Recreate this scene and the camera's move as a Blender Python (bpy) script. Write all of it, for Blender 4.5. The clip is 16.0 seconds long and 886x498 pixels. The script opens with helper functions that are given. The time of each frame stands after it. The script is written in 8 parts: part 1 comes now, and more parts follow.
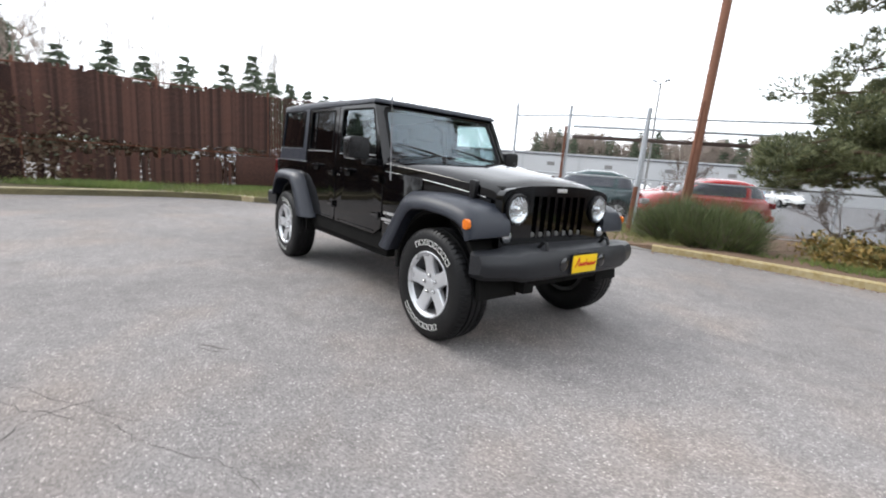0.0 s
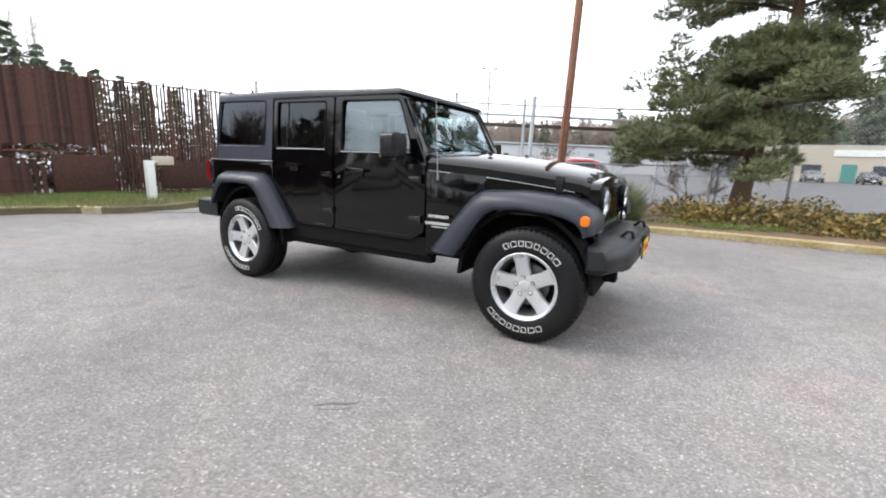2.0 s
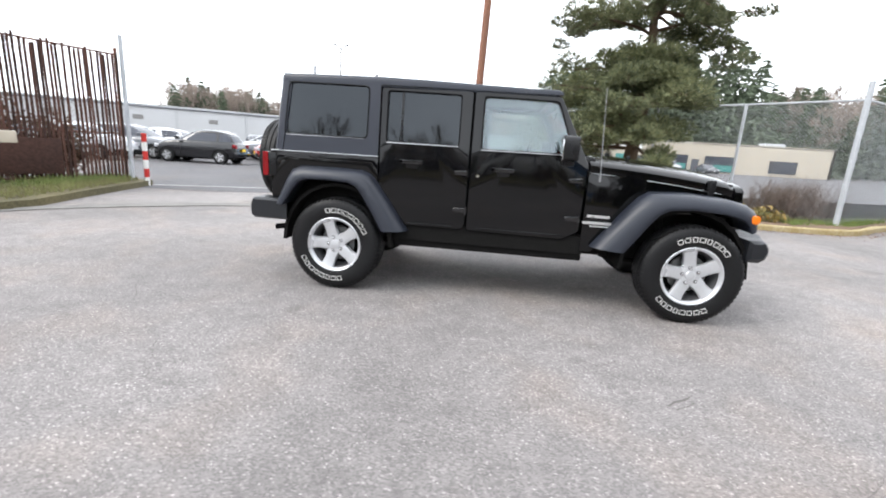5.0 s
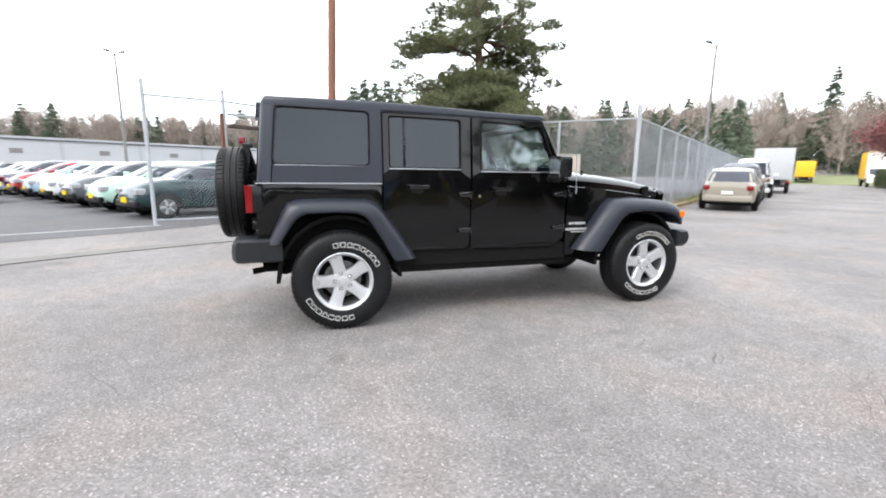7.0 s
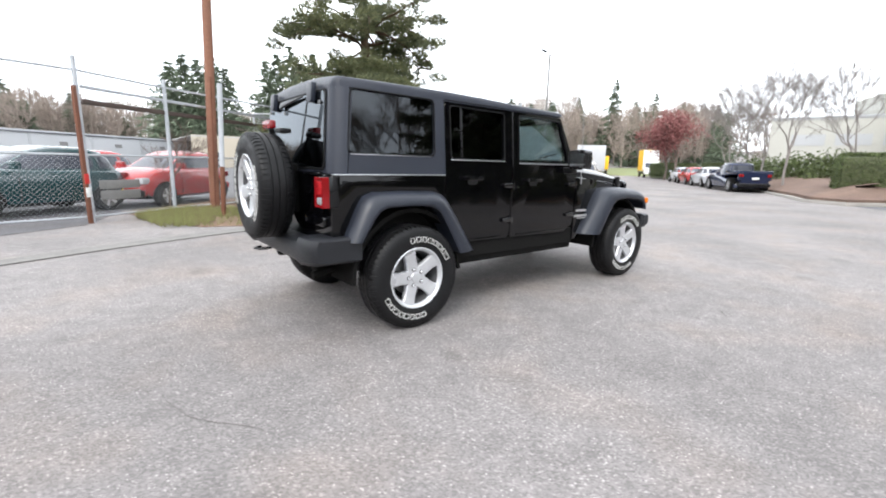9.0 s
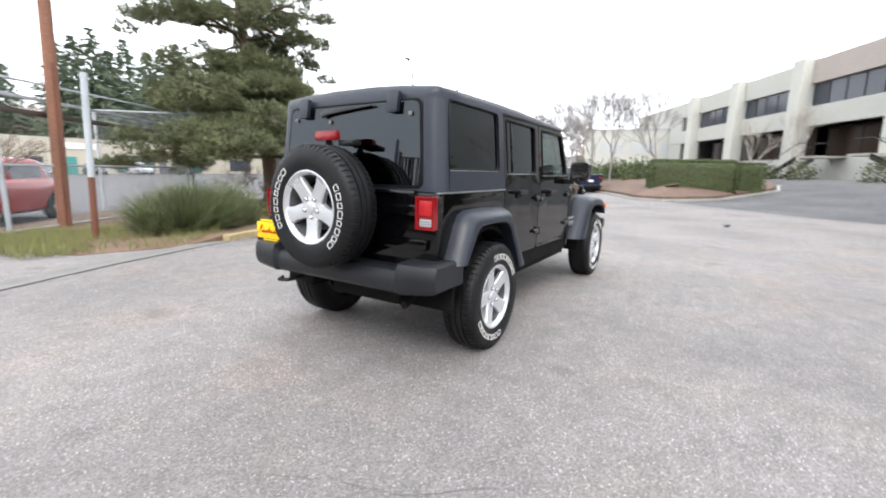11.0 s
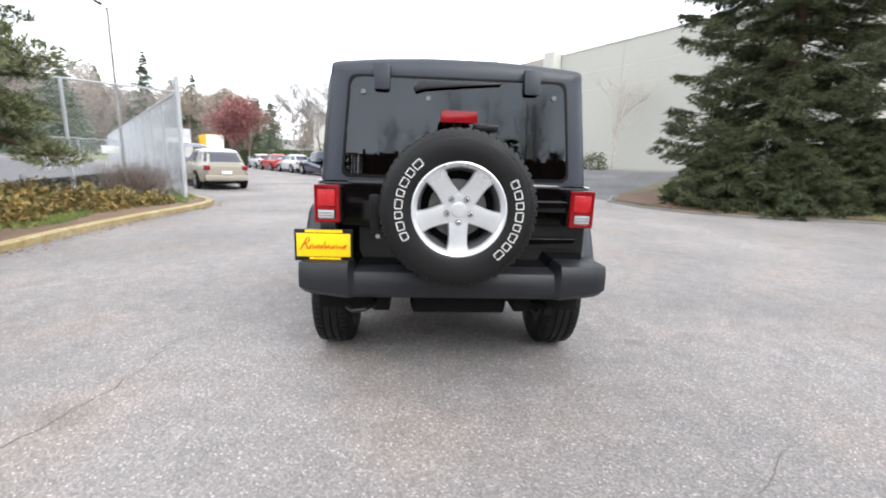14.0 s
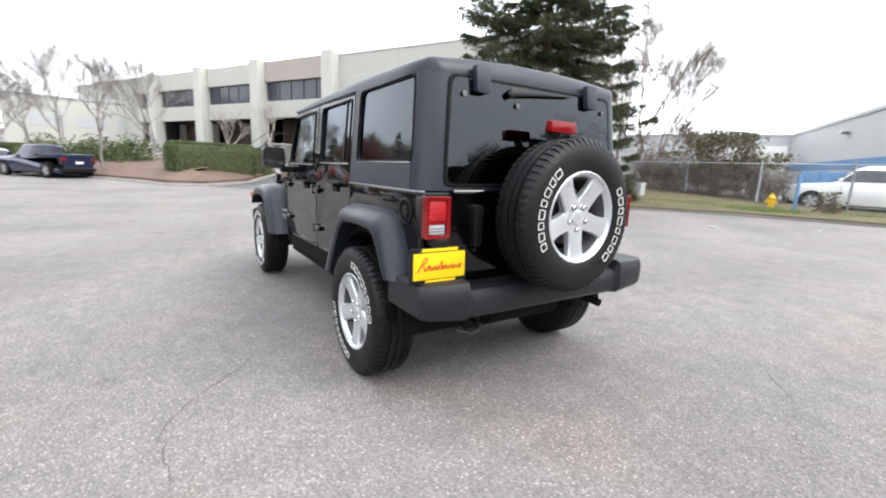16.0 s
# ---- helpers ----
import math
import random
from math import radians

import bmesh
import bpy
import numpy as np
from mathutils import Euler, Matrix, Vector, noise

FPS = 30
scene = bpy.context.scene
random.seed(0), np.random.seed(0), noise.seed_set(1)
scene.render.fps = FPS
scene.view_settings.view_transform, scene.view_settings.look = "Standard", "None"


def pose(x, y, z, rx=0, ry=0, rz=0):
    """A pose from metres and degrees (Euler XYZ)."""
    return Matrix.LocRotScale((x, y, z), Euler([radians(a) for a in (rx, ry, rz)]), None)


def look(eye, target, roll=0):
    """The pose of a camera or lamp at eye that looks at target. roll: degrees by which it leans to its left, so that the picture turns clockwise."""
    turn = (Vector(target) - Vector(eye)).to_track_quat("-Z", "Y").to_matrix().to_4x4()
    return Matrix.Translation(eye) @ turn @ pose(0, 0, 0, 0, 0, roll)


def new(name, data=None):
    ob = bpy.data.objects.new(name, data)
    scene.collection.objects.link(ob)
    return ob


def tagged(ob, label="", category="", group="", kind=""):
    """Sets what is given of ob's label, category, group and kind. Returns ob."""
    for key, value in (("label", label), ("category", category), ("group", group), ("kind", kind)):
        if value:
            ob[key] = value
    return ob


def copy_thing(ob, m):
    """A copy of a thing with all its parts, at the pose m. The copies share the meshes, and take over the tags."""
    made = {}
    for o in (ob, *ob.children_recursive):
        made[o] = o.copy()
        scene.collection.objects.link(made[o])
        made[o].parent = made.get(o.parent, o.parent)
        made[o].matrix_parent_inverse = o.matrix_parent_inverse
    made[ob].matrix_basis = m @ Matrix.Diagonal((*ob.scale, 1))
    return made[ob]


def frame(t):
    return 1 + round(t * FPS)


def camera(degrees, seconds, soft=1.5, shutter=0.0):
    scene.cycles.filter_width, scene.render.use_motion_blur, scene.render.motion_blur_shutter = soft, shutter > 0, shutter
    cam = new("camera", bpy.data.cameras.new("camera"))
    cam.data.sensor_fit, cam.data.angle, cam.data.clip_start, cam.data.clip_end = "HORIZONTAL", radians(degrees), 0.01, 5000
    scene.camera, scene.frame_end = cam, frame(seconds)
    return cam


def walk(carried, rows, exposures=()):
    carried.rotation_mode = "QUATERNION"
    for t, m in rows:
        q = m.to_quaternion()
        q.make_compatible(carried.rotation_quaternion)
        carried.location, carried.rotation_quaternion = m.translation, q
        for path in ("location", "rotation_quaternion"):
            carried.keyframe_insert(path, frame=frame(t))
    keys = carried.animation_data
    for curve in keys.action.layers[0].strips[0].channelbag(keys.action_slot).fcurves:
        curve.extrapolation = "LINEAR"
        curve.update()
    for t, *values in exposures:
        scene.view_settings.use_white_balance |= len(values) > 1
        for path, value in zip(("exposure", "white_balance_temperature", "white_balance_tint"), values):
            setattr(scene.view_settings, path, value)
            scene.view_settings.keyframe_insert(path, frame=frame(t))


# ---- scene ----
cam = camera(90.8, 16.0, 1.9, 0.4)
PATH = [
    (0, (3.847, -2.679, 1.222), (2.318, -1.444, 0.852), 4.3),
    (0.5, (3.488, -2.881, 1.2), (2.102, -1.488, 0.827), 2.1),
    (1, (3.173, -3.164, 1.215), (1.969, -1.61, 0.847), 2.2),
    (1.5, (2.805, -3.409, 1.215), (1.741, -1.765, 0.808), 0.8),
    (2, (2.41, -3.638, 1.223), (1.44, -1.934, 0.827), 1.8),
    (2.5, (2.018, -3.882, 1.247), (1.228, -2.091, 0.834), 1.6),
    (3, (1.607, -4.02, 1.247), (0.888, -2.199, 0.84), 2.0),
    (3.5, (1.201, -4.197, 1.259), (0.646, -2.311, 0.89), 2.8),
    (3.7, (1.043, -4.266, 1.264), (0.544, -2.371, 0.869), 2.8),
    (5.8, (-0.762, -4.487, 1.264), (-0.617, -2.542, 0.824), 1.4),
    (6, (-0.911, -4.503, 1.269), (-0.631, -2.567, 0.855), 0.3),
    (6.5, (-1.328, -4.452, 1.265), (-0.884, -2.54, 0.883), -0.1),
    (7, (-1.734, -4.338, 1.281), (-1.144, -2.46, 0.927), 0.7),
    (7.5, (-2.176, -4.213, 1.261), (-1.373, -2.418, 0.893), 1.8),
    (8, (-2.539, -4.006, 1.254), (-1.564, -2.306, 0.856), 2.8),
    (8.5, (-2.945, -3.793, 1.264), (-1.818, -2.185, 0.885), 2.7),
    (8.7, (-3.105, -3.694, 1.255), (-1.939, -2.115, 0.873), 1.9),
    (10.8, (-4.233, -2.35, 1.297), (-2.632, -1.196, 0.969), 1.9),
    (11, (-4.326, -2.211, 1.306), (-2.661, -1.16, 0.954), 1.0),
    (11.5, (-4.452, -1.837, 1.297), (-2.696, -0.948, 0.943), 1.1),
    (12, (-4.542, -1.457, 1.302), (-2.721, -0.706, 0.955), 3.1),
    (12.5, (-4.634, -1.061, 1.305), (-2.725, -0.587, 0.945), 2.6),
    (13, (-4.623, -0.624, 1.298), (-2.684, -0.31, 0.919), 1.1),
    (13.5, (-4.621, -0.201, 1.296), (-2.657, -0.093, 0.935), 2.1),
    (14, (-4.575, 0.216, 1.296), (-2.618, 0.096, 0.902), 1.8),
    (14.5, (-4.454, 0.614, 1.282), (-2.513, 0.259, 0.953), 2.0),
    (15, (-4.356, 1.039, 1.301), (-2.506, 0.36, 0.96), 1.3),
    (15.5, (-4.14, 1.434, 1.285), (-2.379, 0.57, 0.896), 1.9),
    (16, (-3.93, 1.821, 1.291), (-2.28, 0.753, 0.923), 2.1),
]
walk(cam, [(t, look(eye, target, roll)) for t, eye, target, roll in PATH],
     [(0, -0.1), (1.5, 0.02), (3.5, 0.26), (7, 0.28), (11, 0.3), (16, 0.28)])

# ---- sky, sun, exposure ----
world = bpy.data.worlds.new("overcast_sky")
scene.world = world
world.use_nodes = True
wt = world.node_tree
wt.nodes.clear()
w_out = wt.nodes.new("ShaderNodeOutputWorld")
w_bg = wt.nodes.new("ShaderNodeBackground")
w_sky = wt.nodes.new("ShaderNodeTexSky")
w_sky.sky_type = "NISHITA"
w_sky.sun_disc = False
w_sky.sun_elevation = radians(44)
w_sky.sun_rotation = radians(239)
w_scale = wt.nodes.new("ShaderNodeMixRGB")
w_scale.blend_type = "MULTIPLY"
w_scale.inputs[0].default_value = 1.0
w_scale.inputs[2].default_value = (0.13, 0.13, 0.13, 1)
w_noise = wt.nodes.new("ShaderNodeTexNoise")
w_noise.inputs["Scale"].default_value = 2.2
w_noise.inputs["Detail"].default_value = 5
w_ramp = wt.nodes.new("ShaderNodeValToRGB")
w_ramp.color_ramp.elements[0].color = (1.85, 1.95, 2.1, 1)
w_ramp.color_ramp.elements[1].color = (2.66, 2.76, 2.9, 1)
w_ramp.color_ramp.elements[0].position, w_ramp.color_ramp.elements[1].position = 0.25, 0.62
w_mix = wt.nodes.new("ShaderNodeMixRGB")
w_mix.inputs[0].default_value = 0.88
wt.links.new(w_sky.outputs[0], w_scale.inputs[1])
wt.links.new(w_scale.outputs[0], w_mix.inputs[1])
wt.links.new(w_noise.outputs[0], w_ramp.inputs[0])
wt.links.new(w_ramp.outputs[0], w_mix.inputs[2])
wt.links.new(w_mix.outputs[0], w_bg.inputs[0])
w_bg.inputs[1].default_value = 1.0
wt.links.new(w_bg.outputs[0], w_out.inputs[0])
sun_data = bpy.data.lights.new("sun", "SUN")
sun_data.energy, sun_data.angle, sun_data.color = 1.7, radians(22), (1.0, 0.96, 0.9)
sun = new("sun", sun_data)
sun.matrix_world = look((-15, -9, 17), (0, 0, 0))
scene.view_settings.exposure = 0.0

# ---- materials ----


def mat(name, color, rough=0.6, metal=0.0, vary=0.18, fine=60.0, coarse=3.0, bump=0.0, bump_scale=120.0, rough_vary=0.1,
        coat=0.0, transmission=0.0, ior=1.45, random_object=0.0, random_island=0.0, tint=None, spec=0.5, emit=None):
    """A procedural surface with two scales of colour variation and a fine relief."""
    m = bpy.data.materials.new(name)
    m.use_nodes = True
    t = m.node_tree
    b = t.nodes["Principled BSDF"]
    b.inputs["Metallic"].default_value = metal
    b.inputs["IOR"].default_value = ior
    b.inputs["Coat Weight"].default_value = coat
    b.inputs["Transmission Weight"].default_value = transmission
    b.inputs["Specular IOR Level"].default_value = spec
    b.inputs["Roughness"].default_value = rough
    co = t.nodes.new("ShaderNodeTexCoord")
    n1 = t.nodes.new("ShaderNodeTexNoise")
    n1.inputs["Scale"].default_value, n1.inputs["Detail"].default_value = coarse, 4
    n2 = t.nodes.new("ShaderNodeTexNoise")
    n2.inputs["Scale"].default_value, n2.inputs["Detail"].default_value = fine, 3
    t.links.new(co.outputs["Object"], n1.inputs["Vector"])
    t.links.new(co.outputs["Object"], n2.inputs["Vector"])
    add = t.nodes.new("ShaderNodeMath")
    add.operation = "ADD"
    t.links.new(n1.outputs[0], add.inputs[0])
    t.links.new(n2.outputs[0], add.inputs[1])
    last = add
    for weight, kind, socket in ((random_object, "ShaderNodeObjectInfo", "Random"), (random_island, "ShaderNodeNewGeometry", "Random Per Island")):
        if weight:
            src = t.nodes.new(kind)
            ma = t.nodes.new("ShaderNodeMath")
            ma.operation = "MULTIPLY_ADD"
            ma.inputs[1].default_value = weight
            t.links.new(src.outputs[socket], ma.inputs[0])
            t.links.new(last.outputs[0], ma.inputs[2])
            sub = t.nodes.new("ShaderNodeMath")
            sub.operation = "SUBTRACT"
            sub.inputs[1].default_value = weight / 2
            t.links.new(ma.outputs[0], sub.inputs[0])
            last = sub
    mr = t.nodes.new("ShaderNodeMapRange")
    mr.inputs["From Min"].default_value, mr.inputs["From Max"].default_value = 0.55, 1.45
    t.links.new(last.outputs[0], mr.inputs["Value"])
    mix = t.nodes.new("ShaderNodeMixRGB")
    c2 = tint or color
    mix.inputs[1].default_value = (*[c * (1 - vary) for c in color], 1)
    mix.inputs[2].default_value = (*[min(1, c * (1 + vary)) for c in c2], 1)
    t.links.new(mr.outputs[0], mix.inputs[0])
    t.links.new(mix.outputs[0], b.inputs["Base Color"])
    if rough_vary:
        rr = t.nodes.new("ShaderNodeMapRange")
        rr.inputs["From Min"].default_value, rr.inputs["From Max"].default_value = 0.3, 0.7
        rr.inputs["To Min"].default_value, rr.inputs["To Max"].default_value = max(0.0, rough - rough_vary), min(1, rough + rough_vary)
        t.links.new(n1.outputs[0], rr.inputs["Value"])
        t.links.new(rr.outputs[0], b.inputs["Roughness"])
    if bump:
        n3 = t.nodes.new("ShaderNodeTexNoise")
        n3.inputs["Scale"].default_value, n3.inputs["Detail"].default_value = bump_scale, 3
        t.links.new(co.outputs["Object"], n3.inputs["Vector"])
        bp = t.nodes.new("ShaderNodeBump")
        bp.inputs["Strength"].default_value, bp.inputs["Distance"].default_value = bump, 0.01
        t.links.new(n3.outputs[0], bp.inputs["Height"])
        t.links.new(bp.outputs[0], b.inputs["Normal"])
    if emit:
        b.inputs["Emission Color"].default_value, b.inputs["Emission Strength"].default_value = (*emit[:3], 1), emit[3]
    return m


def asphalt(name, base, stone, stain=0.3, scale=1.0):
    """Worn asphalt: pale stone chips in grey binder, broad stains and patches."""
    m = bpy.data.materials.new(name)
    m.use_nodes = True
    t = m.node_tree
    b = t.nodes["Principled BSDF"]
    co = t.nodes.new("ShaderNodeTexCoord")
    vor = t.nodes.new("ShaderNodeTexVoronoi")
    vor.inputs["Scale"].default_value = 110 / scale
    chips = t.nodes.new("ShaderNodeValToRGB")
    chips.color_ramp.elements[0].color = (*[c * 0.72 for c in base], 1)
    chips.color_ramp.elements[1].color = (*stone, 1)
    chips.color_ramp.elements[0].position, chips.color_ramp.elements[1].position = 0.1, 1.0
    mid = chips.color_ramp.elements.new(0.55)
    mid.color = (*base, 1)
    high = chips.color_ramp.elements.new(0.9)
    high.color = (*[c * 1.18 for c in base], 1)
    sep = t.nodes.new("ShaderNodeSeparateColor")
    vor2 = t.nodes.new("ShaderNodeTexVoronoi")
    vor2.inputs["Scale"].default_value = 64 / scale
    sep2 = t.nodes.new("ShaderNodeSeparateColor")
    gate = t.nodes.new("ShaderNodeMath")
    gate.operation = "GREATER_THAN"
    gate.inputs[1].default_value = 0.9
    near = t.nodes.new("ShaderNodeMath")
    near.operation = "LESS_THAN"
    near.inputs[1].default_value = 0.32
    both = t.nodes.new("ShaderNodeMath")
    both.operation = "MULTIPLY"
    noise_big = t.nodes.new("ShaderNodeTexNoise")
    noise_big.inputs["Scale"].default_value, noise_big.inputs["Detail"].default_value = 0.45, 7
    noise_mid = t.nodes.new("ShaderNodeTexNoise")
    noise_mid.inputs["Scale"].default_value, noise_mid.inputs["Detail"].default_value = 5.0, 6
    for n in (vor, vor2, noise_big, noise_mid):
        t.links.new(co.outputs["Object"], n.inputs["Vector"])
    t.links.new(vor.outputs["Color"], sep.inputs[0])
    t.links.new(sep.outputs[0], chips.inputs[0])
    t.links.new(vor2.outputs["Color"], sep2.inputs[0])
    t.links.new(sep2.outputs[0], gate.inputs[0])
    t.links.new(vor2.outputs["Distance"], near.inputs[0])
    t.links.new(gate.outputs[0], both.inputs[0])
    t.links.new(near.outputs[0], both.inputs[1])
    pale = t.nodes.new("ShaderNodeMixRGB")
    pale.inputs[2].default_value = (*[min(1, c * 1.34) for c in stone], 1)
    t.links.new(both.outputs[0], pale.inputs[0])
    t.links.new(chips.outputs[0], pale.inputs[1])
    s1 = t.nodes.new("ShaderNodeMapRange")
    s1.inputs["From Min"].default_value, s1.inputs["From Max"].default_value = 0.3, 0.7
    s1.inputs["To Min"].default_value, s1.inputs["To Max"].default_value = 1 - stain, 1 + stain * 0.7
    s2 = t.nodes.new("ShaderNodeMapRange")
    s2.inputs["From Min"].default_value, s2.inputs["From Max"].default_value = 0.3, 0.7
    s2.inputs["To Min"].default_value, s2.inputs["To Max"].default_value = 1 - stain * 0.5, 1 + stain * 0.4
    t.links.new(noise_big.outputs[0], s1.inputs["Value"])
    t.links.new(noise_mid.outputs[0], s2.inputs["Value"])
    mm = t.nodes.new("ShaderNodeMath")
    mm.operation = "MULTIPLY"
    t.links.new(s1.outputs[0], mm.inputs[0])
    t.links.new(s2.outputs[0], mm.inputs[1])
    mul = t.nodes.new("ShaderNodeMixRGB")
    mul.blend_type = "MULTIPLY"
    mul.inputs[0].default_value = 1.0
    t.links.new(pale.outputs[0], mul.inputs[1])
    t.links.new(mm.outputs[0], mul.inputs[2])
    # brownish worn patches and dark oil spots
    noise_tint = t.nodes.new("ShaderNodeTexNoise")
    noise_tint.inputs["Scale"].default_value, noise_tint.inputs["Detail"].default_value = 0.9, 5
    noise_oil = t.nodes.new("ShaderNodeTexNoise")
    noise_oil.inputs["Scale"].default_value, noise_oil.inputs["Detail"].default_value = 1.7, 6
    for n in (noise_tint, noise_oil):
        t.links.new(co.outputs["Object"], n.inputs["Vector"])
    r_tint = t.nodes.new("ShaderNodeMapRange")
    r_tint.inputs["From Min"].default_value, r_tint.inputs["From Max"].default_value = 0.48, 0.7
    r_oil = t.nodes.new("ShaderNodeMapRange")
    r_oil.inputs["From Min"].default_value, r_oil.inputs["From Max"].default_value = 0.62, 0.74
    r_oil.inputs["To Max"].default_value = 0.6
    t.links.new(noise_tint.outputs[0], r_tint.inputs["Value"])
    t.links.new(noise_oil.outputs[0], r_oil.inputs["Value"])
    tinted = t.nodes.new("ShaderNodeMixRGB")
    tinted.blend_type = "MULTIPLY"
    tinted.inputs[2].default_value = (1.0, 0.93, 0.87, 1)
    t.links.new(r_tint.outputs[0], tinted.inputs[0])
    t.links.new(mul.outputs[0], tinted.inputs[1])
    oily = t.nodes.new("ShaderNodeMixRGB")
    oily.blend_type = "MULTIPLY"
    oily.inputs[2].default_value = (0.6, 0.59, 0.58, 1)
    t.links.new(r_oil.outputs[0], oily.inputs[0])
    t.links.new(tinted.outputs[0], oily.inputs[1])
    t.links.new(oily.outputs[0], b.inputs["Base Color"])
    b.inputs["Roughness"].default_value = 0.85
    bp = t.nodes.new("ShaderNodeBump")
    bp.inputs["Strength"].default_value, bp.inputs["Distance"].default_value = 0.22, 0.004
    t.links.new(vor.outputs["Distance"], bp.inputs["Height"])
    t.links.new(bp.outputs[0], b.inputs["Normal"])
    return m


def pane(name, tint, mirror=0.06):
    """Thin glass: tinted see-through with a mirror gloss that grows at a glance."""
    m = bpy.data.materials.new(name)
    m.use_nodes = True
    t = m.node_tree
    t.nodes.clear()
    out = t.nodes.new("ShaderNodeOutputMaterial")
    clear = t.nodes.new("ShaderNodeBsdfTransparent")
    clear.inputs[0].default_value = (*tint, 1)
    gloss = t.nodes.new("ShaderNodeBsdfGlossy")
    gloss.inputs["Color"].default_value = (0.86, 0.93, 1.0, 1)
    gloss.inputs["Roughness"].default_value = 0.015
    facing = t.nodes.new("ShaderNodeLayerWeight")
    facing.inputs[0].default_value = 0.5
    power = t.nodes.new("ShaderNodeMath")
    power.operation = "POWER"
    power.inputs[1].default_value = 4.5
    amount = t.nodes.new("ShaderNodeMapRange")
    amount.inputs["To Min"].default_value, amount.inputs["To Max"].default_value = mirror, 0.92
    mixed = t.nodes.new("ShaderNodeMixShader")
    t.links.new(facing.outputs["Facing"], power.inputs[0])
    t.links.new(power.outputs[0], amount.inputs["Value"])
    t.links.new(amount.outputs[0], mixed.inputs[0])
    t.links.new(clear.outputs[0], mixed.inputs[1])
    t.links.new(gloss.outputs[0], mixed.inputs[2])
    t.links.new(mixed.outputs[0], out.inputs[0])
    return m


M = {}
M["asphalt"] = asphalt("worn_asphalt", (0.202, 0.187, 0.183), (0.32, 0.3, 0.29), 0.24)
M["lot"] = asphalt("lot_asphalt", (0.102, 0.1, 0.106), (0.17, 0.166, 0.172), 0.2, 1.5)
M["drive"] = asphalt("driveway_asphalt", (0.102, 0.102, 0.107), (0.22, 0.22, 0.22), 0.3, 1.3)
M["crack"] = mat("crack_fill", (0.105, 0.096, 0.092), 0.9, vary=0.3, fine=30)
M["concrete"] = mat("old_concrete", (0.36, 0.34, 0.31), 0.85, vary=0.3, coarse=1.5, fine=40, bump=0.3, bump_scale=60)
M["yellow_kerb"] = mat("worn_yellow_paint", (0.45, 0.31, 0.075), 0.8, vary=0.5, coarse=2.5, fine=18, bump=0.4, bump_scale=50, tint=(0.3, 0.255, 0.16))
M["pale_kerb"] = mat("faded_yellow_kerb", (0.38, 0.28, 0.1), 0.8, vary=0.4, coarse=2.5, fine=25, bump=0.4, bump_scale=50, tint=(0.4, 0.36, 0.27))
M["faded_line"] = mat("faded_white_line", (0.34, 0.335, 0.33), 0.85, vary=0.4, coarse=4, fine=30)
M["gutter"] = mat("gutter_concrete", (0.185, 0.178, 0.168), 0.9, vary=0.3, coarse=2.5, fine=40, bump=0.3, bump_scale=60)
M["soil"] = mat("bark_soil", (0.16, 0.105, 0.07), 0.95, vary=0.45, coarse=2, fine=35, bump=0.8, bump_scale=40)
M["mulch"] = mat("red_brown_mulch", (0.15, 0.1, 0.078), 0.95, vary=0.4, coarse=1.5, fine=30, bump=0.8, bump_scale=40)
M["litter"] = mat("needle_litter", (0.12, 0.073, 0.053), 0.95, vary=0.5, coarse=1.5, fine=20, bump=0.8, bump_scale=40)
M["dead_leaf"] = mat("dead_leaves", (0.2, 0.11, 0.06), 0.8, vary=0.4, random_island=0.9)
M["turf"] = mat("turf_soil", (0.085, 0.082, 0.042), 0.95, vary=0.45, coarse=1.2, fine=25, bump=0.8, bump_scale=40, tint=(0.13, 0.11, 0.06))
M["grass"] = mat("grass_blades", (0.11, 0.2, 0.045), 0.7, vary=0.35, coarse=1.2, fine=12, random_island=0.8, tint=(0.17, 0.2, 0.06))
M["lawn"] = mat("far_lawn", (0.17, 0.19, 0.085), 0.9, vary=0.3, coarse=0.2, fine=3)
M["dry_grass"] = mat("dry_grass_blades", (0.25, 0.21, 0.1), 0.8, vary=0.35, coarse=1.2, fine=12, random_island=0.8, tint=(0.2, 0.22, 0.08))
M["paint"] = mat("black_car_paint", (0.0015, 0.0015, 0.002), 0.05, vary=0.1, rough_vary=0.02, ior=1.44)
M["hardtop"] = mat("textured_black_plastic", (0.0185, 0.0222, 0.0335), 0.38, vary=0.12, coarse=3, fine=200, bump=0.12, bump_scale=500, rough_vary=0.05)
M["flare"] = mat("grey_black_plastic", (0.0178, 0.0212, 0.031), 0.36, vary=0.12, coarse=4, fine=200, bump=0.12, bump_scale=500, rough_vary=0.06)
M["bumper"] = mat("dark_bumper_plastic", (0.0105, 0.0115, 0.0145), 0.42, vary=0.15, coarse=4, fine=200, bump=0.15, bump_scale=400, rough_vary=0.06)
M["black"] = mat("black_trim", (0.008, 0.008, 0.009), 0.32, vary=0.2, spec=0.4)
M["under"] = mat("chassis_black", (0.009, 0.0088, 0.0085), 0.8, vary=0.3, spec=0.1)
M["rubber"] = mat("tyre_rubber", (0.0065, 0.0065, 0.0072), 0.48, vary=0.25, coarse=6, fine=90, bump=0.15, bump_scale=200, spec=0.32)
M["white_rubber"] = mat("white_tyre_lettering", (0.76, 0.76, 0.74), 0.7, vary=0.1)
M["alloy"] = mat("silver_alloy", (0.6, 0.61, 0.63), 0.3, 0.55, vary=0.06, rough_vary=0.06)
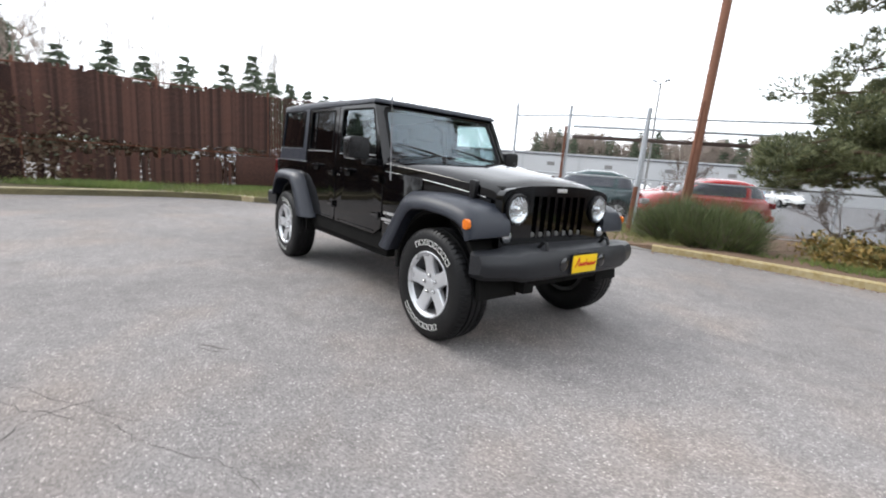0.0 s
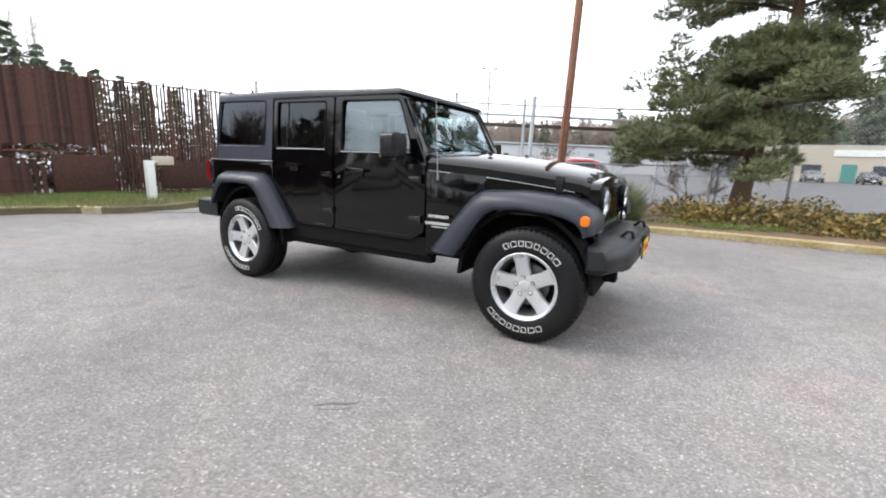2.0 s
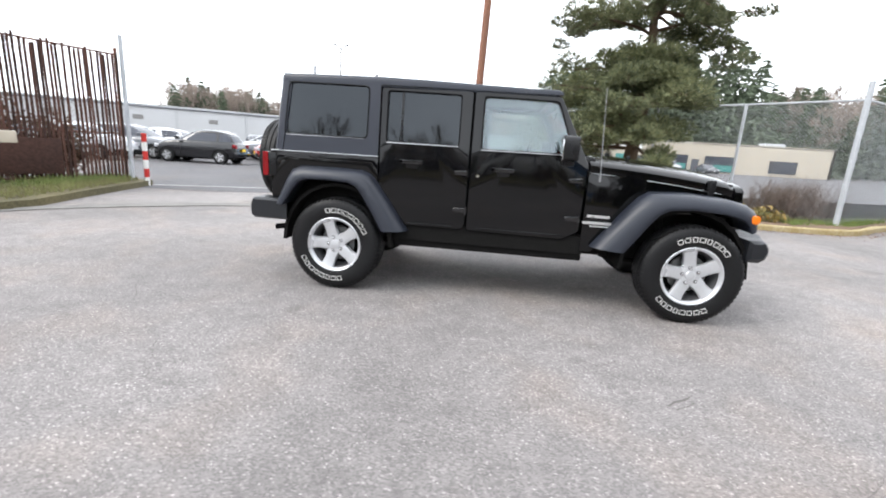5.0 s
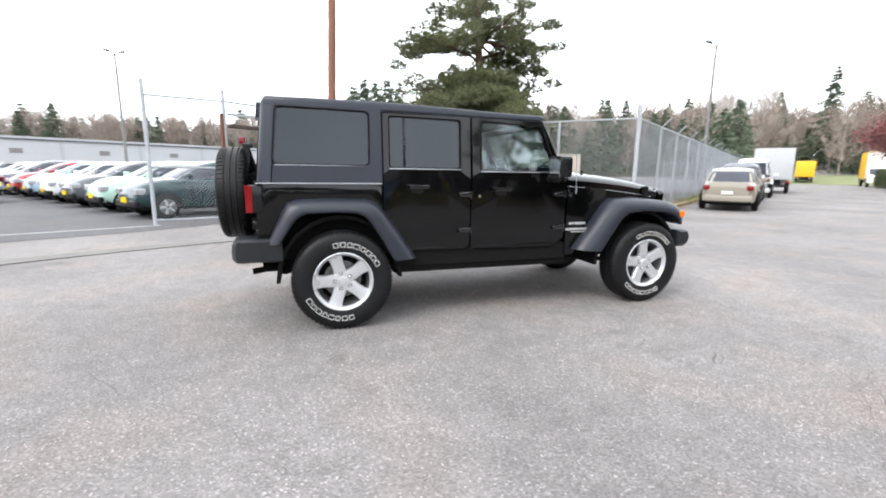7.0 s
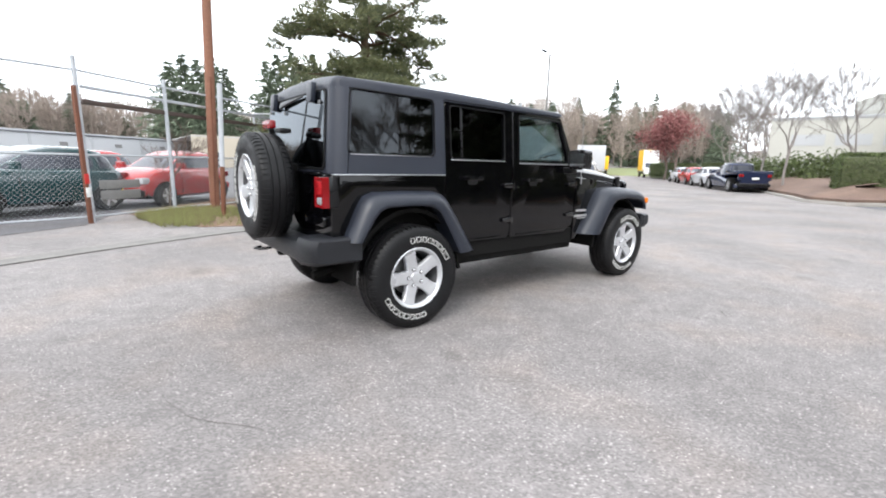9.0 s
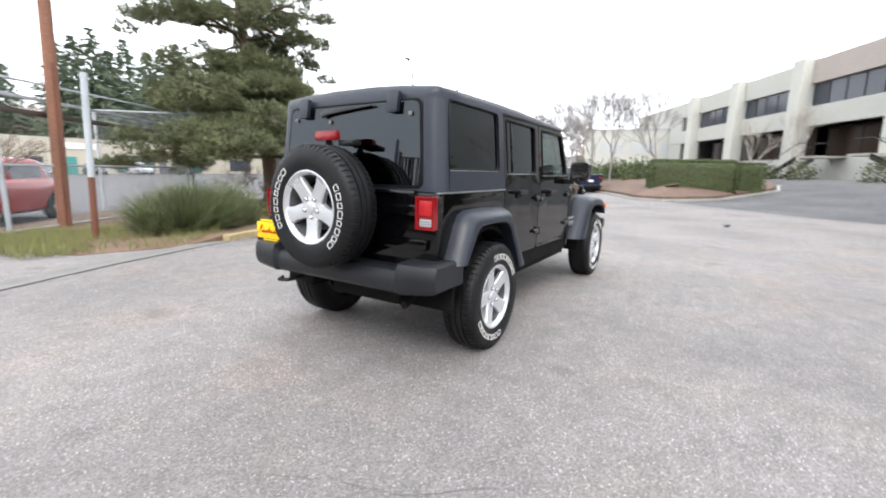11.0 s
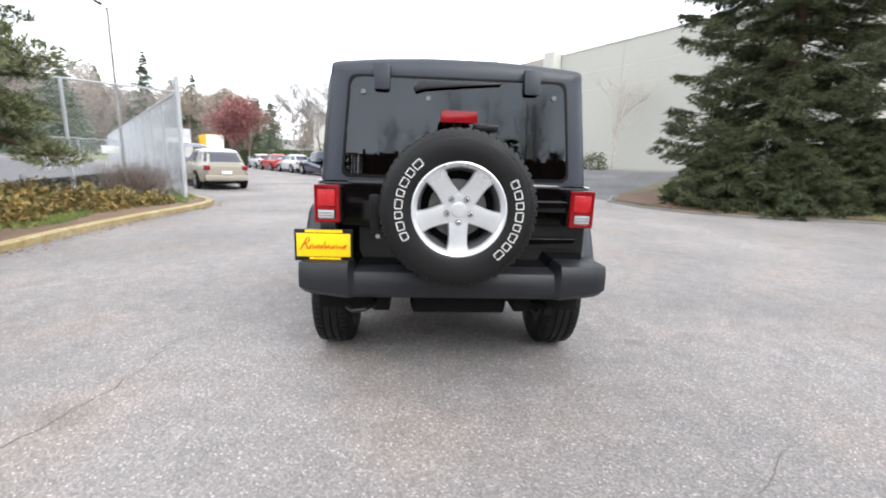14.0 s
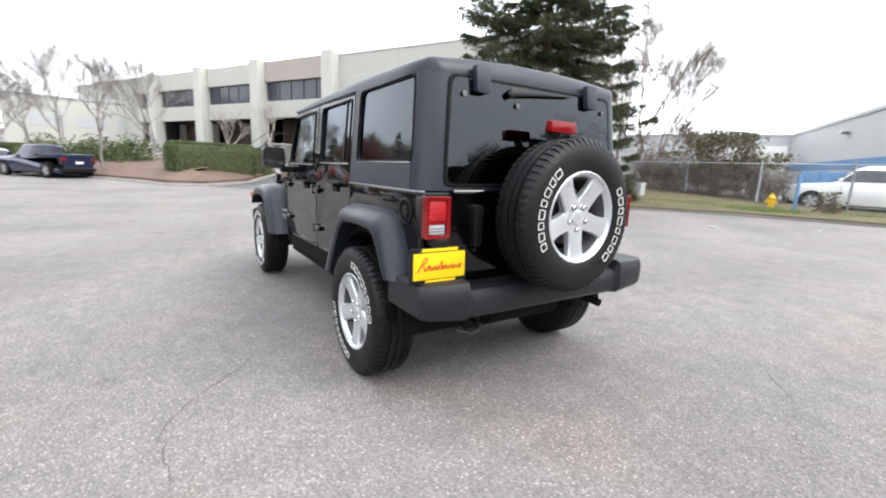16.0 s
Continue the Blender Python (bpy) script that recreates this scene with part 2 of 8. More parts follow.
M["steel"] = mat("dark_steel", (0.2, 0.2, 0.2), 0.45, 0.8, vary=0.2)
M["chrome"] = mat("chrome", (0.75, 0.75, 0.76), 0.12, 1.0, vary=0.03, rough_vary=0.03)
# pale metal painting thin reflection lines on sills and bonnet, also the belt moulding
M["highlight_trim"] = mat("pale_highlight_trim", (0.5, 0.51, 0.53), 0.34, 0.9, vary=0.05, rough_vary=0.05)
M["gasket"] = mat("black_rubber_gasket", (0.003, 0.003, 0.0035), 0.6, vary=0.1, spec=0.2)
M["gloss_black"] = mat("gloss_black_handle", (0.004, 0.004, 0.005), 0.07, vary=0.1, rough_vary=0.03, ior=1.7)
M["tinted"] = pane("tinted_glass", (0.06, 0.062, 0.067), 0.05)
M["glass"] = pane("clear_glass", (0.83, 0.88, 0.86), 0.09)
M["screen"] = pane("laminated_screen_glass", (0.68, 0.76, 0.78), 0.075)
M["lens"] = pane("clear_lens", (0.96, 0.97, 0.97))
M["red_lens"] = mat("red_lens", (0.2, 0.005, 0.008), 0.1, vary=0.3, fine=160, coarse=9, rough_vary=0.03)
M["red_reflector"] = mat("red_ribbed_reflector", (0.4, 0.012, 0.016), 0.12, vary=0.35, fine=220, coarse=30, bump=0.5, bump_scale=90, rough_vary=0.03)
# alloy darkened to put the shade inside the rim into the colour
M["barrel"] = mat("shadowed_wheel_barrel", (0.09, 0.09, 0.095), 0.6, 0.3, vary=0.25)
M["aerial"] = mat("thin_steel_rod", (0.28, 0.28, 0.29), 0.4, 0.4, vary=0.1)
M["white_lens"] = mat("reverse_lens", (0.42, 0.42, 0.44), 0.15, vary=0.1, fine=120)
M["amber"] = mat("amber_lens", (0.75, 0.18, 0.01), 0.15, vary=0.1)
M["yellow_plate"] = mat("yellow_plate", (0.85, 0.56, 0.005), 0.45, vary=0.05)
M["faded_sign"] = mat("faded_red_sign", (0.45, 0.26, 0.24), 0.7, vary=0.2)
M["red_ink"] = mat("red_ink", (0.55, 0.03, 0.015), 0.5, vary=0.05)
M["seat"] = mat("grey_seat_cloth", (0.05, 0.052, 0.055), 0.9, vary=0.2)
M["paper"] = mat("white_paper", (0.75, 0.77, 0.78), 0.7, vary=0.05)
M["badge"] = mat("silver_badge", (0.6, 0.6, 0.6), 0.3, 0.6, vary=0.05)
M["wood_pole"] = mat("creosoted_pole", (0.22, 0.105, 0.068), 0.9, vary=0.35, coarse=0.8, fine=30, bump=0.5, bump_scale=60)
M["galv"] = mat("galvanised_steel", (0.41, 0.43, 0.455), 0.5, 0.0, vary=0.2, fine=30)
M["dark_steel"] = mat("dark_brown_steel", (0.07, 0.05, 0.042), 0.8, vary=0.3, fine=30)
M["reflector"] = mat("lamp_reflector", (0.7, 0.72, 0.75), 0.16, 0.95, vary=0.1, fine=60, bump=0.6, bump_scale=45)
M["pole_grey"] = mat("dull_grey_pole", (0.2, 0.195, 0.19), 0.7, vary=0.25)
M["rust"] = mat("rusted_steel", (0.15, 0.062, 0.038), 0.85, vary=0.4, fine=40, bump=0.2)
M["slat"] = mat("brown_fence_slat", (0.04, 0.0145, 0.0095), 0.8, vary=0.5, coarse=0.7, fine=20, random_object=0.8, tint=(0.06, 0.026, 0.018))
M["white_paint"] = mat("white_paint", (0.72, 0.72, 0.7), 0.55, vary=0.1, coarse=2)
M["red_paint"] = mat("red_paint", (0.5, 0.03, 0.025), 0.5, vary=0.15)
M["bark"] = mat("tree_bark", (0.11, 0.075, 0.05), 0.95, vary=0.4, coarse=2, fine=30, bump=1.0, bump_scale=35)
M["twig"] = mat("bare_twigs", (0.16, 0.125, 0.105), 0.9, vary=0.3)
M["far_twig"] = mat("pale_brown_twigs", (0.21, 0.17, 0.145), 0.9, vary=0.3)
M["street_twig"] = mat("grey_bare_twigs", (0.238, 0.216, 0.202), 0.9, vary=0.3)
M["pale_bark"] = mat("pale_birch_bark", (0.42, 0.38, 0.34), 0.85, vary=0.35, coarse=4)
M["pine"] = mat("pine_needles", (0.077, 0.103, 0.052), 0.6, vary=0.5, coarse=0.9, fine=6, random_island=0.9, tint=(0.158, 0.168, 0.08))
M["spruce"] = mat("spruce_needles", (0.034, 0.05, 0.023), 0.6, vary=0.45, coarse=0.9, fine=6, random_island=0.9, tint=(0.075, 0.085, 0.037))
# conifer green lightened, so distance haze is put into the colour
M["hazy_fir"] = mat("far_conifer", (0.115, 0.145, 0.095), 0.8, vary=0.4, coarse=0.3, fine=2, random_island=0.6)
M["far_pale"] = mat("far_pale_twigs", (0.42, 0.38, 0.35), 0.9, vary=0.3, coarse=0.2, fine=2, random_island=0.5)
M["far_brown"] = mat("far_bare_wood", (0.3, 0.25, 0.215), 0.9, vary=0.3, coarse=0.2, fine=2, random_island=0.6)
M["blossom"] = mat("reddish_buds", (0.25, 0.1, 0.095), 0.85, vary=0.35, coarse=0.4, random_island=0.7)
M["shrub"] = mat("shrub_leaves", (0.07, 0.11, 0.035), 0.6, vary=0.45, coarse=1.2, fine=8, random_island=0.9, tint=(0.13, 0.15, 0.05))
M["scrub_leaf"] = mat("olive_scrub_leaves", (0.1, 0.098, 0.048), 0.7, vary=0.45, coarse=1.2, fine=8, random_island=0.9, tint=(0.14, 0.12, 0.07))
M["broom"] = mat("broom_stems", (0.075, 0.105, 0.042), 0.7, vary=0.4, coarse=1.2, fine=8, random_island=0.8, tint=(0.13, 0.16, 0.065))
M["laurel"] = mat("low_laurel_leaves", (0.1, 0.12, 0.034), 0.55, vary=0.35, coarse=1.5, fine=6, random_island=0.9, tint=(0.25, 0.165, 0.05))
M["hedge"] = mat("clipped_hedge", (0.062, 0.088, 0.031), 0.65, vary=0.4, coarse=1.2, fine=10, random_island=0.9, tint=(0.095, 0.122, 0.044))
M["tilt"] = mat("pale_concrete_wall", (0.44, 0.435, 0.395), 0.85, vary=0.08, coarse=0.25, fine=6, bump=0.1)
M["tilt2"] = mat("ribbed_concrete_column", (0.49, 0.485, 0.44), 0.85, vary=0.08, coarse=0.4, fine=6, bump=0.1)
M["band"] = mat("taupe_concrete_band", (0.36, 0.315, 0.285), 0.85, vary=0.1, coarse=0.3, fine=6)
M["window"] = mat("office_glass", (0.05, 0.055, 0.07), 0.05, vary=0.1, rough_vary=0.02)
M["window_brown"] = mat("bronze_glass", (0.045, 0.03, 0.025), 0.08, vary=0.1, rough_vary=0.02)
M["metal_white"] = mat("white_metal_siding", (0.46, 0.47, 0.48), 0.6, vary=0.08, coarse=0.3, fine=8)
M["metal_roof"] = mat("grey_metal_roof", (0.42, 0.43, 0.44), 0.55, 0.2, vary=0.12, coarse=0.3)
M["beige"] = mat("beige_stucco", (0.47, 0.42, 0.34), 0.9, vary=0.08, coarse=0.4, fine=8)
M["teal"] = mat("teal_paint", (0.06, 0.24, 0.22), 0.6, vary=0.1)
M["blue_steel"] = mat("faded_blue_steel", (0.12, 0.24, 0.42), 0.6, vary=0.2)
M["hydrant"] = mat("yellow_hydrant_paint", (0.7, 0.45, 0.02), 0.5, vary=0.1)
M["yellow_truck"] = mat("yellow_truck_paint", (0.75, 0.42, 0.02), 0.5, vary=0.08)
M["ply"] = mat("tan_panel", (0.5, 0.33, 0.16), 0.7, vary=0.15)
M["dark_gap"] = mat("dark_opening", (0.02, 0.02, 0.02), 0.9)


def car_paint(name, c):
    return mat(name, c, 0.22, vary=0.06, rough_vary=0.04, coat=0.5)


M["gold"] = car_paint("champagne_car_paint", (0.31, 0.282, 0.232))
M["silver"] = car_paint("silver_car_paint", (0.45, 0.46, 0.48))
M["grey_car"] = car_paint("grey_car_paint", (0.1, 0.105, 0.12))
M["white_car"] = car_paint("white_car_paint", (0.75, 0.75, 0.74))
M["red_car"] = car_paint("red_car_paint", (0.36, 0.03, 0.03))
M["navy"] = car_paint("navy_car_paint", (0.012, 0.018, 0.045))
M["mint"] = car_paint("mint_car_paint", (0.45, 0.66, 0.56))
M["sky_blue"] = car_paint("light_blue_car_paint", (0.4, 0.55, 0.68))
M["green_car"] = car_paint("dark_green_car_paint", (0.012, 0.042, 0.046))
M["black_car"] = car_paint("black_parked_paint", (0.012, 0.012, 0.014))

# ---- mesh helpers ----


def link(name, me, material, parent=None, label="", sharp=35):
    if material:
        me.materials.append(material)
    if len(me.polygons):
        me.shade_smooth()
        me.set_sharp_from_angle(angle=radians(sharp))
    ob = new(name, me)
    if parent:
        ob.parent = parent
    if label:
        ob["label"] = label
    return ob


def part(name, bm, material, parent, label="", sharp=35):
    """One bmesh as one mesh object under a thing or a part."""
    bmesh.ops.recalc_face_normals(bm, faces=bm.faces)
    me = bpy.data.meshes.new(name)
    bm.to_mesh(me)
    bm.free()
    return link(name, me, material, parent, label, sharp)


def raw(name, verts, faces, material, parent=None, label="", sharp=35):
    me = bpy.data.meshes.new(name)
    me.from_pydata([tuple(v) for v in verts], [], faces)
    me.update()
    return link(name, me, material, parent, label, sharp)


def thing(name, label, category, m=None, group="", kind=""):
    ob = new(name)
    ob.empty_display_size = 0.2
    if m is not None:
        ob.matrix_basis = m
    return tagged(ob, label, category, group, kind)


def bevel(bm, off=0.01, seg=2, angle=30):
    es = [e for e in bm.edges if len(e.link_faces) == 2 and e.calc_face_angle(0) > radians(angle)]
    if es and off > 0:
        bmesh.ops.bevel(bm, geom=es, offset=off, segments=seg, profile=0.6, affect="EDGES", clamp_overlap=True)
    return bm


def to3(u, v, w, axis):
    return {"y": (u, w, v), "x": (w, u, v), "z": (u, v, w)}[axis]


def prism(pts, a, b, axis="y", off=0.0, seg=2, bm=None):
    """A polygon (x, z), (y, z) or (x, y) drawn out along an axis from a to b."""
    own = bm is None
    bm = bm or bmesh.new()
    lo = [bm.verts.new(to3(u, v, a, axis)) for u, v in pts]
    hi = [bm.verts.new(to3(u, v, b, axis)) for u, v in pts]
    n = len(pts)
    bm.faces.new(lo)
    bm.faces.new(list(reversed(hi)))
    for i in range(n):
        bm.faces.new((lo[i], hi[i], hi[(i + 1) % n], lo[(i + 1) % n]))
    if own:
        bmesh.ops.recalc_face_normals(bm, faces=bm.faces)
        bevel(bm, off, seg)
    return bm


def box(x0, y0, z0, x1, y1, z1, off=0.0, seg=2, bm=None):
    return prism([(x0, z0), (x1, z0), (x1, z1), (x0, z1)], y0, y1, "y", off, seg, bm)


def lathe(profile, n=48, center=(0, 0, 0), axis="y", bm=None, closed=False, caps=True):
    """Profile of (radius, along) turned about an axis."""
    bm = bm or bmesh.new()
    rings = []
    for r, w in profile:
        ring = []
        for k in range(n):
            a = 2 * math.pi * k / n
            u, v = r * math.cos(a), r * math.sin(a)
            p = to3(u, v, w, axis)
            ring.append(bm.verts.new((p[0] + center[0], p[1] + center[1], p[2] + center[2])))
        rings.append(ring)
    pairs = list(zip(rings, rings[1:] + rings[:1])) if closed else list(zip(rings, rings[1:]))
    for ra, rb in pairs:
        for k in range(n):
            bm.faces.new((ra[k], ra[(k + 1) % n], rb[(k + 1) % n], rb[k]))
    if not closed and caps:
        for ring in (rings[0], rings[-1]):
            if profile[0][0] > 1e-6:
                bm.faces.new(ring)
    return bm


def tube(points, radius, n=8, bm=None, cap=True):
    """A round bar along a line of points; radius may be a list."""
    bm = bm or bmesh.new()
    pts = [Vector(p) for p in points]
    radii = radius if isinstance(radius, (list, tuple)) else [radius] * len(pts)
    rings = []
    for i, p in enumerate(pts):
        d = (pts[min(i + 1, len(pts) - 1)] - pts[max(i - 1, 0)]).normalized()
        up = Vector((0, 0, 1)) if abs(d.z) < 0.9 else Vector((1, 0, 0))
        s = d.cross(up).normalized()
        q = s.cross(d)
        rings.append([bm.verts.new(p + radii[i] * (math.cos(2 * math.pi * k / n) * s + math.sin(2 * math.pi * k / n) * q)) for k in range(n)])
    for ra, rb in zip(rings, rings[1:]):
        for k in range(n):
            bm.faces.new((ra[k], ra[(k + 1) % n], rb[(k + 1) % n], rb[k]))
    if cap:
        bm.faces.new(rings[0])
        bm.faces.new(rings[-1])
    return bm


def loft(sections, close=True, caps=True, bm=None):
    """Skin through rows of points, all of the same count."""
    bm = bm or bmesh.new()
    rows = [[bm.verts.new(p) for p in s] for s in sections]
    n = len(rows[0])
    for ra, rb in zip(rows, rows[1:]):
        for k in range(n if close else n - 1):
            bm.faces.new((ra[k], ra[(k + 1) % n], rb[(k + 1) % n], rb[k]))
    if caps and close:
        bm.faces.new(rows[0])
        bm.faces.new(rows[-1])
    return bm


def rounded(pts, r, seg=4):
    """A polygon with its corners rounded."""
    out = []
    n = len(pts)
    for i in range(n):
        p, a, b = Vector(pts[i]), Vector(pts[i - 1]), Vector(pts[(i + 1) % n])
        da, db = (a - p), (b - p)
        k = min(r, da.length * 0.45, db.length * 0.45)
        s, e = p + da.normalized() * k, p + db.normalized() * k
        for j in range(seg + 1):
            u = j / seg
            q = s * (1 - u) ** 2 + p * 2 * u * (1 - u) + e * u * u
            out.append((q.x, q.y))
    return out


def ray_loop(poly, c, angles):
    out = []
    n = len(poly)
    for a in angles:
        d = (math.cos(a), math.sin(a))
        best = None
        for i in range(n):
            p, q = poly[i], poly[(i + 1) % n]
            ex, ey = q[0] - p[0], q[1] - p[1]
            den = d[0] * ey - d[1] * ex
            if abs(den) < 1e-12:
                continue
            t = ((p[0] - c[0]) * ey - (p[1] - c[1]) * ex) / den
            u = ((p[0] - c[0]) * d[1] - (p[1] - c[1]) * d[0]) / den
            if t > 0 and -1e-9 <= u <= 1 + 1e-9 and (best is None or t < best):
                best = t
        out.append((c[0] + d[0] * best, c[1] + d[1] * best))
    return out


def framed(outer, inner, a, b, axis="y", off=0.0):
    """A plate with an opening through it."""
    c = (sum(p[0] for p in inner) / len(inner), sum(p[1] for p in inner) / len(inner))
    angles = sorted({round(math.atan2(p[1] - c[1], p[0] - c[0]), 5) for p in list(outer) + list(inner)})
    lo, li = ray_loop(outer, c, angles), ray_loop(inner, c, angles)
    bm = bmesh.new()
    n = len(angles)
    rows = []
    for loop, w in ((lo, a), (lo, b), (li, b), (li, a)):
        rows.append([bm.verts.new(to3(u, v, w, axis)) for u, v in loop])
    for i in range(4):
        ra, rb = rows[i], rows[(i + 1) % 4]
        for k in range(n):
            bm.faces.new((ra[k], ra[(k + 1) % n], rb[(k + 1) % n], rb[k]))
    bmesh.ops.remove_doubles(bm, verts=bm.verts, dist=1e-5)
    bmesh.ops.recalc_face_normals(bm, faces=bm.faces)
    bevel(bm, off, 1, 60)
    return bm


def warp(bm, fn):
    for v in bm.verts:
        v.co = Vector(fn(*v.co))
    return bm


def smooth(a, b, x):
    t = min(1, max(0, (x - a) / (b - a)))
    return t * t * (3 - 2 * t)


def ground_z(x, y):
    """The street is level; the drive climbs to the offices, and the land rises far up the street."""
    d = 0.559 * x - 0.829 * y
    s = 0.8 * x + 0.6 * y
    return 1.15 * smooth(11, 29, d) * smooth(-5, 12, x) + 9 * smooth(75, 240, s)

# ---- builders for plants, fences, buildings and parked vehicles ----
rng = np.random.default_rng(7)


def raw_np(name, V, F, material, parent=None, label=""):
    """A mesh straight from arrays of points and triangles."""
    me = bpy.data.meshes.new(name)
    V, F = np.asarray(V, np.float32), np.asarray(F, np.int32)
    me.vertices.add(len(V))
    me.vertices.foreach_set("co", V.ravel())
    me.loops.add(F.size)
    me.loops.foreach_set("vertex_index", F.ravel())
    me.polygons.add(len(F))
    me.polygons.foreach_set("loop_start", np.arange(0, F.size, F.shape[1], dtype=np.int32))
    me.update(calc_edges=True)
    me.validate()
    me.materials.append(material)
    ob = new(name, me)
    if parent:
        ob.parent = parent
    if label:
        ob["label"] = label
    return ob


def unit(a):
    return a / np.maximum(1e-9, np.linalg.norm(a, axis=-1, keepdims=True))


def blades(C, D, n, length, width, spread, r=rng):
    """n thin pointed blades from each centre C, leaning along D."""
    C, D = np.repeat(C, n, 0), np.repeat(D, n, 0)
    d = unit(D + spread * r.normal(size=C.shape))
    s = unit(np.cross(d, r.normal(size=C.shape)))
    L = np.repeat(np.broadcast_to(np.asarray(length, float).reshape(-1, 1), (len(C) // n, 1)), n, 0) * r.uniform(0.6, 1.25, (len(C), 1))
    V = np.stack([C - s * width / 2, C + s * width / 2, C + d * L], 1).reshape(-1, 3)
    return V, np.arange(len(V)).reshape(-1, 3)


def leaves(C, size, r=rng, up=0.3):
    """A small four-cornered leaf at each centre."""
    n = unit(r.normal(size=C.shape) + np.array([0, 0, up]))
    a = unit(np.cross(n, r.normal(size=C.shape)))
    b = np.cross(n, a)
    S = size * r.uniform(0.6, 1.3, (len(C), 1))
    V = np.stack([C - a * S, C - b * S * 0.45 + n * S * 0.1, C + a * S, C + b * S * 0.45 + n * S * 0.1], 1).reshape(-1, 3)
    k = np.arange(len(C))[:, None] * 4
    return V, np.concatenate([k + [0, 1, 2], k + [0, 2, 3]], 0)


def merge(parts):
    Vs, Fs, o = [], [], 0
    for V, F in parts:
        Vs.append(V)
        Fs.append(F + o)
        o += len(V)
    return np.concatenate(Vs), np.concatenate(Fs)


def limb(p0, p1, sag, r0, r1, steps=5):
    pts = []
    for k in range(steps + 1):
        u = k / steps
        p = Vector(p0).lerp(Vector(p1), u)
        p.z += sag * math.sin(math.pi * u)
        pts.append(p + Vector((rng.normal(), rng.normal(), rng.normal())) * 0.02 * (p1[2] - p0[2] + 1.5) * (0 < k < steps))
    return pts, [r0 + (r1 - r0) * k / steps for k in range(steps + 1)]


def pine_tree(base, lean, height, label):
    x, y = base
    tree = thing("pine_tree", label, "tree")
    def axis(z):
        """The trunk leans in its lower part and stands upright above."""
        u = z / height
        return Vector((x + lean[0] * smooth(0.6, 4.6, z) + 0.06 * math.sin(u * 7), y + lean[1] * smooth(0.6, 5.4, z) + 0.06 * math.sin(u * 5), z))
    zs = [height * k / 14 for k in range(15)]
    bm = tube([axis(z) for z in zs], [0.2 * (1 - 0.84 * k / 14) + (0.05 if k == 0 else 0) for k in range(15)], 12)
    wood = bm
    centres, dirs = [], []
    def pad(p, rad, count):
        """A cushion of needle tufts, rounded above and flat below."""
        q = unit(rng.normal(size=(count, 3)))
        q[:, 2] = np.where(q[:, 2] < 0, q[:, 2] * 0.28, q[:, 2] * 0.6)
        q *= rng.uniform(0.55, 1.0, (count, 1)) * (1 + 0.22 * np.sin(q[:, :1] * 9 + p[0] * 5) * np.sin(q[:, 1:2] * 8 + p[1] * 7))
        centres.append(np.array(p) + q * rad)
        dirs.append(unit(q) + np.array([0, 0, 0.45]))
    spec = [(1.55 + 2.45 * (k / 65), 0.35 + 2.8 * (1 - k / 65) ** 0.58, True) for k in range(66)] + [(4.75 + (height - 5.2) * (k / 39) ** 1.15, 2.7 - 1.4 * (k / 39) ** 1.4, False) for k in range(40)]
    for i, (z, reach, low) in enumerate(spec):
        a = i * 2.399 + rng.uniform(-0.3, 0.3)
        reach *= rng.uniform(0.62, 1.12) if low else rng.uniform(0.6, 1.18)
        if low:
            # the low crown leans out over the gate side and stops higher on the other
            if (z < 2.25 and math.cos(a) > 0.1) or (z < 2.7 and math.cos(a) > 0.55):
                continue
            reach *= (0.92 - 0.26 * math.cos(a)) * (1 + 0.45 * smooth(2.3, 3.2, z) * max(0.0, math.cos(a - 2.1)))
        d = Vector((math.cos(a), math.sin(a), 0))
        p0 = axis(z)
        if low:
            p0.y -= 0.25 * smooth(2.2, 3.6, z)
        p1 = p0 + d * reach + Vector((0, 0, rng.uniform(-0.25, 0.35) + (rng.uniform(-0.2, 0.7) if not low else -0.3 * (z < 2.6))))
        pts, rr = limb(p0, p1, 0.12, 0.055 if low else 0.05, 0.014)
        tube(pts, rr, 5, wood)
        for k in range(4):
            u = 0.36 + 0.64 * (k + rng.uniform(0, 0.8)) / 4
            q = Vector(p0).lerp(Vector(p1), min(1, u))
            side = Vector((-d.y, d.x, 0)) * rng.uniform(-0.8, 0.8) * (1.15 - 0.5 * u)
            tip = q + side + Vector((0, 0, rng.uniform(-0.05, 0.2)))
            pts2, rr2 = limb(q, tip, 0.02, 0.016, 0.006, 3)
            tube(pts2, rr2, 4, wood, False)
            pad(tip, rng.uniform(0.22, 0.5) if low else rng.uniform(0.18, 0.36), 135 if low else 80)
        pad(p1, rng.uniform(0.32, 0.55) if low else rng.uniform(0.24, 0.4), 150 if low else 95)
    # heavy boughs that hang from the upper crown on the street side
    for a, z, reach, drop in ((0.15, 5.6, 2.4, 1.5), (-0.45, 5.5, 2.3, 1.3), (0.75, 5.4, 2.2, 1.0), (-0.9, 5.9, 2.2, 1.1), (2.6, 5.5, 2.5, 0.6), (3.5, 5.4, 2.6, 0.7), (4.3, 5.8, 2.2, 0.8)):
        d = Vector((math.cos(a), math.sin(a), 0))
        p0, p1 = axis(z), axis(z) + d * reach + Vector((0, 0, -drop))
        pts, rr = limb(p0, p1, 0.3, 0.06, 0.014)
        tube(pts, rr, 5, wood)
        for k in range(9):
            q = p0.lerp(p1, 0.35 + 0.65 * k / 8) + Vector((rng.normal() * 0.3, rng.normal() * 0.3, 0.25 * math.sin(math.pi * k / 8) + rng.normal() * 0.12))
            pad(q, rng.uniform(0.22, 0.42), 120)
    part("trunk", wood, M["bark"], tree)
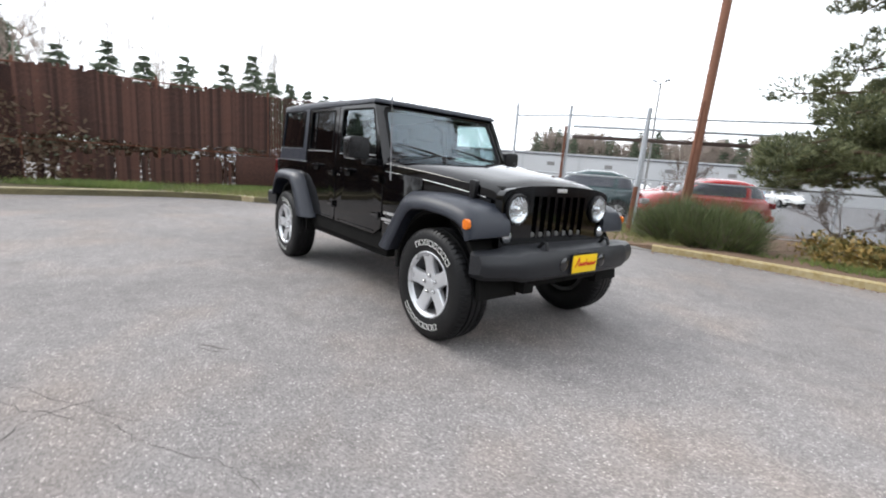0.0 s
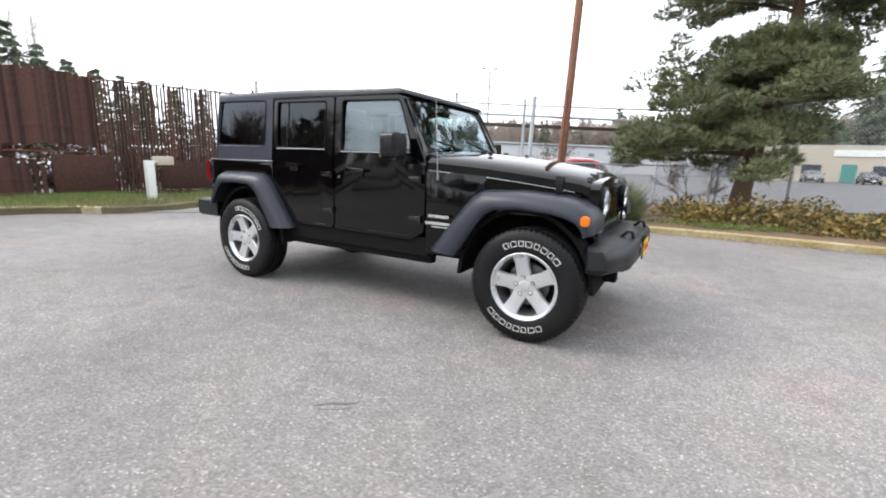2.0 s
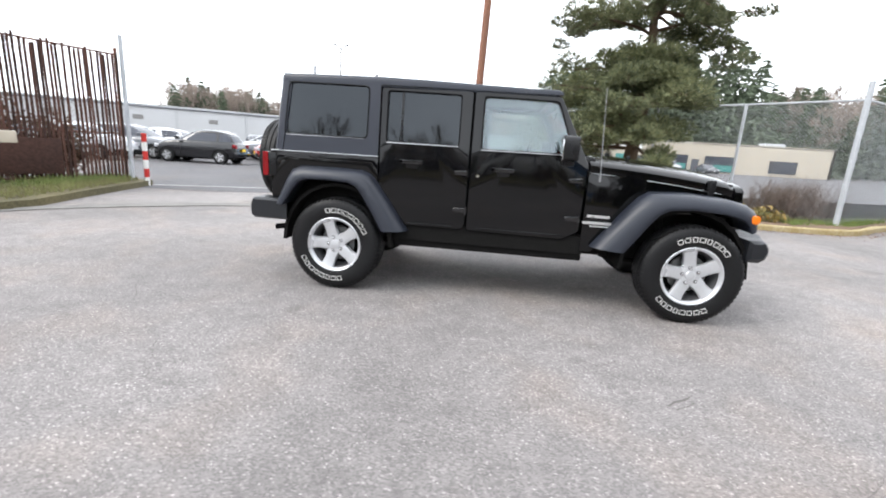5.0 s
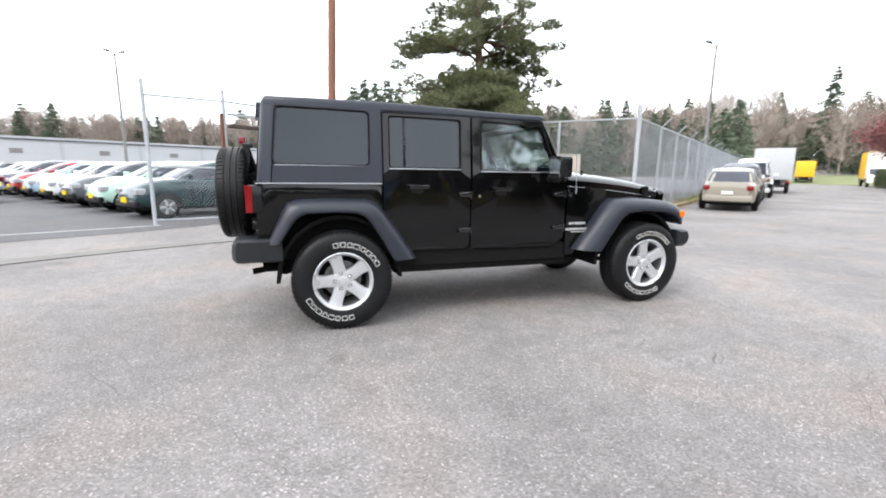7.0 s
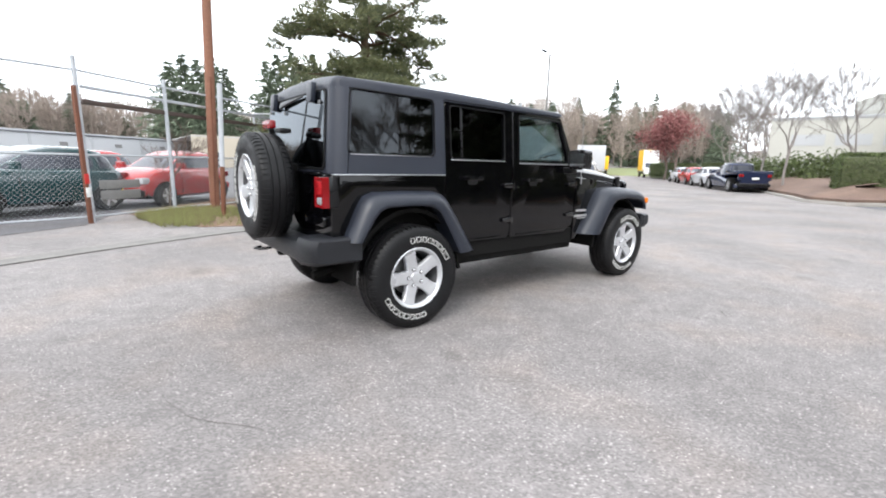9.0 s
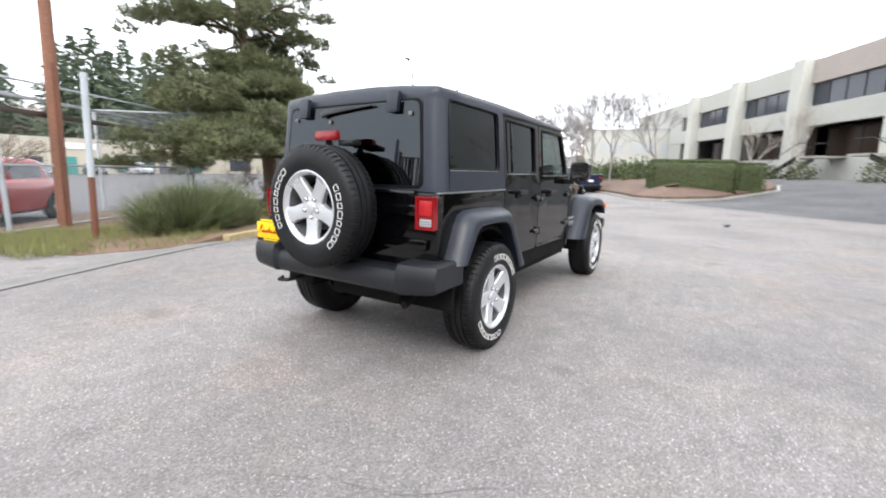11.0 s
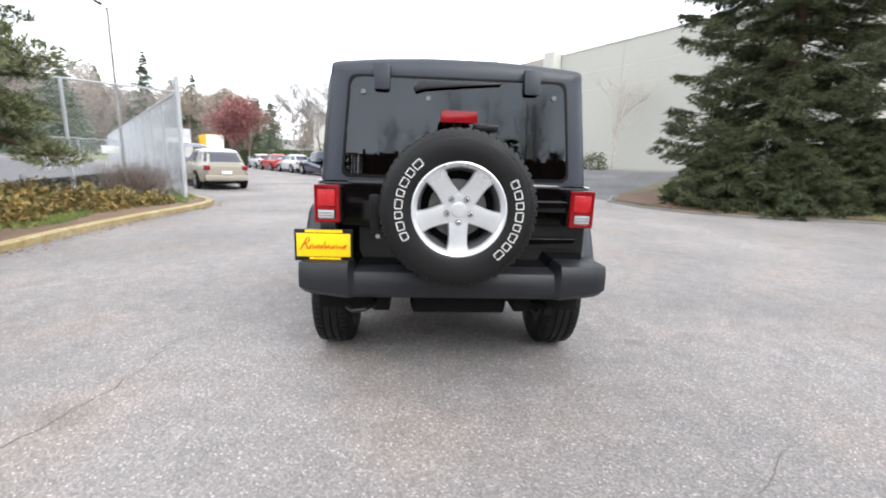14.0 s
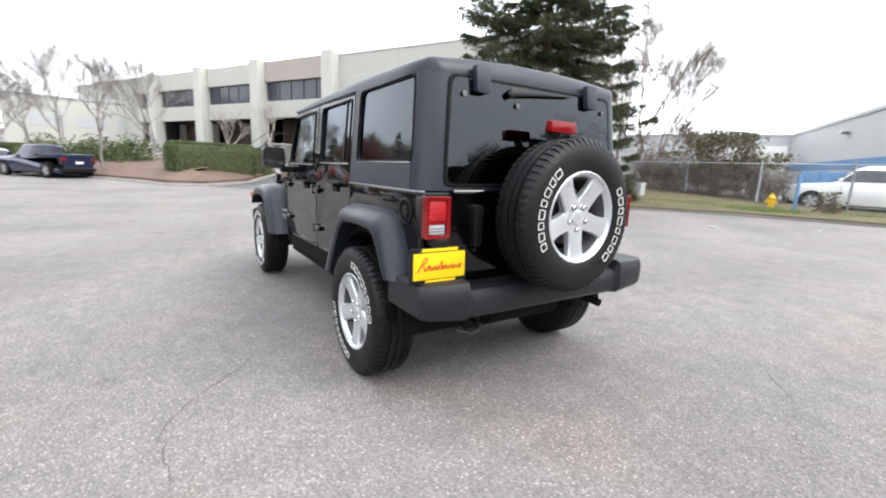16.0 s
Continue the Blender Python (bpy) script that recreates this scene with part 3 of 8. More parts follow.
    raw_np("crown", *blades(np.concatenate(centres), np.concatenate(dirs), 7, 0.13, 0.017, 0.5), M["pine"], tree)
    return tree


def spruce_tree(base, height, radius, label, z0=0.3, name="spruce_tree", whorls=26, category="tree", shape=1.0):
    x, y = base
    tree = thing(name, label, category)
    zb = ground_z(x, y)
    wood = tube([(x, y, zb), (x, y, zb + height * 0.5), (x, y, zb + height)], [0.012 * height + 0.03, 0.007 * height + 0.02, 0.01], 10)
    C, D = [], []
    for w in range(whorls):
        u = (w / whorls) ** 1.1
        n = 10 if u < 0.75 else 7
        for k in range(n):
            z = zb + z0 + (height - z0) * min(0.98, max(0.0, u + rng.uniform(-0.06, 0.06)))
            reach = radius * min(1.0, shape * (1 - u)) ** 0.85 * rng.choice([0.5, 0.75, 0.95, 1.0, 1.08]) * rng.uniform(0.82, 1.08) + 0.12
            a = 2 * math.pi * (k + w * 0.41) / n + rng.uniform(-0.25, 0.25)
            d = np.array([math.cos(a), math.sin(a), 0.0])
            s_ = np.array([-d[1], d[0], 0.0])
            droop = 0.16 * reach + 0.05
            def bough(t_):
                return -droop * np.sin(t_ * 2.2) + 0.05 * reach * t_ ** 3
            tube([(x, y, z)] + [(x + d[0] * reach * q, y + d[1] * reach * q, z + float(bough(q))) for q in (0.35, 0.7, 1.0)], [0.03, 0.022, 0.014, 0.006], 4, wood, False)
            # hanging side sprays along the bough, lumpy with bare stretches
            m = int(10 + 13 * reach)
            t_ = 0.12 + 0.88 * (np.arange(m) + rng.uniform(0, 1, m)) / m
            keep = np.sin(t_ * 17 + a * 9) + rng.normal(size=m) * 0.7 > -0.45
            t_ = t_[keep]
            for sgn in (-1, 1):
                ln = (0.2 + 0.24 * reach * (1.05 - t_)) * rng.uniform(0.6, 1.15, len(t_))
                for f in (0.12, 0.38, 0.64, 0.9):
                    p = np.stack([x + d[0] * (reach * t_ + ln * f * 0.6) + s_[0] * sgn * ln * f, y + d[1] * (reach * t_ + ln * f * 0.6) + s_[1] * sgn * ln * f, z + bough(t_) - 0.55 * ln * f ** 1.5], 1)
                    C.append(p + rng.normal(size=p.shape) * 0.03)
                    D.append(np.tile(d * 0.8 + s_ * sgn * 0.6 + np.array([0, 0, -0.3]), (len(p), 1)))
    part("trunk", wood, M["bark"], tree)
    raw_np("crown", *blades(np.concatenate(C), np.concatenate(D), 8, 0.18, 0.026, 0.55), M["spruce"], tree)
    return tree


def bare_tree(base, height, label, material="twig", spread=0.5, levels=4, lean=0.0, trunk=0.09, blossom=None, group="", fine=3, fine_width=0.008):
    x, y = base
    tree = thing("bare_tree", label, "tree", group=group)
    z = ground_z(x, y)
    bm = bmesh.new()
    tips, ways = [], []
    def grow(p, d, length, r, lvl):
        q = p + d * length
        mid = p.lerp(q, 0.5) + Vector((rng.normal(), rng.normal(), rng.normal())) * length * 0.05
        tube([p, mid, q], [r, r * 0.8, r * 0.62], 7 if lvl == 0 else (5 if lvl == 1 else 3), bm, False)
        if lvl >= 2:
            for u in (0.35, 0.7, 1.0):
                tips.append(tuple(p.lerp(q, u)))
                ways.append(tuple(d))
        if lvl == levels:
            return
        for k in range(3 if lvl else 4):
            nd = (d + Vector((rng.normal(), rng.normal(), rng.normal() * 0.6 + 0.25)) * spread).normalized()
            grow(q if k < 2 else p.lerp(q, rng.uniform(0.5, 0.9)), nd, length * rng.uniform(0.6, 0.82), r * 0.6, lvl + 1)
    grow(Vector((x, y, z - 0.05)), Vector((lean, 0, 1)).normalized(), height * 0.3, trunk, 0)
    part("trunk", bm, M[material], tree)
    if fine:
        T, W = np.repeat(np.array(tips), fine, 0), np.repeat(np.array(ways), fine, 0)
        T = T + W * rng.uniform(-0.03, 0.02, (len(T), 1)) * height
        tagged(raw_np("twig_haze", *blades(T, W * 0.4 + rng.normal(size=T.shape) * 0.5 + np.array([0, 0, 0.25]), 1, height * 0.048 * rng.uniform(0.6, 1.4, len(T)), fine_width, 0.3), M[material], tree), kind="stuff")
    if blossom:
        C = np.repeat(np.array(tips)[::3], 44, 0)
        C = C + rng.normal(size=C.shape) * 0.5
        raw_np("crown", *leaves(C, 0.12), M[blossom], tree)
    return tree


def leaf_mass(centre, radii, n, size, shell=0.55):
    q = unit(rng.normal(size=(n, 3)))
    q[:, 2] = np.abs(q[:, 2]) if centre[2] < 0.3 else q[:, 2]
    rr = rng.uniform(shell, 1.0, (n, 1)) * (1 + 0.18 * np.sin(q[:, :1] * 7 + q[:, 1:2] * 5))
    return leaves(np.array(centre) + q * rr * np.array(radii), size)


def bush(name, label, blobs, n, size, material, stems=True, category="shrub", group=""):
    """A loose shrub out of overlapping leaf masses on a few stems."""
    b = thing(name, label, category, group=group)
    raw_np("foliage", *merge([leaf_mass(c, r, int(n * (r[0] * r[1]) ** 0.5), size) for c, r in blobs]), M[material], b)
    if stems:
        bm = bmesh.new()
        for c, r in blobs:
            g = ground_z(c[0], c[1])
            for k in range(3):
                tube([(c[0] + rng.normal() * 0.05, c[1] + rng.normal() * 0.05, g), (c[0] + rng.normal() * r[0] * 0.4, c[1] + rng.normal() * r[1] * 0.4, max(g + 0.1, c[2]))], [0.015, 0.006], 4, bm, False)
        part("stem_base", bm, M["twig"], b)
    return b


def broom_bush(centre, rx, ry, h, label, n=1400):
    b = thing("broom_bush", label, "shrub")
    a = rng.uniform(0, 2 * math.pi, n)
    rr = rng.uniform(0, 1, n) ** 0.6
    C = np.stack([centre[0] + rx * rr * np.cos(a) * 0.75, centre[1] + ry * rr * np.sin(a) * 0.75, 0.08 + rng.uniform(0, 0.55, n) * h * (1 - 0.5 * rr)], 1)
    D = np.stack([np.cos(a) * rr * 0.55, np.sin(a) * rr * 0.55, np.full(n, 1.0)], 1)
    D += 0.35 * np.stack([np.sin(a * 5 + rr * 4), np.cos(a * 7), 0 * a], 1)
    L = h * 0.55 * (0.7 + 0.22 * np.sin(a * 3 + 1) + 0.2 * np.sin(a * 8) + 0.45 * rng.uniform(0, 1, n) ** 3)
    raw_np("foliage", *blades(C, D, 11, L, 0.011, 0.42), M["broom"], b)
    pick = rng.uniform(size=n) < 0.3
    raw_np("dead_growth", *blades(C[pick] * np.array([1, 1, 0.8]), D[pick], 6, L[pick] * 1.1, 0.01, 0.4), M["twig"], b)
    return b


def grass_patch(name, poly, n, h, material, label, z=0.0):
    """Grass tufts within a convex outline."""
    P = np.array(poly, float)
    lo, hi = P.min(0), P.max(0)
    q = rng.uniform(lo, hi, (n * 3, 2))
    keep = np.ones(len(q), bool)
    area = 0.5 * sum(P[i][0] * P[(i + 1) % len(P)][1] - P[(i + 1) % len(P)][0] * P[i][1] for i in range(len(P)))
    for i in range(len(P)):
        a, b = P[i], P[(i + 1) % len(P)]
        cr = (b[0] - a[0]) * (q[:, 1] - a[1]) - (b[1] - a[1]) * (q[:, 0] - a[0])
        keep &= (cr * np.sign(area)) > 0
    q = q[keep][:n]
    # patchy growth
    w = np.sin(q[:, 0] * 2.3 + 1) + np.sin(q[:, 1] * 1.9) + rng.normal(size=len(q)) * 0.9
    q = q[w > -0.5]
    C = np.concatenate([q, np.array([[ground_z(a, b) + z] for a, b in q])], 1)
    ob = raw_np(name, *blades(C, np.tile([0, 0, 1.0], (len(C), 1)), 6, h, 0.008, 0.4), M[material])
    return tagged(ob, label, "grass", kind="stuff")


def slab(name, poly, z0, z1, material, label, category, kind="structure", mound=(), flush=()):
    """A low raised bed following the ground, its flush corners level with it."""
    bm = bmesh.new()
    top = [bm.verts.new((x, y, ground_z(x, y) + (z1 if i not in flush else z0 + 0.008))) for i, (x, y) in enumerate(poly)]
    low = [bm.verts.new((x, y, ground_z(x, y) + z0)) for x, y in poly]
    n = len(poly)
    for i in range(n):
        bm.faces.new((low[i], low[(i + 1) % n], top[(i + 1) % n], top[i]))
    f = bm.faces.new(top)
    for width, rise in mound:
        bmesh.ops.inset_region(bm, faces=[f], thickness=width)
        for v in f.verts:
            v.co.z += rise
    bmesh.ops.triangulate(bm, faces=[f for f in bm.faces if len(f.verts) > 4])
    ob = part(name, bm, material, None, "", 60)
    return tagged(ob, label, category, kind=kind)


def kerb(name, pts, w, h, material, label, kind="structure", rounding=0.02):
    """A kerb along a line, its inner side to the left of the way."""
    rows = []
    P = [Vector((x, y, 0)) for x, y in pts]
    for i, p in enumerate(P):
        d = (P[min(i + 1, len(P) - 1)] - P[max(i - 1, 0)]).normalized()
        s = Vector((-d.y, d.x, 0))
        g = ground_z(p.x, p.y)
        jig = 0.012 * math.sin(i * 2.7)
        rows.append([tuple(p + Vector((0, 0, g - 0.05))), tuple(p + s * jig + Vector((0, 0, g + h - rounding))), tuple(p + s * (rounding + jig) + Vector((0, 0, g + h + jig * 0.5))), tuple(p + s * w + Vector((0, 0, g + h))), tuple(p + s * w + Vector((0, 0, g - 0.05)))])
    return tagged(part(name, loft(rows), material, None), label, "kerb", kind=kind)


def chain_link(name, p0, p1, z0, z1, parent, material, spacing=0.085, wire=0.0028):
    """Woven wire between two points, as two families of slanting wires."""
    p0, p1 = Vector((*p0, 0)), Vector((*p1, 0))
    L, H = (p1 - p0).length, z1 - z0
    d = (p1 - p0) / L
    nrm = Vector((-d.y, d.x, 0))
    V, F = [], []
    for sgn in (1, -1):
        k = -H if sgn > 0 else 0.0
        while k < (L if sgn > 0 else L + H):
            a, b = (k, 0.0), (k + sgn * H, H)
            # clip to the panel
            ua, ub = 0.0, 1.0
            for lo_ in (0.0, L):
                da = b[0] - a[0]
                u = (lo_ - a[0]) / da
                if (lo_ == 0.0) == (da > 0):
                    ua = max(ua, u)
                else:
                    ub = min(ub, u)
            if ub - ua > 0.01:
                pa = p0 + d * (a[0] + (b[0] - a[0]) * ua) + Vector((0, 0, z0 + H * ua))
                pb = p0 + d * (a[0] + (b[0] - a[0]) * ub) + Vector((0, 0, z0 + H * ub))
                pa, pb = pa + nrm * 0.003 * sgn, pb + nrm * 0.003 * sgn
                t_ = (pb - pa).normalized()
                s = t_.cross(nrm)
                o = len(V)
                for q in (pa, pb):
                    for off in (s, -s * 0.5 + nrm * 0.87, -s * 0.5 - nrm * 0.87):
                        V.append(tuple(q + off * wire))
                F += [(o, o + 1, o + 4), (o, o + 4, o + 3), (o + 1, o + 2, o + 5), (o + 1, o + 5, o + 4), (o + 2, o, o + 3), (o + 2, o + 3, o + 5)]
            k += spacing
    return raw_np(name, V, F, material, parent)


def along(p, deg, s, off=0.0):
    a = radians(deg)
    return (p[0] + math.cos(a) * s - math.sin(a) * off, p[1] + math.sin(a) * s + math.cos(a) * off)


CAR_SHAPES = {
    # length, width, body outline (x, z), cabin outline (x, z), wheel radius, wheel x
    "hatch": (3.6, 1.66, [(-1.8, 0.62), (-1.74, 0.86), (-1.6, 0.96), (0.6, 0.98), (1.0, 0.97), (1.35, 0.92), (1.6, 0.82), (1.74, 0.7), (1.8, 0.55), (1.76, 0.3), (-1.72, 0.28)], [(-1.68, 0.93), (-1.5, 1.26), (-1.28, 1.38), (-0.75, 1.43), (-0.15, 1.42), (0.2, 1.35), (0.98, 0.95)], 0.3, (-1.15, 1.17)),
    "wagon": (4.75, 1.78, [(-2.33, 0.5), (-2.37, 0.8), (-2.3, 0.98), (0.9, 0.97), (2.1, 0.82), (2.37, 0.6), (2.35, 0.3), (-2.33, 0.28)], [(-2.24, 0.96), (-1.84, 1.38), (-1.55, 1.46), (-0.1, 1.48), (0.3, 1.42), (1.15, 0.95)], 0.32, (-1.4, 1.4)),
    "sedan": (4.6, 1.78, [(-2.28, 0.5), (-2.3, 0.85), (-2.15, 0.98), (0.9, 0.96), (2.05, 0.8), (2.3, 0.6), (2.28, 0.3), (-2.26, 0.28)], [(-1.85, 0.96), (-1.15, 1.38), (-0.8, 1.44), (0.0, 1.44), (0.35, 1.38), (1.15, 0.95)], 0.32, (-1.38, 1.38)),
    "suv": (4.6, 1.85, [(-2.28, 0.5), (-2.32, 0.9), (-2.25, 1.1), (0.85, 1.08), (2.05, 0.98), (2.3, 0.75), (2.28, 0.35), (-2.26, 0.33)], [(-2.22, 1.08), (-2.0, 1.6), (-1.75, 1.72), (-0.1, 1.73), (0.25, 1.66), (0.95, 1.06)], 0.36, (-1.35, 1.38)),
    "pickup": (5.6, 1.95, [(-2.75, 0.55), (-2.78, 1.12), (0.95, 1.1), (2.4, 1.0), (2.75, 0.85), (2.75, 0.4), (-2.72, 0.45)], [(-0.8, 1.06), (-0.72, 1.6), (-0.6, 1.7), (0.45, 1.71), (0.62, 1.66), (1.3, 1.06)], 0.39, (-1.75, 1.75)),
    "van": (5.4, 2.0, [(-2.65, 0.5), (-2.7, 1.2), (1.3, 1.18), (2.2, 1.0), (2.65, 0.8), (2.65, 0.4), (-2.65, 0.38)], [(-2.66, 1.15), (-2.6, 2.0), (-2.4, 2.1), (0.4, 2.1), (0.8, 2.0), (1.55, 1.15)], 0.36, (-1.7, 1.7)),
}


def chain(pts, x):
    """Height of a line of points with rising first value, at x."""
    for (x0, z0), (x1, z1) in zip(pts, pts[1:]):
        if x0 <= x <= x1:
            return z0 + (z1 - z0) * (x - x0) / max(1e-9, x1 - x0)
    return pts[0][1] if x < pts[0][0] else pts[-1][1]


def parked_car(shape, paint, label, m, group="", plate=False, name="parked_car"):
    L, W, body, cabin, R, wx = CAR_SHAPES[shape]
    car = thing(name, label, "car", m, group)
    hw = W / 2
    # body: rounded cross-sections along its length
    upper = sorted(p for p in body if p[1] > 0.44)
    rows = []
    for k in range(25):
        x = L / 2 * math.sin(math.pi / 2 * (-1 + 2 * k / 24))
        e = abs(x) / (L / 2)
        zt, zb = chain(upper, x) + 0.015, 0.24 + 0.1 * e ** 8
        kk = 1 - 0.24 * e ** 7 - 0.05 * e ** 2
        zt = max(zb + 0.2, zt)
        mid = min(0.66, zb + (zt - zb) * 0.62)
        half = [(0.0, zt + 0.025), (0.55, zt + 0.012), (0.8, zt - 0.012), (0.91, zt - 0.05), (0.965, zt - 0.12), (1.0, mid), (0.99, mid - 0.15), (0.95, zb + 0.05), (0.86, zb)]
        rows.append([(x, -hw * kk * y, z) for y, z in half] + [(x, hw * kk * y, z) for y, z in half[:0:-1]])
    part("body", loft(rows), M[paint], car, "", 40)
    # cabin: rounded rings from the waist to the roof
    top = max(range(len(cabin)), key=lambda i: cabin[i][1])
    zc0, zc1 = cabin[0][1], cabin[top][1]
    rear_line = sorted((p[1], p[0]) for p in cabin[:top + 1])
    front_line = sorted((p[1], p[0]) for p in cabin[top:])

    def ring(u, grow=0.0, n=28):
        z = zc0 + (zc1 - zc0) * u
        xa, xb = chain(rear_line, z), chain(front_line, z)
        if u > 0.93:
            xa, xb = xa + (xb - xa) * 0.02, xb - (xb - xa) * 0.02
        w = hw * (0.9 - 0.2 * u - (0.06 if u > 0.93 else 0))
        out = []
        for k in range(n):
            a = 2 * math.pi * (k + 0.5) / n
            c, q = math.cos(a), math.sin(a)
            out.append(((xa + xb) / 2 + ((xb - xa) / 2 + grow) * math.copysign(abs(c) ** 0.42, c), (w + grow) * math.copysign(abs(q) ** 0.42, q), z))
        return out

    part("waist", loft([ring(u, 0.004) for u in (-0.12, 0.0, 0.1)]), M[paint], car, "", 50)
    part("glasshouse", loft([ring(u) for u in (0.06, 0.3, 0.55, 0.8)]), M["window"], car, "dark car windows", 50)
    roof_rows = [ring(u, 0.006) for u in (0.78, 0.86, 0.93)] + [[((p[0] - 0.0) * 1.0, p[1] * 0.86, zc1 + 0.012) for p in ring(0.94, -0.03)], [(p[0] * 0.97, p[1] * 0.5, zc1 + 0.03) for p in ring(0.94, -0.12)]]
    part("roof", loft(roof_rows), M[paint], car, "", 50)
    n = 28
    for i in (2, 11, 16, 25, 7, 20) + ((9, 18) if shape in ("wagon", "suv", "van") else ()):
        rows = []
        for u in (0.05, 0.3, 0.55, 0.83):
            g, g2 = ring(u, 0.009), ring(u, -0.02)
            lean = 0.5 if i in (2, 25) else 0.7
            a_, b_ = Vector(g[i]).lerp(Vector(g[(i + 1) % n]), 0.5 - lean / 2), Vector(g[i]).lerp(Vector(g[(i + 1) % n]), 0.5 + lean / 2)
            c_, d_ = Vector(g2[(i + 1) % n]), Vector(g2[i])
            if i in (7, 20):
                mid = (a_ + b_) / 2
                a_, b_ = mid + (a_ - mid).normalized() * 0.035, mid + (b_ - mid).normalized() * 0.035
            rows.append([tuple(a_), tuple(b_), tuple(c_), tuple(d_)])
        part("pillar", loft(rows), M[paint], car)
    if shape == "pickup":
        part("bed_liner", box(-2.6, -0.76, 1.09, -0.88, 0.76, 1.175, 0.01), M["under"], car, "dark open load bed")
        for y0, y1 in ((-0.9, -0.76), (0.76, 0.9)):
            part("bed_rail", box(-2.66, y0, 1.05, -0.84, y1, 1.25, 0.03), M[paint], car)
        part("tailgate", box(-2.74, -0.84, 0.72, -2.62, 0.84, 1.25, 0.03), M[paint], car)
    else:
        part("door_seam", box(cabin[-1][0] - 0.42, -hw - 0.002, 0.34, cabin[-1][0] - 0.41, hw + 0.002, zc0 - 0.12), M["dark_gap"], car)
    zl = 0.7 if shape not in ("suv", "pickup", "van") else 0.88
    for s in (-1, 1):
        part("tail_lamp", box(-L / 2 - 0.01, min(s * hw * 0.6, s * hw * 0.84), zl + 0.02, -L / 2 + 0.16, max(s * hw * 0.6, s * hw * 0.84), zl + 0.19, 0.04), M["red_lens"], car)
        part("headlamp", prism(rounded([(s * hw * 0.55, zl - 0.1), (s * hw * 0.84, zl - 0.1), (s * hw * 0.84, zl + 0.06), (s * hw * 0.55, zl + 0.04)], 0.04, 3), L / 2 - 0.22, L / 2 - 0.01, "x", 0.02), M["white_lens"], car)
        part("mirror", box(cabin[-1][0] - 0.4, min(s * hw * 0.93, s * (hw + 0.16)), zc0 + 0.05, cabin[-1][0] - 0.28, max(s * hw * 0.93, s * (hw + 0.16)), zc0 + 0.2, 0.03), M[paint], car)
    part("bumper", box(-L / 2 - 0.05, -hw * 0.82, 0.34, -L / 2 + 0.1, hw * 0.82, 0.55, 0.06), M["black"] if shape in ("pickup",) else M[paint], car)
    part("bumper", box(L / 2 - 0.1, -hw * 0.8, 0.3, L / 2 + 0.04, hw * 0.8, 0.46, 0.05), M["black"], car)
    pm = M["yellow_plate"] if plate else M["white_paint"]
    part("number_plate", box(L / 2 + 0.035, -0.18, 0.4, L / 2 + 0.05, 0.18, 0.53), pm, car)
    part("number_plate", box(-L / 2 - 0.062, -0.17, zl - 0.12, -L / 2 - 0.03, 0.17, zl), pm, car)
    part("floor_pan", box(-L / 2 + 0.15, -hw * 0.8, 0.22, L / 2 - 0.15, hw * 0.8, 0.6), M["under"], car)
    for xw in wx:
        for s in (-1, 1):
            w_ = part("wheel", lathe([(R * 0.6, s * (hw - 0.2)), (R, s * (hw - 0.18)), (R, s * (hw - 0.01)), (R * 0.93, s * (hw + 0.012)), (R * 0.66, s * (hw + 0.012))], 24, (xw, 0, R), "y", None, True), M["rubber"], car)
            part("wheel_arch", prism([(xw + (R + 0.055) * math.cos(a), max(0.24, R + (R + 0.055) * math.sin(a))) for a in [math.pi * (-0.12 + 1.24 * k / 14) for k in range(15)]], s * (hw - 0.25), s * (hw + 0.003), "y"), M["under"], car)
            rim = lathe([(R * 0.68, s * (hw + 0.008)), (R * 0.6, s * (hw - 0.03)), (0.03, s * (hw - 0.015))], 20, (xw, 0, R), "y", None, False)
            part("rim", rim, M["steel"], w_)
            bm = bmesh.new()
            for k in range(5):
                a = 2 * math.pi * k / 5
                loft([[(xw + r_ * math.cos(a) - t_ * math.sin(a), s * (hw - dd), R + r_ * math.sin(a) + t_ * math.cos(a)) for t_, dd in ((-0.03, 0.03), (0.03, 0.03), (0.03, -0.01), (-0.03, -0.01))] for r_ in (0.03, R * 0.62)], True, True, bm)
            part("spoke_star", bm, M["alloy"], w_)
    return car


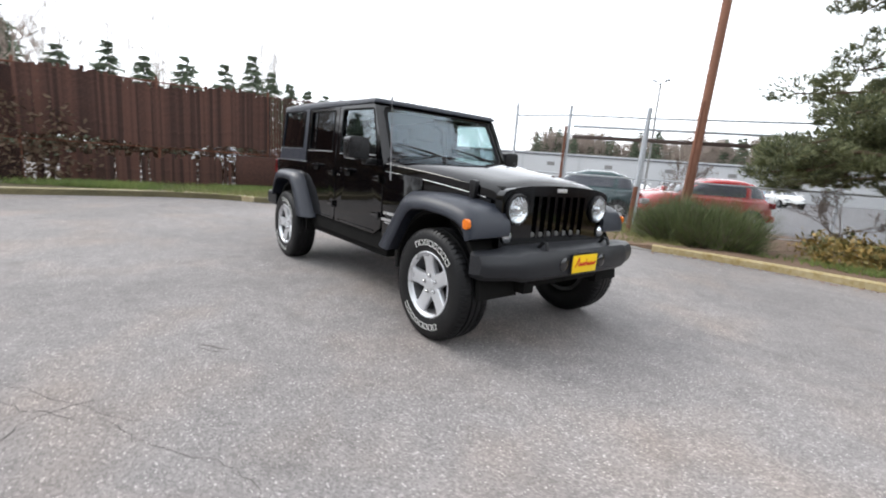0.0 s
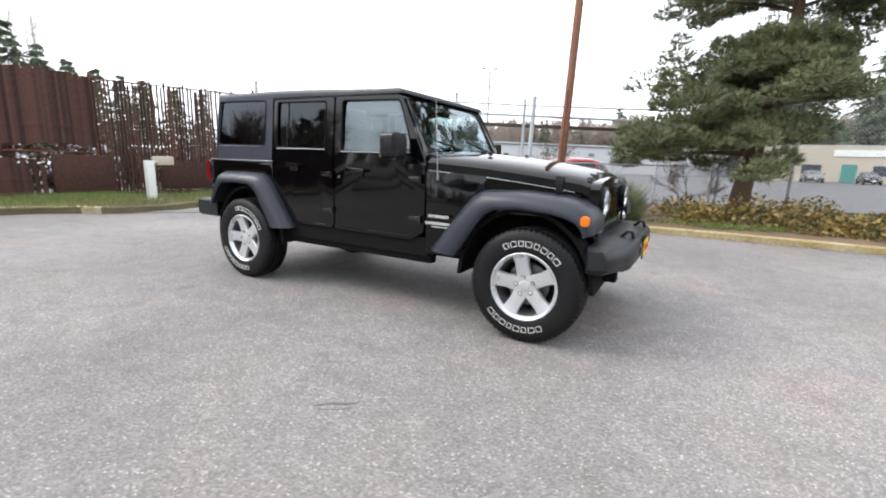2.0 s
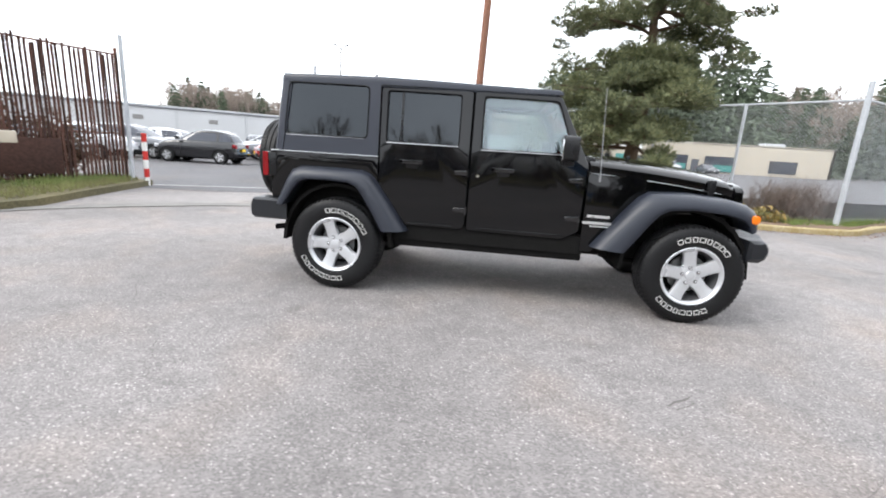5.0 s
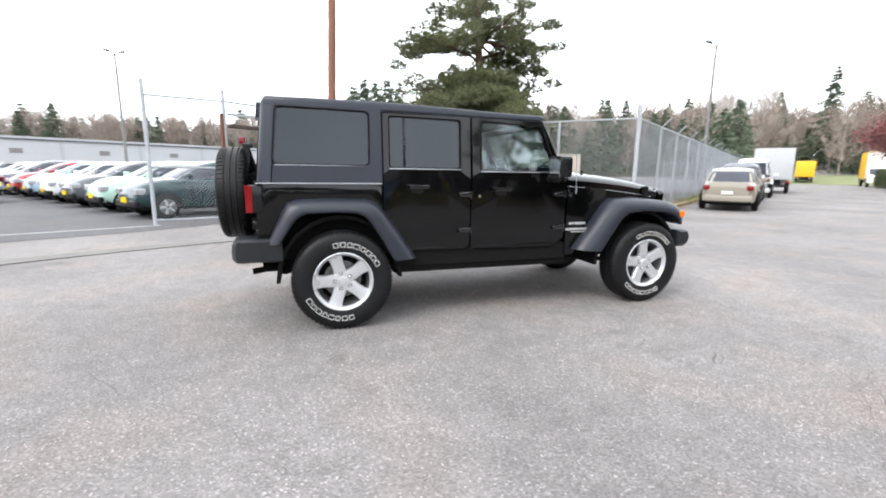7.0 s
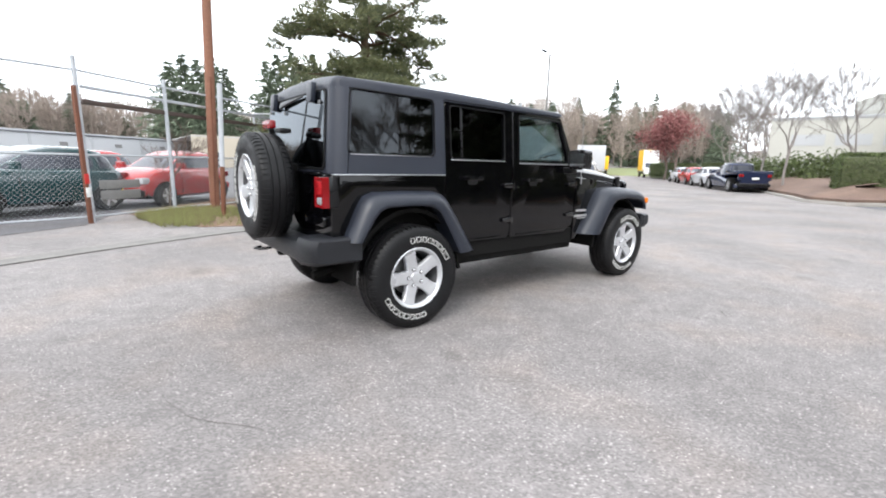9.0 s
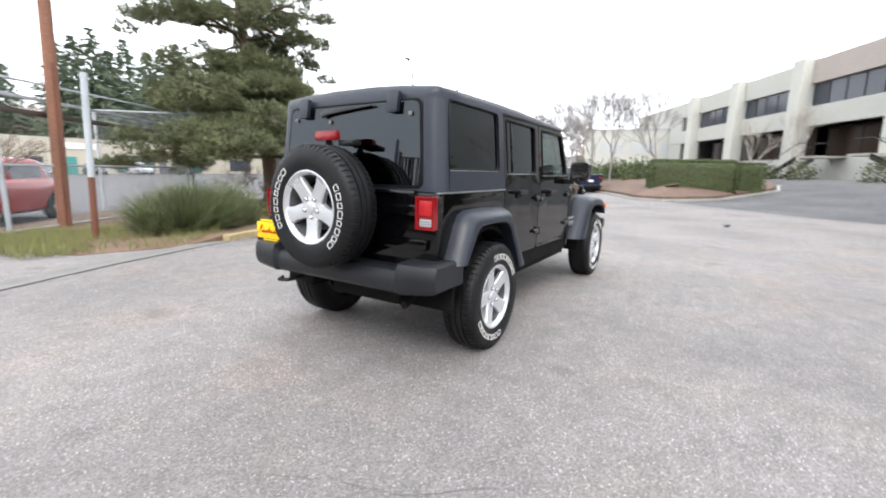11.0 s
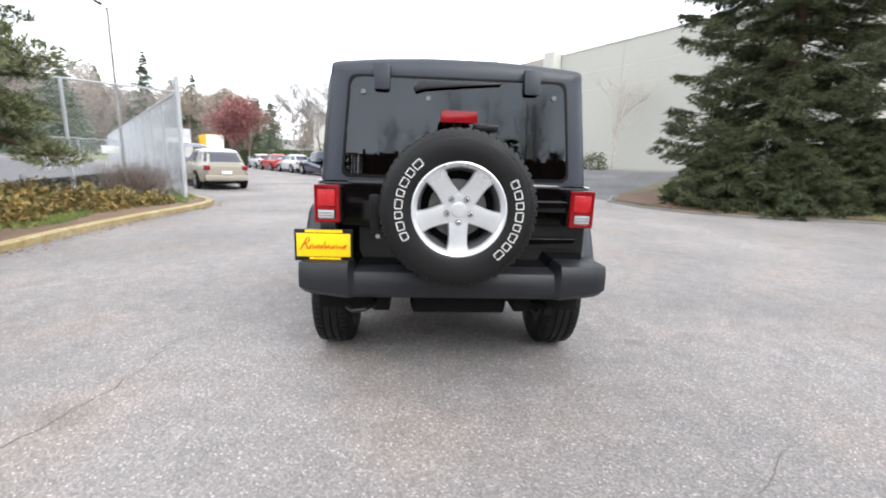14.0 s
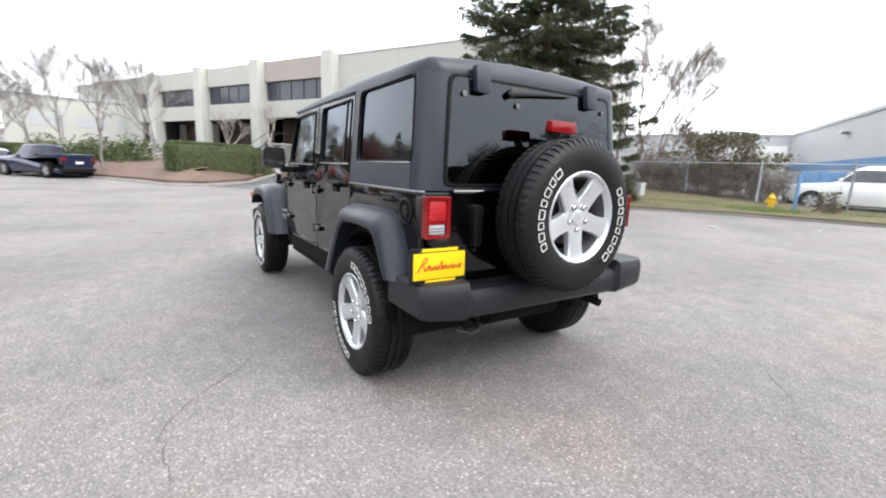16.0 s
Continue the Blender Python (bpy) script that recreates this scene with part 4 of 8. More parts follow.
def box_truck(m, cargo, label, Lb=4.6, H=2.9):
    t = thing("box_truck", label, "truck", m)
    part("cargo_box", box(-Lb / 2 - 1.0, -1.1, 0.95, Lb / 2 - 1.0, 1.1, H, 0.04), M[cargo], t)
    if cargo == "yellow_truck":
        part("cargo_front", box(Lb / 2 - 1.0, -1.06, 1.0, Lb / 2 - 0.9, 1.06, H - 0.06, 0.03), M["white_car"], t, "white front wall of the cargo box")
    part("rear_door", box(-Lb / 2 - 1.02, -1.0, 1.05, -Lb / 2 - 0.99, 1.0, H - 0.15, 0.01), M["metal_white"] if cargo != "yellow_truck" else M[cargo], t)
    part("cab", prism([(Lb / 2 - 0.95, 0.5), (Lb / 2 - 0.95, 2.1), (Lb / 2 - 0.3, 2.1), (Lb / 2 + 0.25, 1.35), (Lb / 2 + 0.7, 1.2), (Lb / 2 + 0.7, 0.5)], -0.98, 0.98, "y", 0.06, 3), M["white_car"], t)
    part("windscreen", prism([(Lb / 2 - 0.22, 2.0), (Lb / 2 - 0.2, 2.03), (Lb / 2 + 0.25, 1.42), (Lb / 2 + 0.22, 1.38)], -0.85, 0.85, "y"), M["window"], t)
    part("chassis", box(-Lb / 2 - 1.0, -0.5, 0.5, Lb / 2 + 0.4, 0.5, 0.93), M["under"], t)
    part("bumper", box(-Lb / 2 - 1.1, -1.0, 0.45, -Lb / 2 - 0.95, 1.0, 0.6, 0.02), M["black"], t)
    for s in (-1, 1):
        part("tail_lamp", box(-Lb / 2 - 1.04, min(s * 0.8, s * 1.0), 0.7, -Lb / 2 - 0.98, max(s * 0.8, s * 1.0), 0.85, 0.01), M["red_lens"], t)
        for xw in (-Lb / 2 + 0.1, Lb / 2 + 0.05):
            w_ = part("wheel", lathe([(0.2, s * 0.75), (0.4, s * 0.76), (0.4, s * 0.98), (0.24, s * 1.0)], 24, (xw, 0, 0.4), "y", None, True), M["rubber"], t)
            part("rim", lathe([(0.25, s * 0.97), (0.03, s * 0.94)], 20, (xw, 0, 0.4)), M["steel"], w_)
    return t


def lamp_post(x, y, h, heads, label):
    p = thing("lamp_post", label, "lamp post")
    g = ground_z(x, y)
    part("pole", tube([(x, y, g), (x, y, g + h)], [0.09, 0.06], 10), M["pole_grey"], p)
    for a in heads:
        dx, dy = math.cos(radians(a)), math.sin(radians(a))
        part("arm", tube([(x, y, g + h - 0.1), (x + dx * 0.35, y + dy * 0.35, g + h)], 0.03, 6), M["galv"], p)
        hd = box(0.25, -0.12, -0.05, 0.62, 0.12, 0.05, 0.03)
        ob = part("lamp_head", hd, M["grey_car"], p)
        ob.matrix_basis = pose(x, y, g + h + 0.02, 0, -18, a)
    return p


# ---- ground ----
STREET = 35.0


def build_ground():
    xs = sorted(set([-600, -300, -150, -80] + [k * 4 for k in range(-12, 60)] + [260, 320, 420, 600]))
    verts, faces = [], []
    for x in xs:
        for y in xs:
            verts.append((x, y, ground_z(x, y)))
    n = len(xs)
    for i in range(n - 1):
        for j in range(n - 1):
            faces.append((i * n + j, (i + 1) * n + j, (i + 1) * n + j + 1, i * n + j + 1))
    tagged(raw("ground", verts, faces, M["asphalt"]), "worn grey asphalt street with pale stone chips and cracks", "ground", kind="structure")


build_ground()


def crack(pts, w, label="thin dark crack wandering over the asphalt"):
    """A ragged dark crack lying on the asphalt."""
    V, F = [], []
    fine = []
    for (x0, y0), (x1, y1) in zip(pts, pts[1:]):
        n = max(2, int(math.hypot(x1 - x0, y1 - y0) / 0.05))
        for k in range(n):
            u = k / n
            fine.append((x0 + (x1 - x0) * u + rng.normal() * 0.012, y0 + (y1 - y0) * u + rng.normal() * 0.012))
    for i, (x, y) in enumerate(fine):
        x2, y2 = fine[min(i + 1, len(fine) - 1)]
        x1_, y1_ = fine[max(i - 1, 0)]
        d = math.hypot(x2 - x1_, y2 - y1_) or 1
        ww = w * rng.uniform(0.2, 1.0) / 2
        nx, ny = -(y2 - y1_) / d * ww, (x2 - x1_) / d * ww
        V += [(x + nx, y + ny, 0.002), (x - nx, y - ny, 0.002)]
        if i:
            o = len(V) - 4
            F.append((o, o + 1, o + 3, o + 2))
    return tagged(raw("crack", V, F, M["crack"]), label, "crack", kind="structure")


for pts, w in (([(-0.7, 1.2), (-1.1, 1.5), (-1.3, 1.7), (-1.6, 1.9), (-2.0, 1.88), (-2.3, 1.9), (-2.9, 2.05), (-3.5, 2.5)], 0.008), ([(0.9, 1.05), (1.9, 1.2), (2.8, 1.36), (3.8, 1.24), (5.2, 0.8), (7.5, 0.5)], 0.01),
               ([(1.75, -3.35), (1.6, -3.1), (1.4, -2.95), (1.35, -2.7)], 0.008), ([(1.5, -2.75), (1.8, -2.6), (2.2, -2.3), (2.7, -2.25)], 0.005), ([(1.5, -2.8), (1.3, -3.0), (0.9, -3.25), (0.6, -3.4), (0.2, -3.45)], 0.007),
               ([(3.4, -4.3), (2.7, -3.95), (2.2, -3.9), (1.8, -4.1), (1.5, -4.6)], 0.008), ([(-3.3, -0.7), (-3.15, -0.95), (-3.1, -1.2), (-2.8, -1.6)], 0.006), ([(0.9, -2.2), (1.0, -2.12), (1.1, -2.03)], 0.018), ([(0.93, -2.23), (1.02, -2.16), (1.08, -2.1)], 0.012),
               ([(0.4, -1.75), (0.6, -1.8), (0.8, -1.7)], 0.01), ([(-2.6, -1.73), (-2.18, -2.08), (-1.88, -2.53), (-1.8, -2.79)], 0.003), ([(1.66, -2.59), (1.03, -3.04), (0.59, -3.32)], 0.004),
               ([(4.13, -4.41), (3.4, -4.32), (3.26, -4.92), (4.02, -5.77)], 0.006), ([(2.26, 1.74), (3.1, 1.67), (3.65, 1.55), (5.0, 1.2)], 0.008)):
    crack(pts, w)
# the kerb line round the forecourt
crossing = [(-7.55, 0.35), (-6.9, 1.35), (-6.2, 2.1), (-5.4, 2.75), (-4.4, 3.35), (-3.2, 3.95), (-1.9, 4.5), (-0.8, 4.85), (0.15, 5.1)]
rows = []
P = [Vector((x, y, 0)) for x, y in crossing]
for i, p in enumerate(P):
    d = (P[min(i + 1, len(P) - 1)] - P[max(i - 1, 0)]).normalized()
    s = Vector((-d.y, d.x, 0))
    rows.append([tuple(p + s * w + Vector((0, 0, z))) for w, z in ((0, 0.003), (0.0, 0.014), (0.1, 0.006), (0.2, 0.01), (0.22, 0.02), (0.3, 0.02), (0.3, 0.003))])
tagged(part("gutter", loft(rows), M["gutter"], None), "worn concrete gutter strip across the gateway", "gutter", kind="structure")
for off in (-0.02, 0.32):
    crack([along(p, math.degrees(math.atan2(q[1] - p[1], q[0] - p[0])), 0, off) for p, q in zip(crossing, crossing[1:])], 0.035, "dark joint along the concrete gutter")
crack([(-9.2, 3.9), (-8.0, 4.2), (-6.7, 4.72), (-5.3, 5.48), (-4.3, 6.2), (-3.5, 6.85)], 0.06, "dark joint where the street meets the lot")
left_kerb = [(-9.6, -14), (-9.15, -8), (-8.95, -4.5), (-8.9, -2.5), (-8.8, -1.2), (-8.45, -0.4), (-8.0, 0.1), (-7.6, 0.4)]
kerb("kerb_1", left_kerb, 0.18, 0.13, M["pale_kerb"], "faded yellow concrete kerb beside the grass verge")
bed_kerb = [(0.15, 5.12), (0.6, 5.3), (1.2, 5.41), (2.2, 5.51), (3.2, 5.55), (4.2, 5.54), (5.2, 5.49), (6.1, 5.44), (6.9, 5.5), (7.5, 5.7), (8.0, 6.1), (8.5, 6.6)] + [along((8.5, 6.6), STREET, s) for s in (4, 10, 20, 40)]
kerb("kerb_2", bed_kerb, 0.14, 0.115, M["yellow_kerb"], "worn yellow-painted concrete kerb round the planting bed")
verge = [(-9.43, -14), (-8.97, -8), (-8.77, -4.5), (-8.72, -2.5), (-8.62, -1.2), (-8.3, -0.3), (-7.85, 0.22), (-7.4, 0.6), (-7.2, 1.4), (-7.6, 2.6), (-8.0, 4.0), (-8.3, 5.1), (-9.2, 5.4), (-10.3, 1.6), (-10.7, -4), (-11.4, -14)]
slab("verge", verge, 0.0, 0.12, M["turf"], "grassy verge along the slatted fence", "verge")
grass_patch("verge_grass", [(-8.8, -8), (-8.65, -1.2), (-8.0, 0.3), (-7.7, 1.6), (-8.6, 4.9), (-9.3, 4.9), (-10.2, 1.6), (-10.5, -8)], 7000, 0.17, "grass", "short green grass on the verge by the fence", 0.12)
bed = [(0.3, 5.28), (1.2, 5.55), (2.2, 5.65), (3.2, 5.69), (4.2, 5.68), (5.2, 5.63), (6.1, 5.58), (6.9, 5.66), (7.4, 5.85), (7.9, 6.25), (8.4, 6.75)] + [along((8.4, 6.75), STREET, s) for s in (4, 10, 20, 40)] + [along((7.15, 6.15), STREET, s, 0.3) for s in (41, 20, 8, 1)] + [(3.0, 10.6), (0.4, 11.2), (-2.9, 9.0), (-2.6, 7.0), (-1.9, 5.6), (-0.6, 5.2)]
grass_patch("verge_weeds", [(-8.6, -1.3), (-7.6, 0.5), (-7.35, 1.2), (-7.7, 2.4), (-8.3, 4.9), (-9.0, 4.9), (-9.9, 1.5), (-9.9, -1.3)], 2600, 0.13, "dry_grass", "sparse dry weeds along the verge edge", 0.12)
slab("planting_bed", bed, 0.0, 0.12, M["soil"], "dark soil planting bed behind the yellow kerb", "planting bed", flush=[len(bed) - k for k in (1, 2, 3, 4)])
grass_patch("bed_grass", [(0.3, 5.35), (2.2, 5.8), (4.5, 5.85), (6.9, 5.75), (7.2, 6.1), (4, 6.6), (0, 6.3)], 1700, 0.12, "grass", "thin grass along the yellow kerb", 0.12)
grass_patch("bed_weeds", [(-2.5, 5.7), (-0.6, 5.25), (0.4, 5.6), (0.2, 7.6), (-1.6, 8.4), (-2.8, 7.6)], 3200, 0.2, "dry_grass", "dry yellowish grass and weeds round the poles", 0.02)
grass_patch("fence_foot_grass", [along((7.5, 6.2), STREET, 0.0), along((7.9, 6.2), STREET, 14, -0.3), along((7.2, 6.2), STREET, 14, 0.6), (7.1, 6.5)], 1500, 0.16, "grass", "grass at the foot of the wire fence", 0.12)
grass_patch("corner_grass", [(6.2, 5.75), (7.4, 6.0), (8.4, 6.85), (9.6, 7.9), (8.6, 7.5), (7.2, 6.9), (6.2, 6.4)], 2600, 0.12, "grass", "green grass in the kerb corner", 0.1)
C = []
for (x0, y0), (x1, y1) in zip(bed_kerb[:14], bed_kerb[1:14]):
    n = int(90 * math.hypot(x1 - x0, y1 - y0))
    u, off = rng.uniform(0, 1, n), np.abs(rng.normal(size=n)) * 0.16 + 0.01
    L_ = math.hypot(x1 - x0, y1 - y0)
    C.append(np.stack([x0 + (x1 - x0) * u + (y1 - y0) / L_ * off, y0 + (y1 - y0) * u - (x1 - x0) / L_ * off, np.full(n, 0.008)], 1))
V, F = leaves(np.concatenate(C), 0.02, up=3.0)
tagged(raw_np("leaf_litter", V, F, M["dead_leaf"]), "dry brown leaves blown along the yellow kerb", "leaf litter", kind="stuff")
# mulched bank with the clipped hedge
bank = [(20.6, 1.6), (19.6, 0.2), (21.5, -1.9), (26.5, -4.6), (30.0, -4.9), (38, 1.5), (46, 10), (48, 18.4), (39.6, 13.1), (33, 8.8), (26.3, 4.3), (22.6, 2.4)]
slab("mulch_bank", bank, 0.0, 0.13, M["mulch"], "bank of red-brown mulch by the drive", "planting bed", mound=((0.6, 0.1), (0.7, 0.2), (0.8, 0.2), (0.8, 0.1)))
kerb("kerb_3", [(48, 18.6), (39.5, 13.3), (32.9, 9.0), (26.2, 4.5), (22.5, 2.6), (20.5, 1.75), (19.45, 0.2), (21.4, -2.05), (26.4, -4.75), (30.0, -5.05)][::-1], 0.16, 0.13, M["concrete"], "pale concrete kerb round the mulch bank")
# spruce bed and the right-hand verge
bed_r = [(11.0, -6.95), (9.3, -7.3), (8.0, -8.05), (7.2, -9.3), (6.7, -10.9), (5.8, -12.4), (4.6, -13.5), (3.2, -14.6), (0.5, -16), (-6, -18.3), (-20, -22.5), (-20, -27), (2, -21.5), (9, -19.5), (16, -15.5), (18, -13.2), (13.0, -8.0)]
slab("verge_bed", bed_r[::-1], 0.0, 0.11, M["turf"], "patchy turf bed under the spruce", "planting bed")
kerb("kerb_4", [(13.0, -7.85), (11.0, -6.8), (9.25, -7.16), (7.9, -7.94), (7.07, -9.25), (6.56, -10.85), (5.66, -12.3), (4.5, -13.38), (3.05, -14.45), (0.4, -15.85), (-6, -18.15), (-20, -22.3)][::-1], 0.13, 0.07, M["gutter"], "low dirty concrete kerb along the verge")
grass_patch("verge_grass", [(6.2, -12), (3.4, -14.8), (0.5, -16.2), (-6, -18.5), (-6, -20), (1, -18.2), (6.5, -15)], 6500, 0.16, "grass", "rough grass along the far kerb", 0.1)
grass_patch("verge_weeds", [(7.2, -9.5), (6.3, -11.5), (5.0, -13.2), (6, -15), (9, -14.5)], 900, 0.12, "dry_grass", "dry weeds on the verge", 0.1)
mulch = [(11.0, -6.98), (9.32, -7.33), (8.03, -8.08), (7.23, -9.32), (6.74, -10.9), (6.2, -11.9), (6.8, -13.6), (10, -15.6), (15.5, -14.2), (12.9, -8.1)]
slab("mulch_bed", mulch[::-1], 0.05, 0.122, M["litter"], "red-brown needle litter under the spruce", "planting bed")
C = np.stack([rng.uniform(6.0, 12.0, 2600), rng.uniform(-14.5, -6.0, 2600), np.full(2600, 0.128)], 1)
C = C[(C[:, 0] + 0.55 * C[:, 1] > 1.5) & (C[:, 1] < -7.4) & (C[:, 0] > 6.85)]
tagged(raw_np("bark_litter", *leaves(C, 0.035, up=2.5), M["dead_leaf"]), "dead leaves and bark bits on the mulch", "leaf litter", kind="stuff")
# darker drive up to the offices
V, F = [], []
A0, A1, B0, B1 = (10.8, -6.5), (19.4, 0.0), (14.5, -19.5), (52, 3)
nx, ny = 14, 14
for i in range(nx + 1):
    for j in range(ny + 1):
        u, v = i / nx, j / ny
        x = (A0[0] * (1 - u) + A1[0] * u) * (1 - v) + (B0[0] * (1 - u) + B1[0] * u) * v
        y = (A0[1] * (1 - u) + A1[1] * u) * (1 - v) + (B0[1] * (1 - u) + B1[1] * u) * v
        V.append((x, y, ground_z(x, y) + 0.03 * min(1, v * 8)+0.003))
        if i and j:
            o = len(V) - 1
            F.append((o, o - 1, o - ny - 2, o - ny - 1))
tagged(raw("driveway", V, F, M["drive"]), "darker asphalt drive rising to the offices", "driveway", kind="structure")
# lot behind the wire fence
lot = [along((7.3, 6.9), STREET, 2, 0.6), along((7.3, 6.9), STREET, 42, 0.6), (60, 75), (-2, 90), (-30, 40), (-13, 8.0), (-9.3, 5.6), (-8.1, 4.6), (-6.7, 4.75), (-5.3, 5.5), (-3.55, 6.9), (-2.9, 9.4), (0.4, 11.5), (3.0, 10.9)]
slab("lot", lot, 0.0, 0.006, M["lot"], "smooth grey parking lot behind the fences", "parking lot")

tagged(raw("lot_stripe", [(*along((-9.0, 4.75), 24, 0), 0.012), (*along((-9.0, 4.75), 24, 4.6), 0.012), (*along((-9.0, 4.75), 24, 4.6, 0.13), 0.012), (*along((-9.0, 4.75), 24, 0, 0.13), 0.012)], [(0, 1, 2, 3)], M["faded_line"]), "faded white painted line on the lot asphalt", "line", kind="structure")

# ---- left slatted fence, post box and gateway ----
fence = thing("slatted_fence", "tall rusty wire fence woven with dark brown slats, some broken away", "fence")
line = [(-11.4, -14.0), (-10.55, -4.0), (-10.05, 1.5), (-8.62, 4.8)]
segs = list(zip(line, line[1:]))
slat_tall = [prism([(-0.026, 0), (0.026, 0), (0.026, h), (0.0, h + 0.02), (-0.026, h)], -0.006, 0.006, "y") for h in (2.68, 2.74, 2.6)]
slat_tall_me = []
for bm in slat_tall + [prism([(-0.03, 0), (0.03, 0), (0.03, h), (-0.03, h)], -0.006, 0.006, "y") for h in (1.62, 1.55, 0.85, 0.74)]:
    me = bpy.data.meshes.new("slat")
    bm.to_mesh(me)
    bm.free()
    me.materials.append(M["slat"])
    slat_tall_me.append(me)
count = 0
for si, (a, b) in enumerate(segs):
    L = math.hypot(b[0] - a[0], b[1] - a[1])
    ang = math.degrees(math.atan2(b[1] - a[1], b[0] - a[0]))
    s = 0.04
    pitch = (0.06, 0.062, 0.073)[si]
    row = []
    while s < L - 0.03:
        u = s / L
        x, y = a[0] + (b[0] - a[0]) * u, a[1] + (b[1] - a[1]) * u
        tilt = rng.normal() * 0.3
        picks = []
        if si == 2:
            picks = [(0, 0.14 + rng.uniform(0, 0.05))] if rng.uniform() > 0.015 else []
        else:
            gap = 1.05 + 0.08 * math.sin(s * 1.7)
            picks = [(3 + int(rng.integers(2)), gap + 0.2 + rng.uniform(-0.04, 0.04))]
            if rng.uniform() > (0.5 if (si == 1 and (4.2 < s < 5.6 or s < 0.7)) else 0.03):
                picks.append((5 + int(rng.integers(2)), 0.14 + rng.uniform(0, 0.04)))
        for k, z in picks:
            if si == 0:
                row.append((k, x, y, z))
                continue
            ob = new("slat", slat_tall_me[k])
            ob.parent = fence
            ob.matrix_basis = pose(x, y, z, 0, tilt, ang + rng.normal() * 2) @ Matrix.Diagonal((1.42 if si < 2 else 0.9, 1, rng.uniform(0.97, 1.02), 1))
            count += 1
        s += pitch * (rng.uniform(0.97, 1.03) if si == 2 else rng.uniform(0.9, 1.1))
    if row:
        bm = bmesh.new()
        for k, x, y, z in row:
            h = 1.58 if k < 5 else 0.8
            c_, s_ = math.cos(radians(ang)) * 0.042, math.sin(radians(ang)) * 0.042
            prism([(x - c_, y - s_), (x + c_, y + s_), (x + c_ - s_ * 0.25, y + s_ + c_ * 0.25), (x - c_ - s_ * 0.25, y - s_ + c_ * 0.25)], z, z + h, "z", 0, 2, bm)
        tagged(part("far_slatting", bm, M["slat"], fence), kind="stuff")
    n = max(1, round(L / 2.6))
    for k in range(n + 1):
        x, y = a[0] + (b[0] - a[0]) * k / n, a[1] + (b[1] - a[1]) * k / n
        if k < n or si == 2:
            part("post", tube([(x - 0.06, y, 0), (x - 0.06, y, 2.98)], 0.035, 8), M["rust"], fence)
    for z in (2.84, 1.16, 0.2):
        part("rail", tube([(a[0] - 0.05, a[1], z), (b[0] - 0.05, b[1], z)], 0.02, 6), M["rust"], fence)
    chain_link("wire_mesh", a, b, 0.15, 2.86, fence, M["rust"], 0.09, 0.0018)
for (xa, ya), (xb, yb), z0, z1 in (((-9.55, 2.62), (-9.1, 3.66), 0.3, 1.0), ((-10.08, 0.6), (-10.0, 1.75), 0.25, 1.1)):
    pn = part("panel", box(0, -0.012, z0, math.hypot(xb - xa, yb - ya), 0.012, z1, 0.004), M["slat"], fence, "rust-brown board fixed over the slats")
    pn.matrix_basis = pose(xa + 0.09, ya - 0.03, 0, 0, 0, math.degrees(math.atan2(yb - ya, xb - xa)))
part("end_post", tube([(-8.58, 4.85, 0), (-8.58, 4.85, 3.25)], 0.045, 10), M["galv"], fence)
# dead brambles behind the fence
V, F = merge([leaf_mass((-11.2 + rng.normal() * 0.3, -11 + 1.25 * k, 0.9), (0.6, 1.2, rng.uniform(1.5, 2.0)), 1500, 0.08, 0.2) for k in range(10)] + [leaf_mass((-10.85 + 0.4 * k, 1.5 + 0.85 * k, 0.8), (0.4, 0.75, 2.0 - 0.42 * k), 2600, 0.055, 0.1) for k in range(4)])
tagged(raw_np("bramble_growth", V, F, M["bark"]), "dense dead brambles behind the slatted fence", "brambles", kind="stuff")
bollard = thing("gate_bollard", "red and white banded steel post at the gate opening", "post")
for k in range(6):
    part("band", tube([(-8.3, 4.95, 0.0 + 0.2 * k), (-8.3, 4.95, 0.2 * k + 0.2)], 0.055, 12), M["red_paint" if k % 2 else "white_paint"], bollard)
stand = thing("drop_box", "white painted steel box on a square post in the grass", "drop box")
part("post", prism([(-8.67, 1.78), (-8.51, 1.78), (-8.51, 1.94), (-8.67, 1.94)], 0.1, 1.02, "z", 0.01), M["white_paint"], stand)
part("arm", box(-8.65, 1.85, 0.96, -8.53, 2.08, 1.02, 0.01), M["white_paint"], stand)
part("head", box(-8.72, 2.0, 0.92, -8.46, 2.36, 1.12, 0.02), M["beige"], stand)
part("foot_plate", box(-8.78, 1.68, 0.1, -8.4, 2.05, 0.14, 0.005), M["concrete"], stand)

# ---- gate, wire fences, poles ----
gate = thing("gate_fence", "galvanised gate posts with rails and wire mesh beside the car lot", "fence")
gp = [(-4.93, 6.72), (-3.46, 7.15), (-1.96, 8.33), (2.9, 11.3)]
for (x, y), h in zip(gp, (3.1, 3.02, 2.95, 3.0)):
    part("post", tube([(x, y, 0), (x, y, h)], 0.04, 10), M["galv"], gate)
for a, b in zip(gp, gp[1:]):
    for z, r in ((2.78, 0.024), (1.28, 0.024), (0.12, 0.02)):
        part("rail", tube([(*a, z), (*b, z)], r, 6), M["galv"], gate)
    chain_link("wire_mesh", a, b, 0.12, 1.28, gate, M["galv"], 0.085, 0.002)
part("gate_beam", box(0, -0.04, 2.2, 7.4, 0.04, 2.29, 0.01), M["dark_steel"], gate).matrix_basis = pose(-3.4, 7.25, 0, 0, 0, 38)
part("gate_beam", box(0, -0.03, 2.48, 7.4, 0.03, 2.54, 0.01), M["galv"], gate).matrix_basis = pose(-3.4, 7.25, 0, 0, 0, 38)
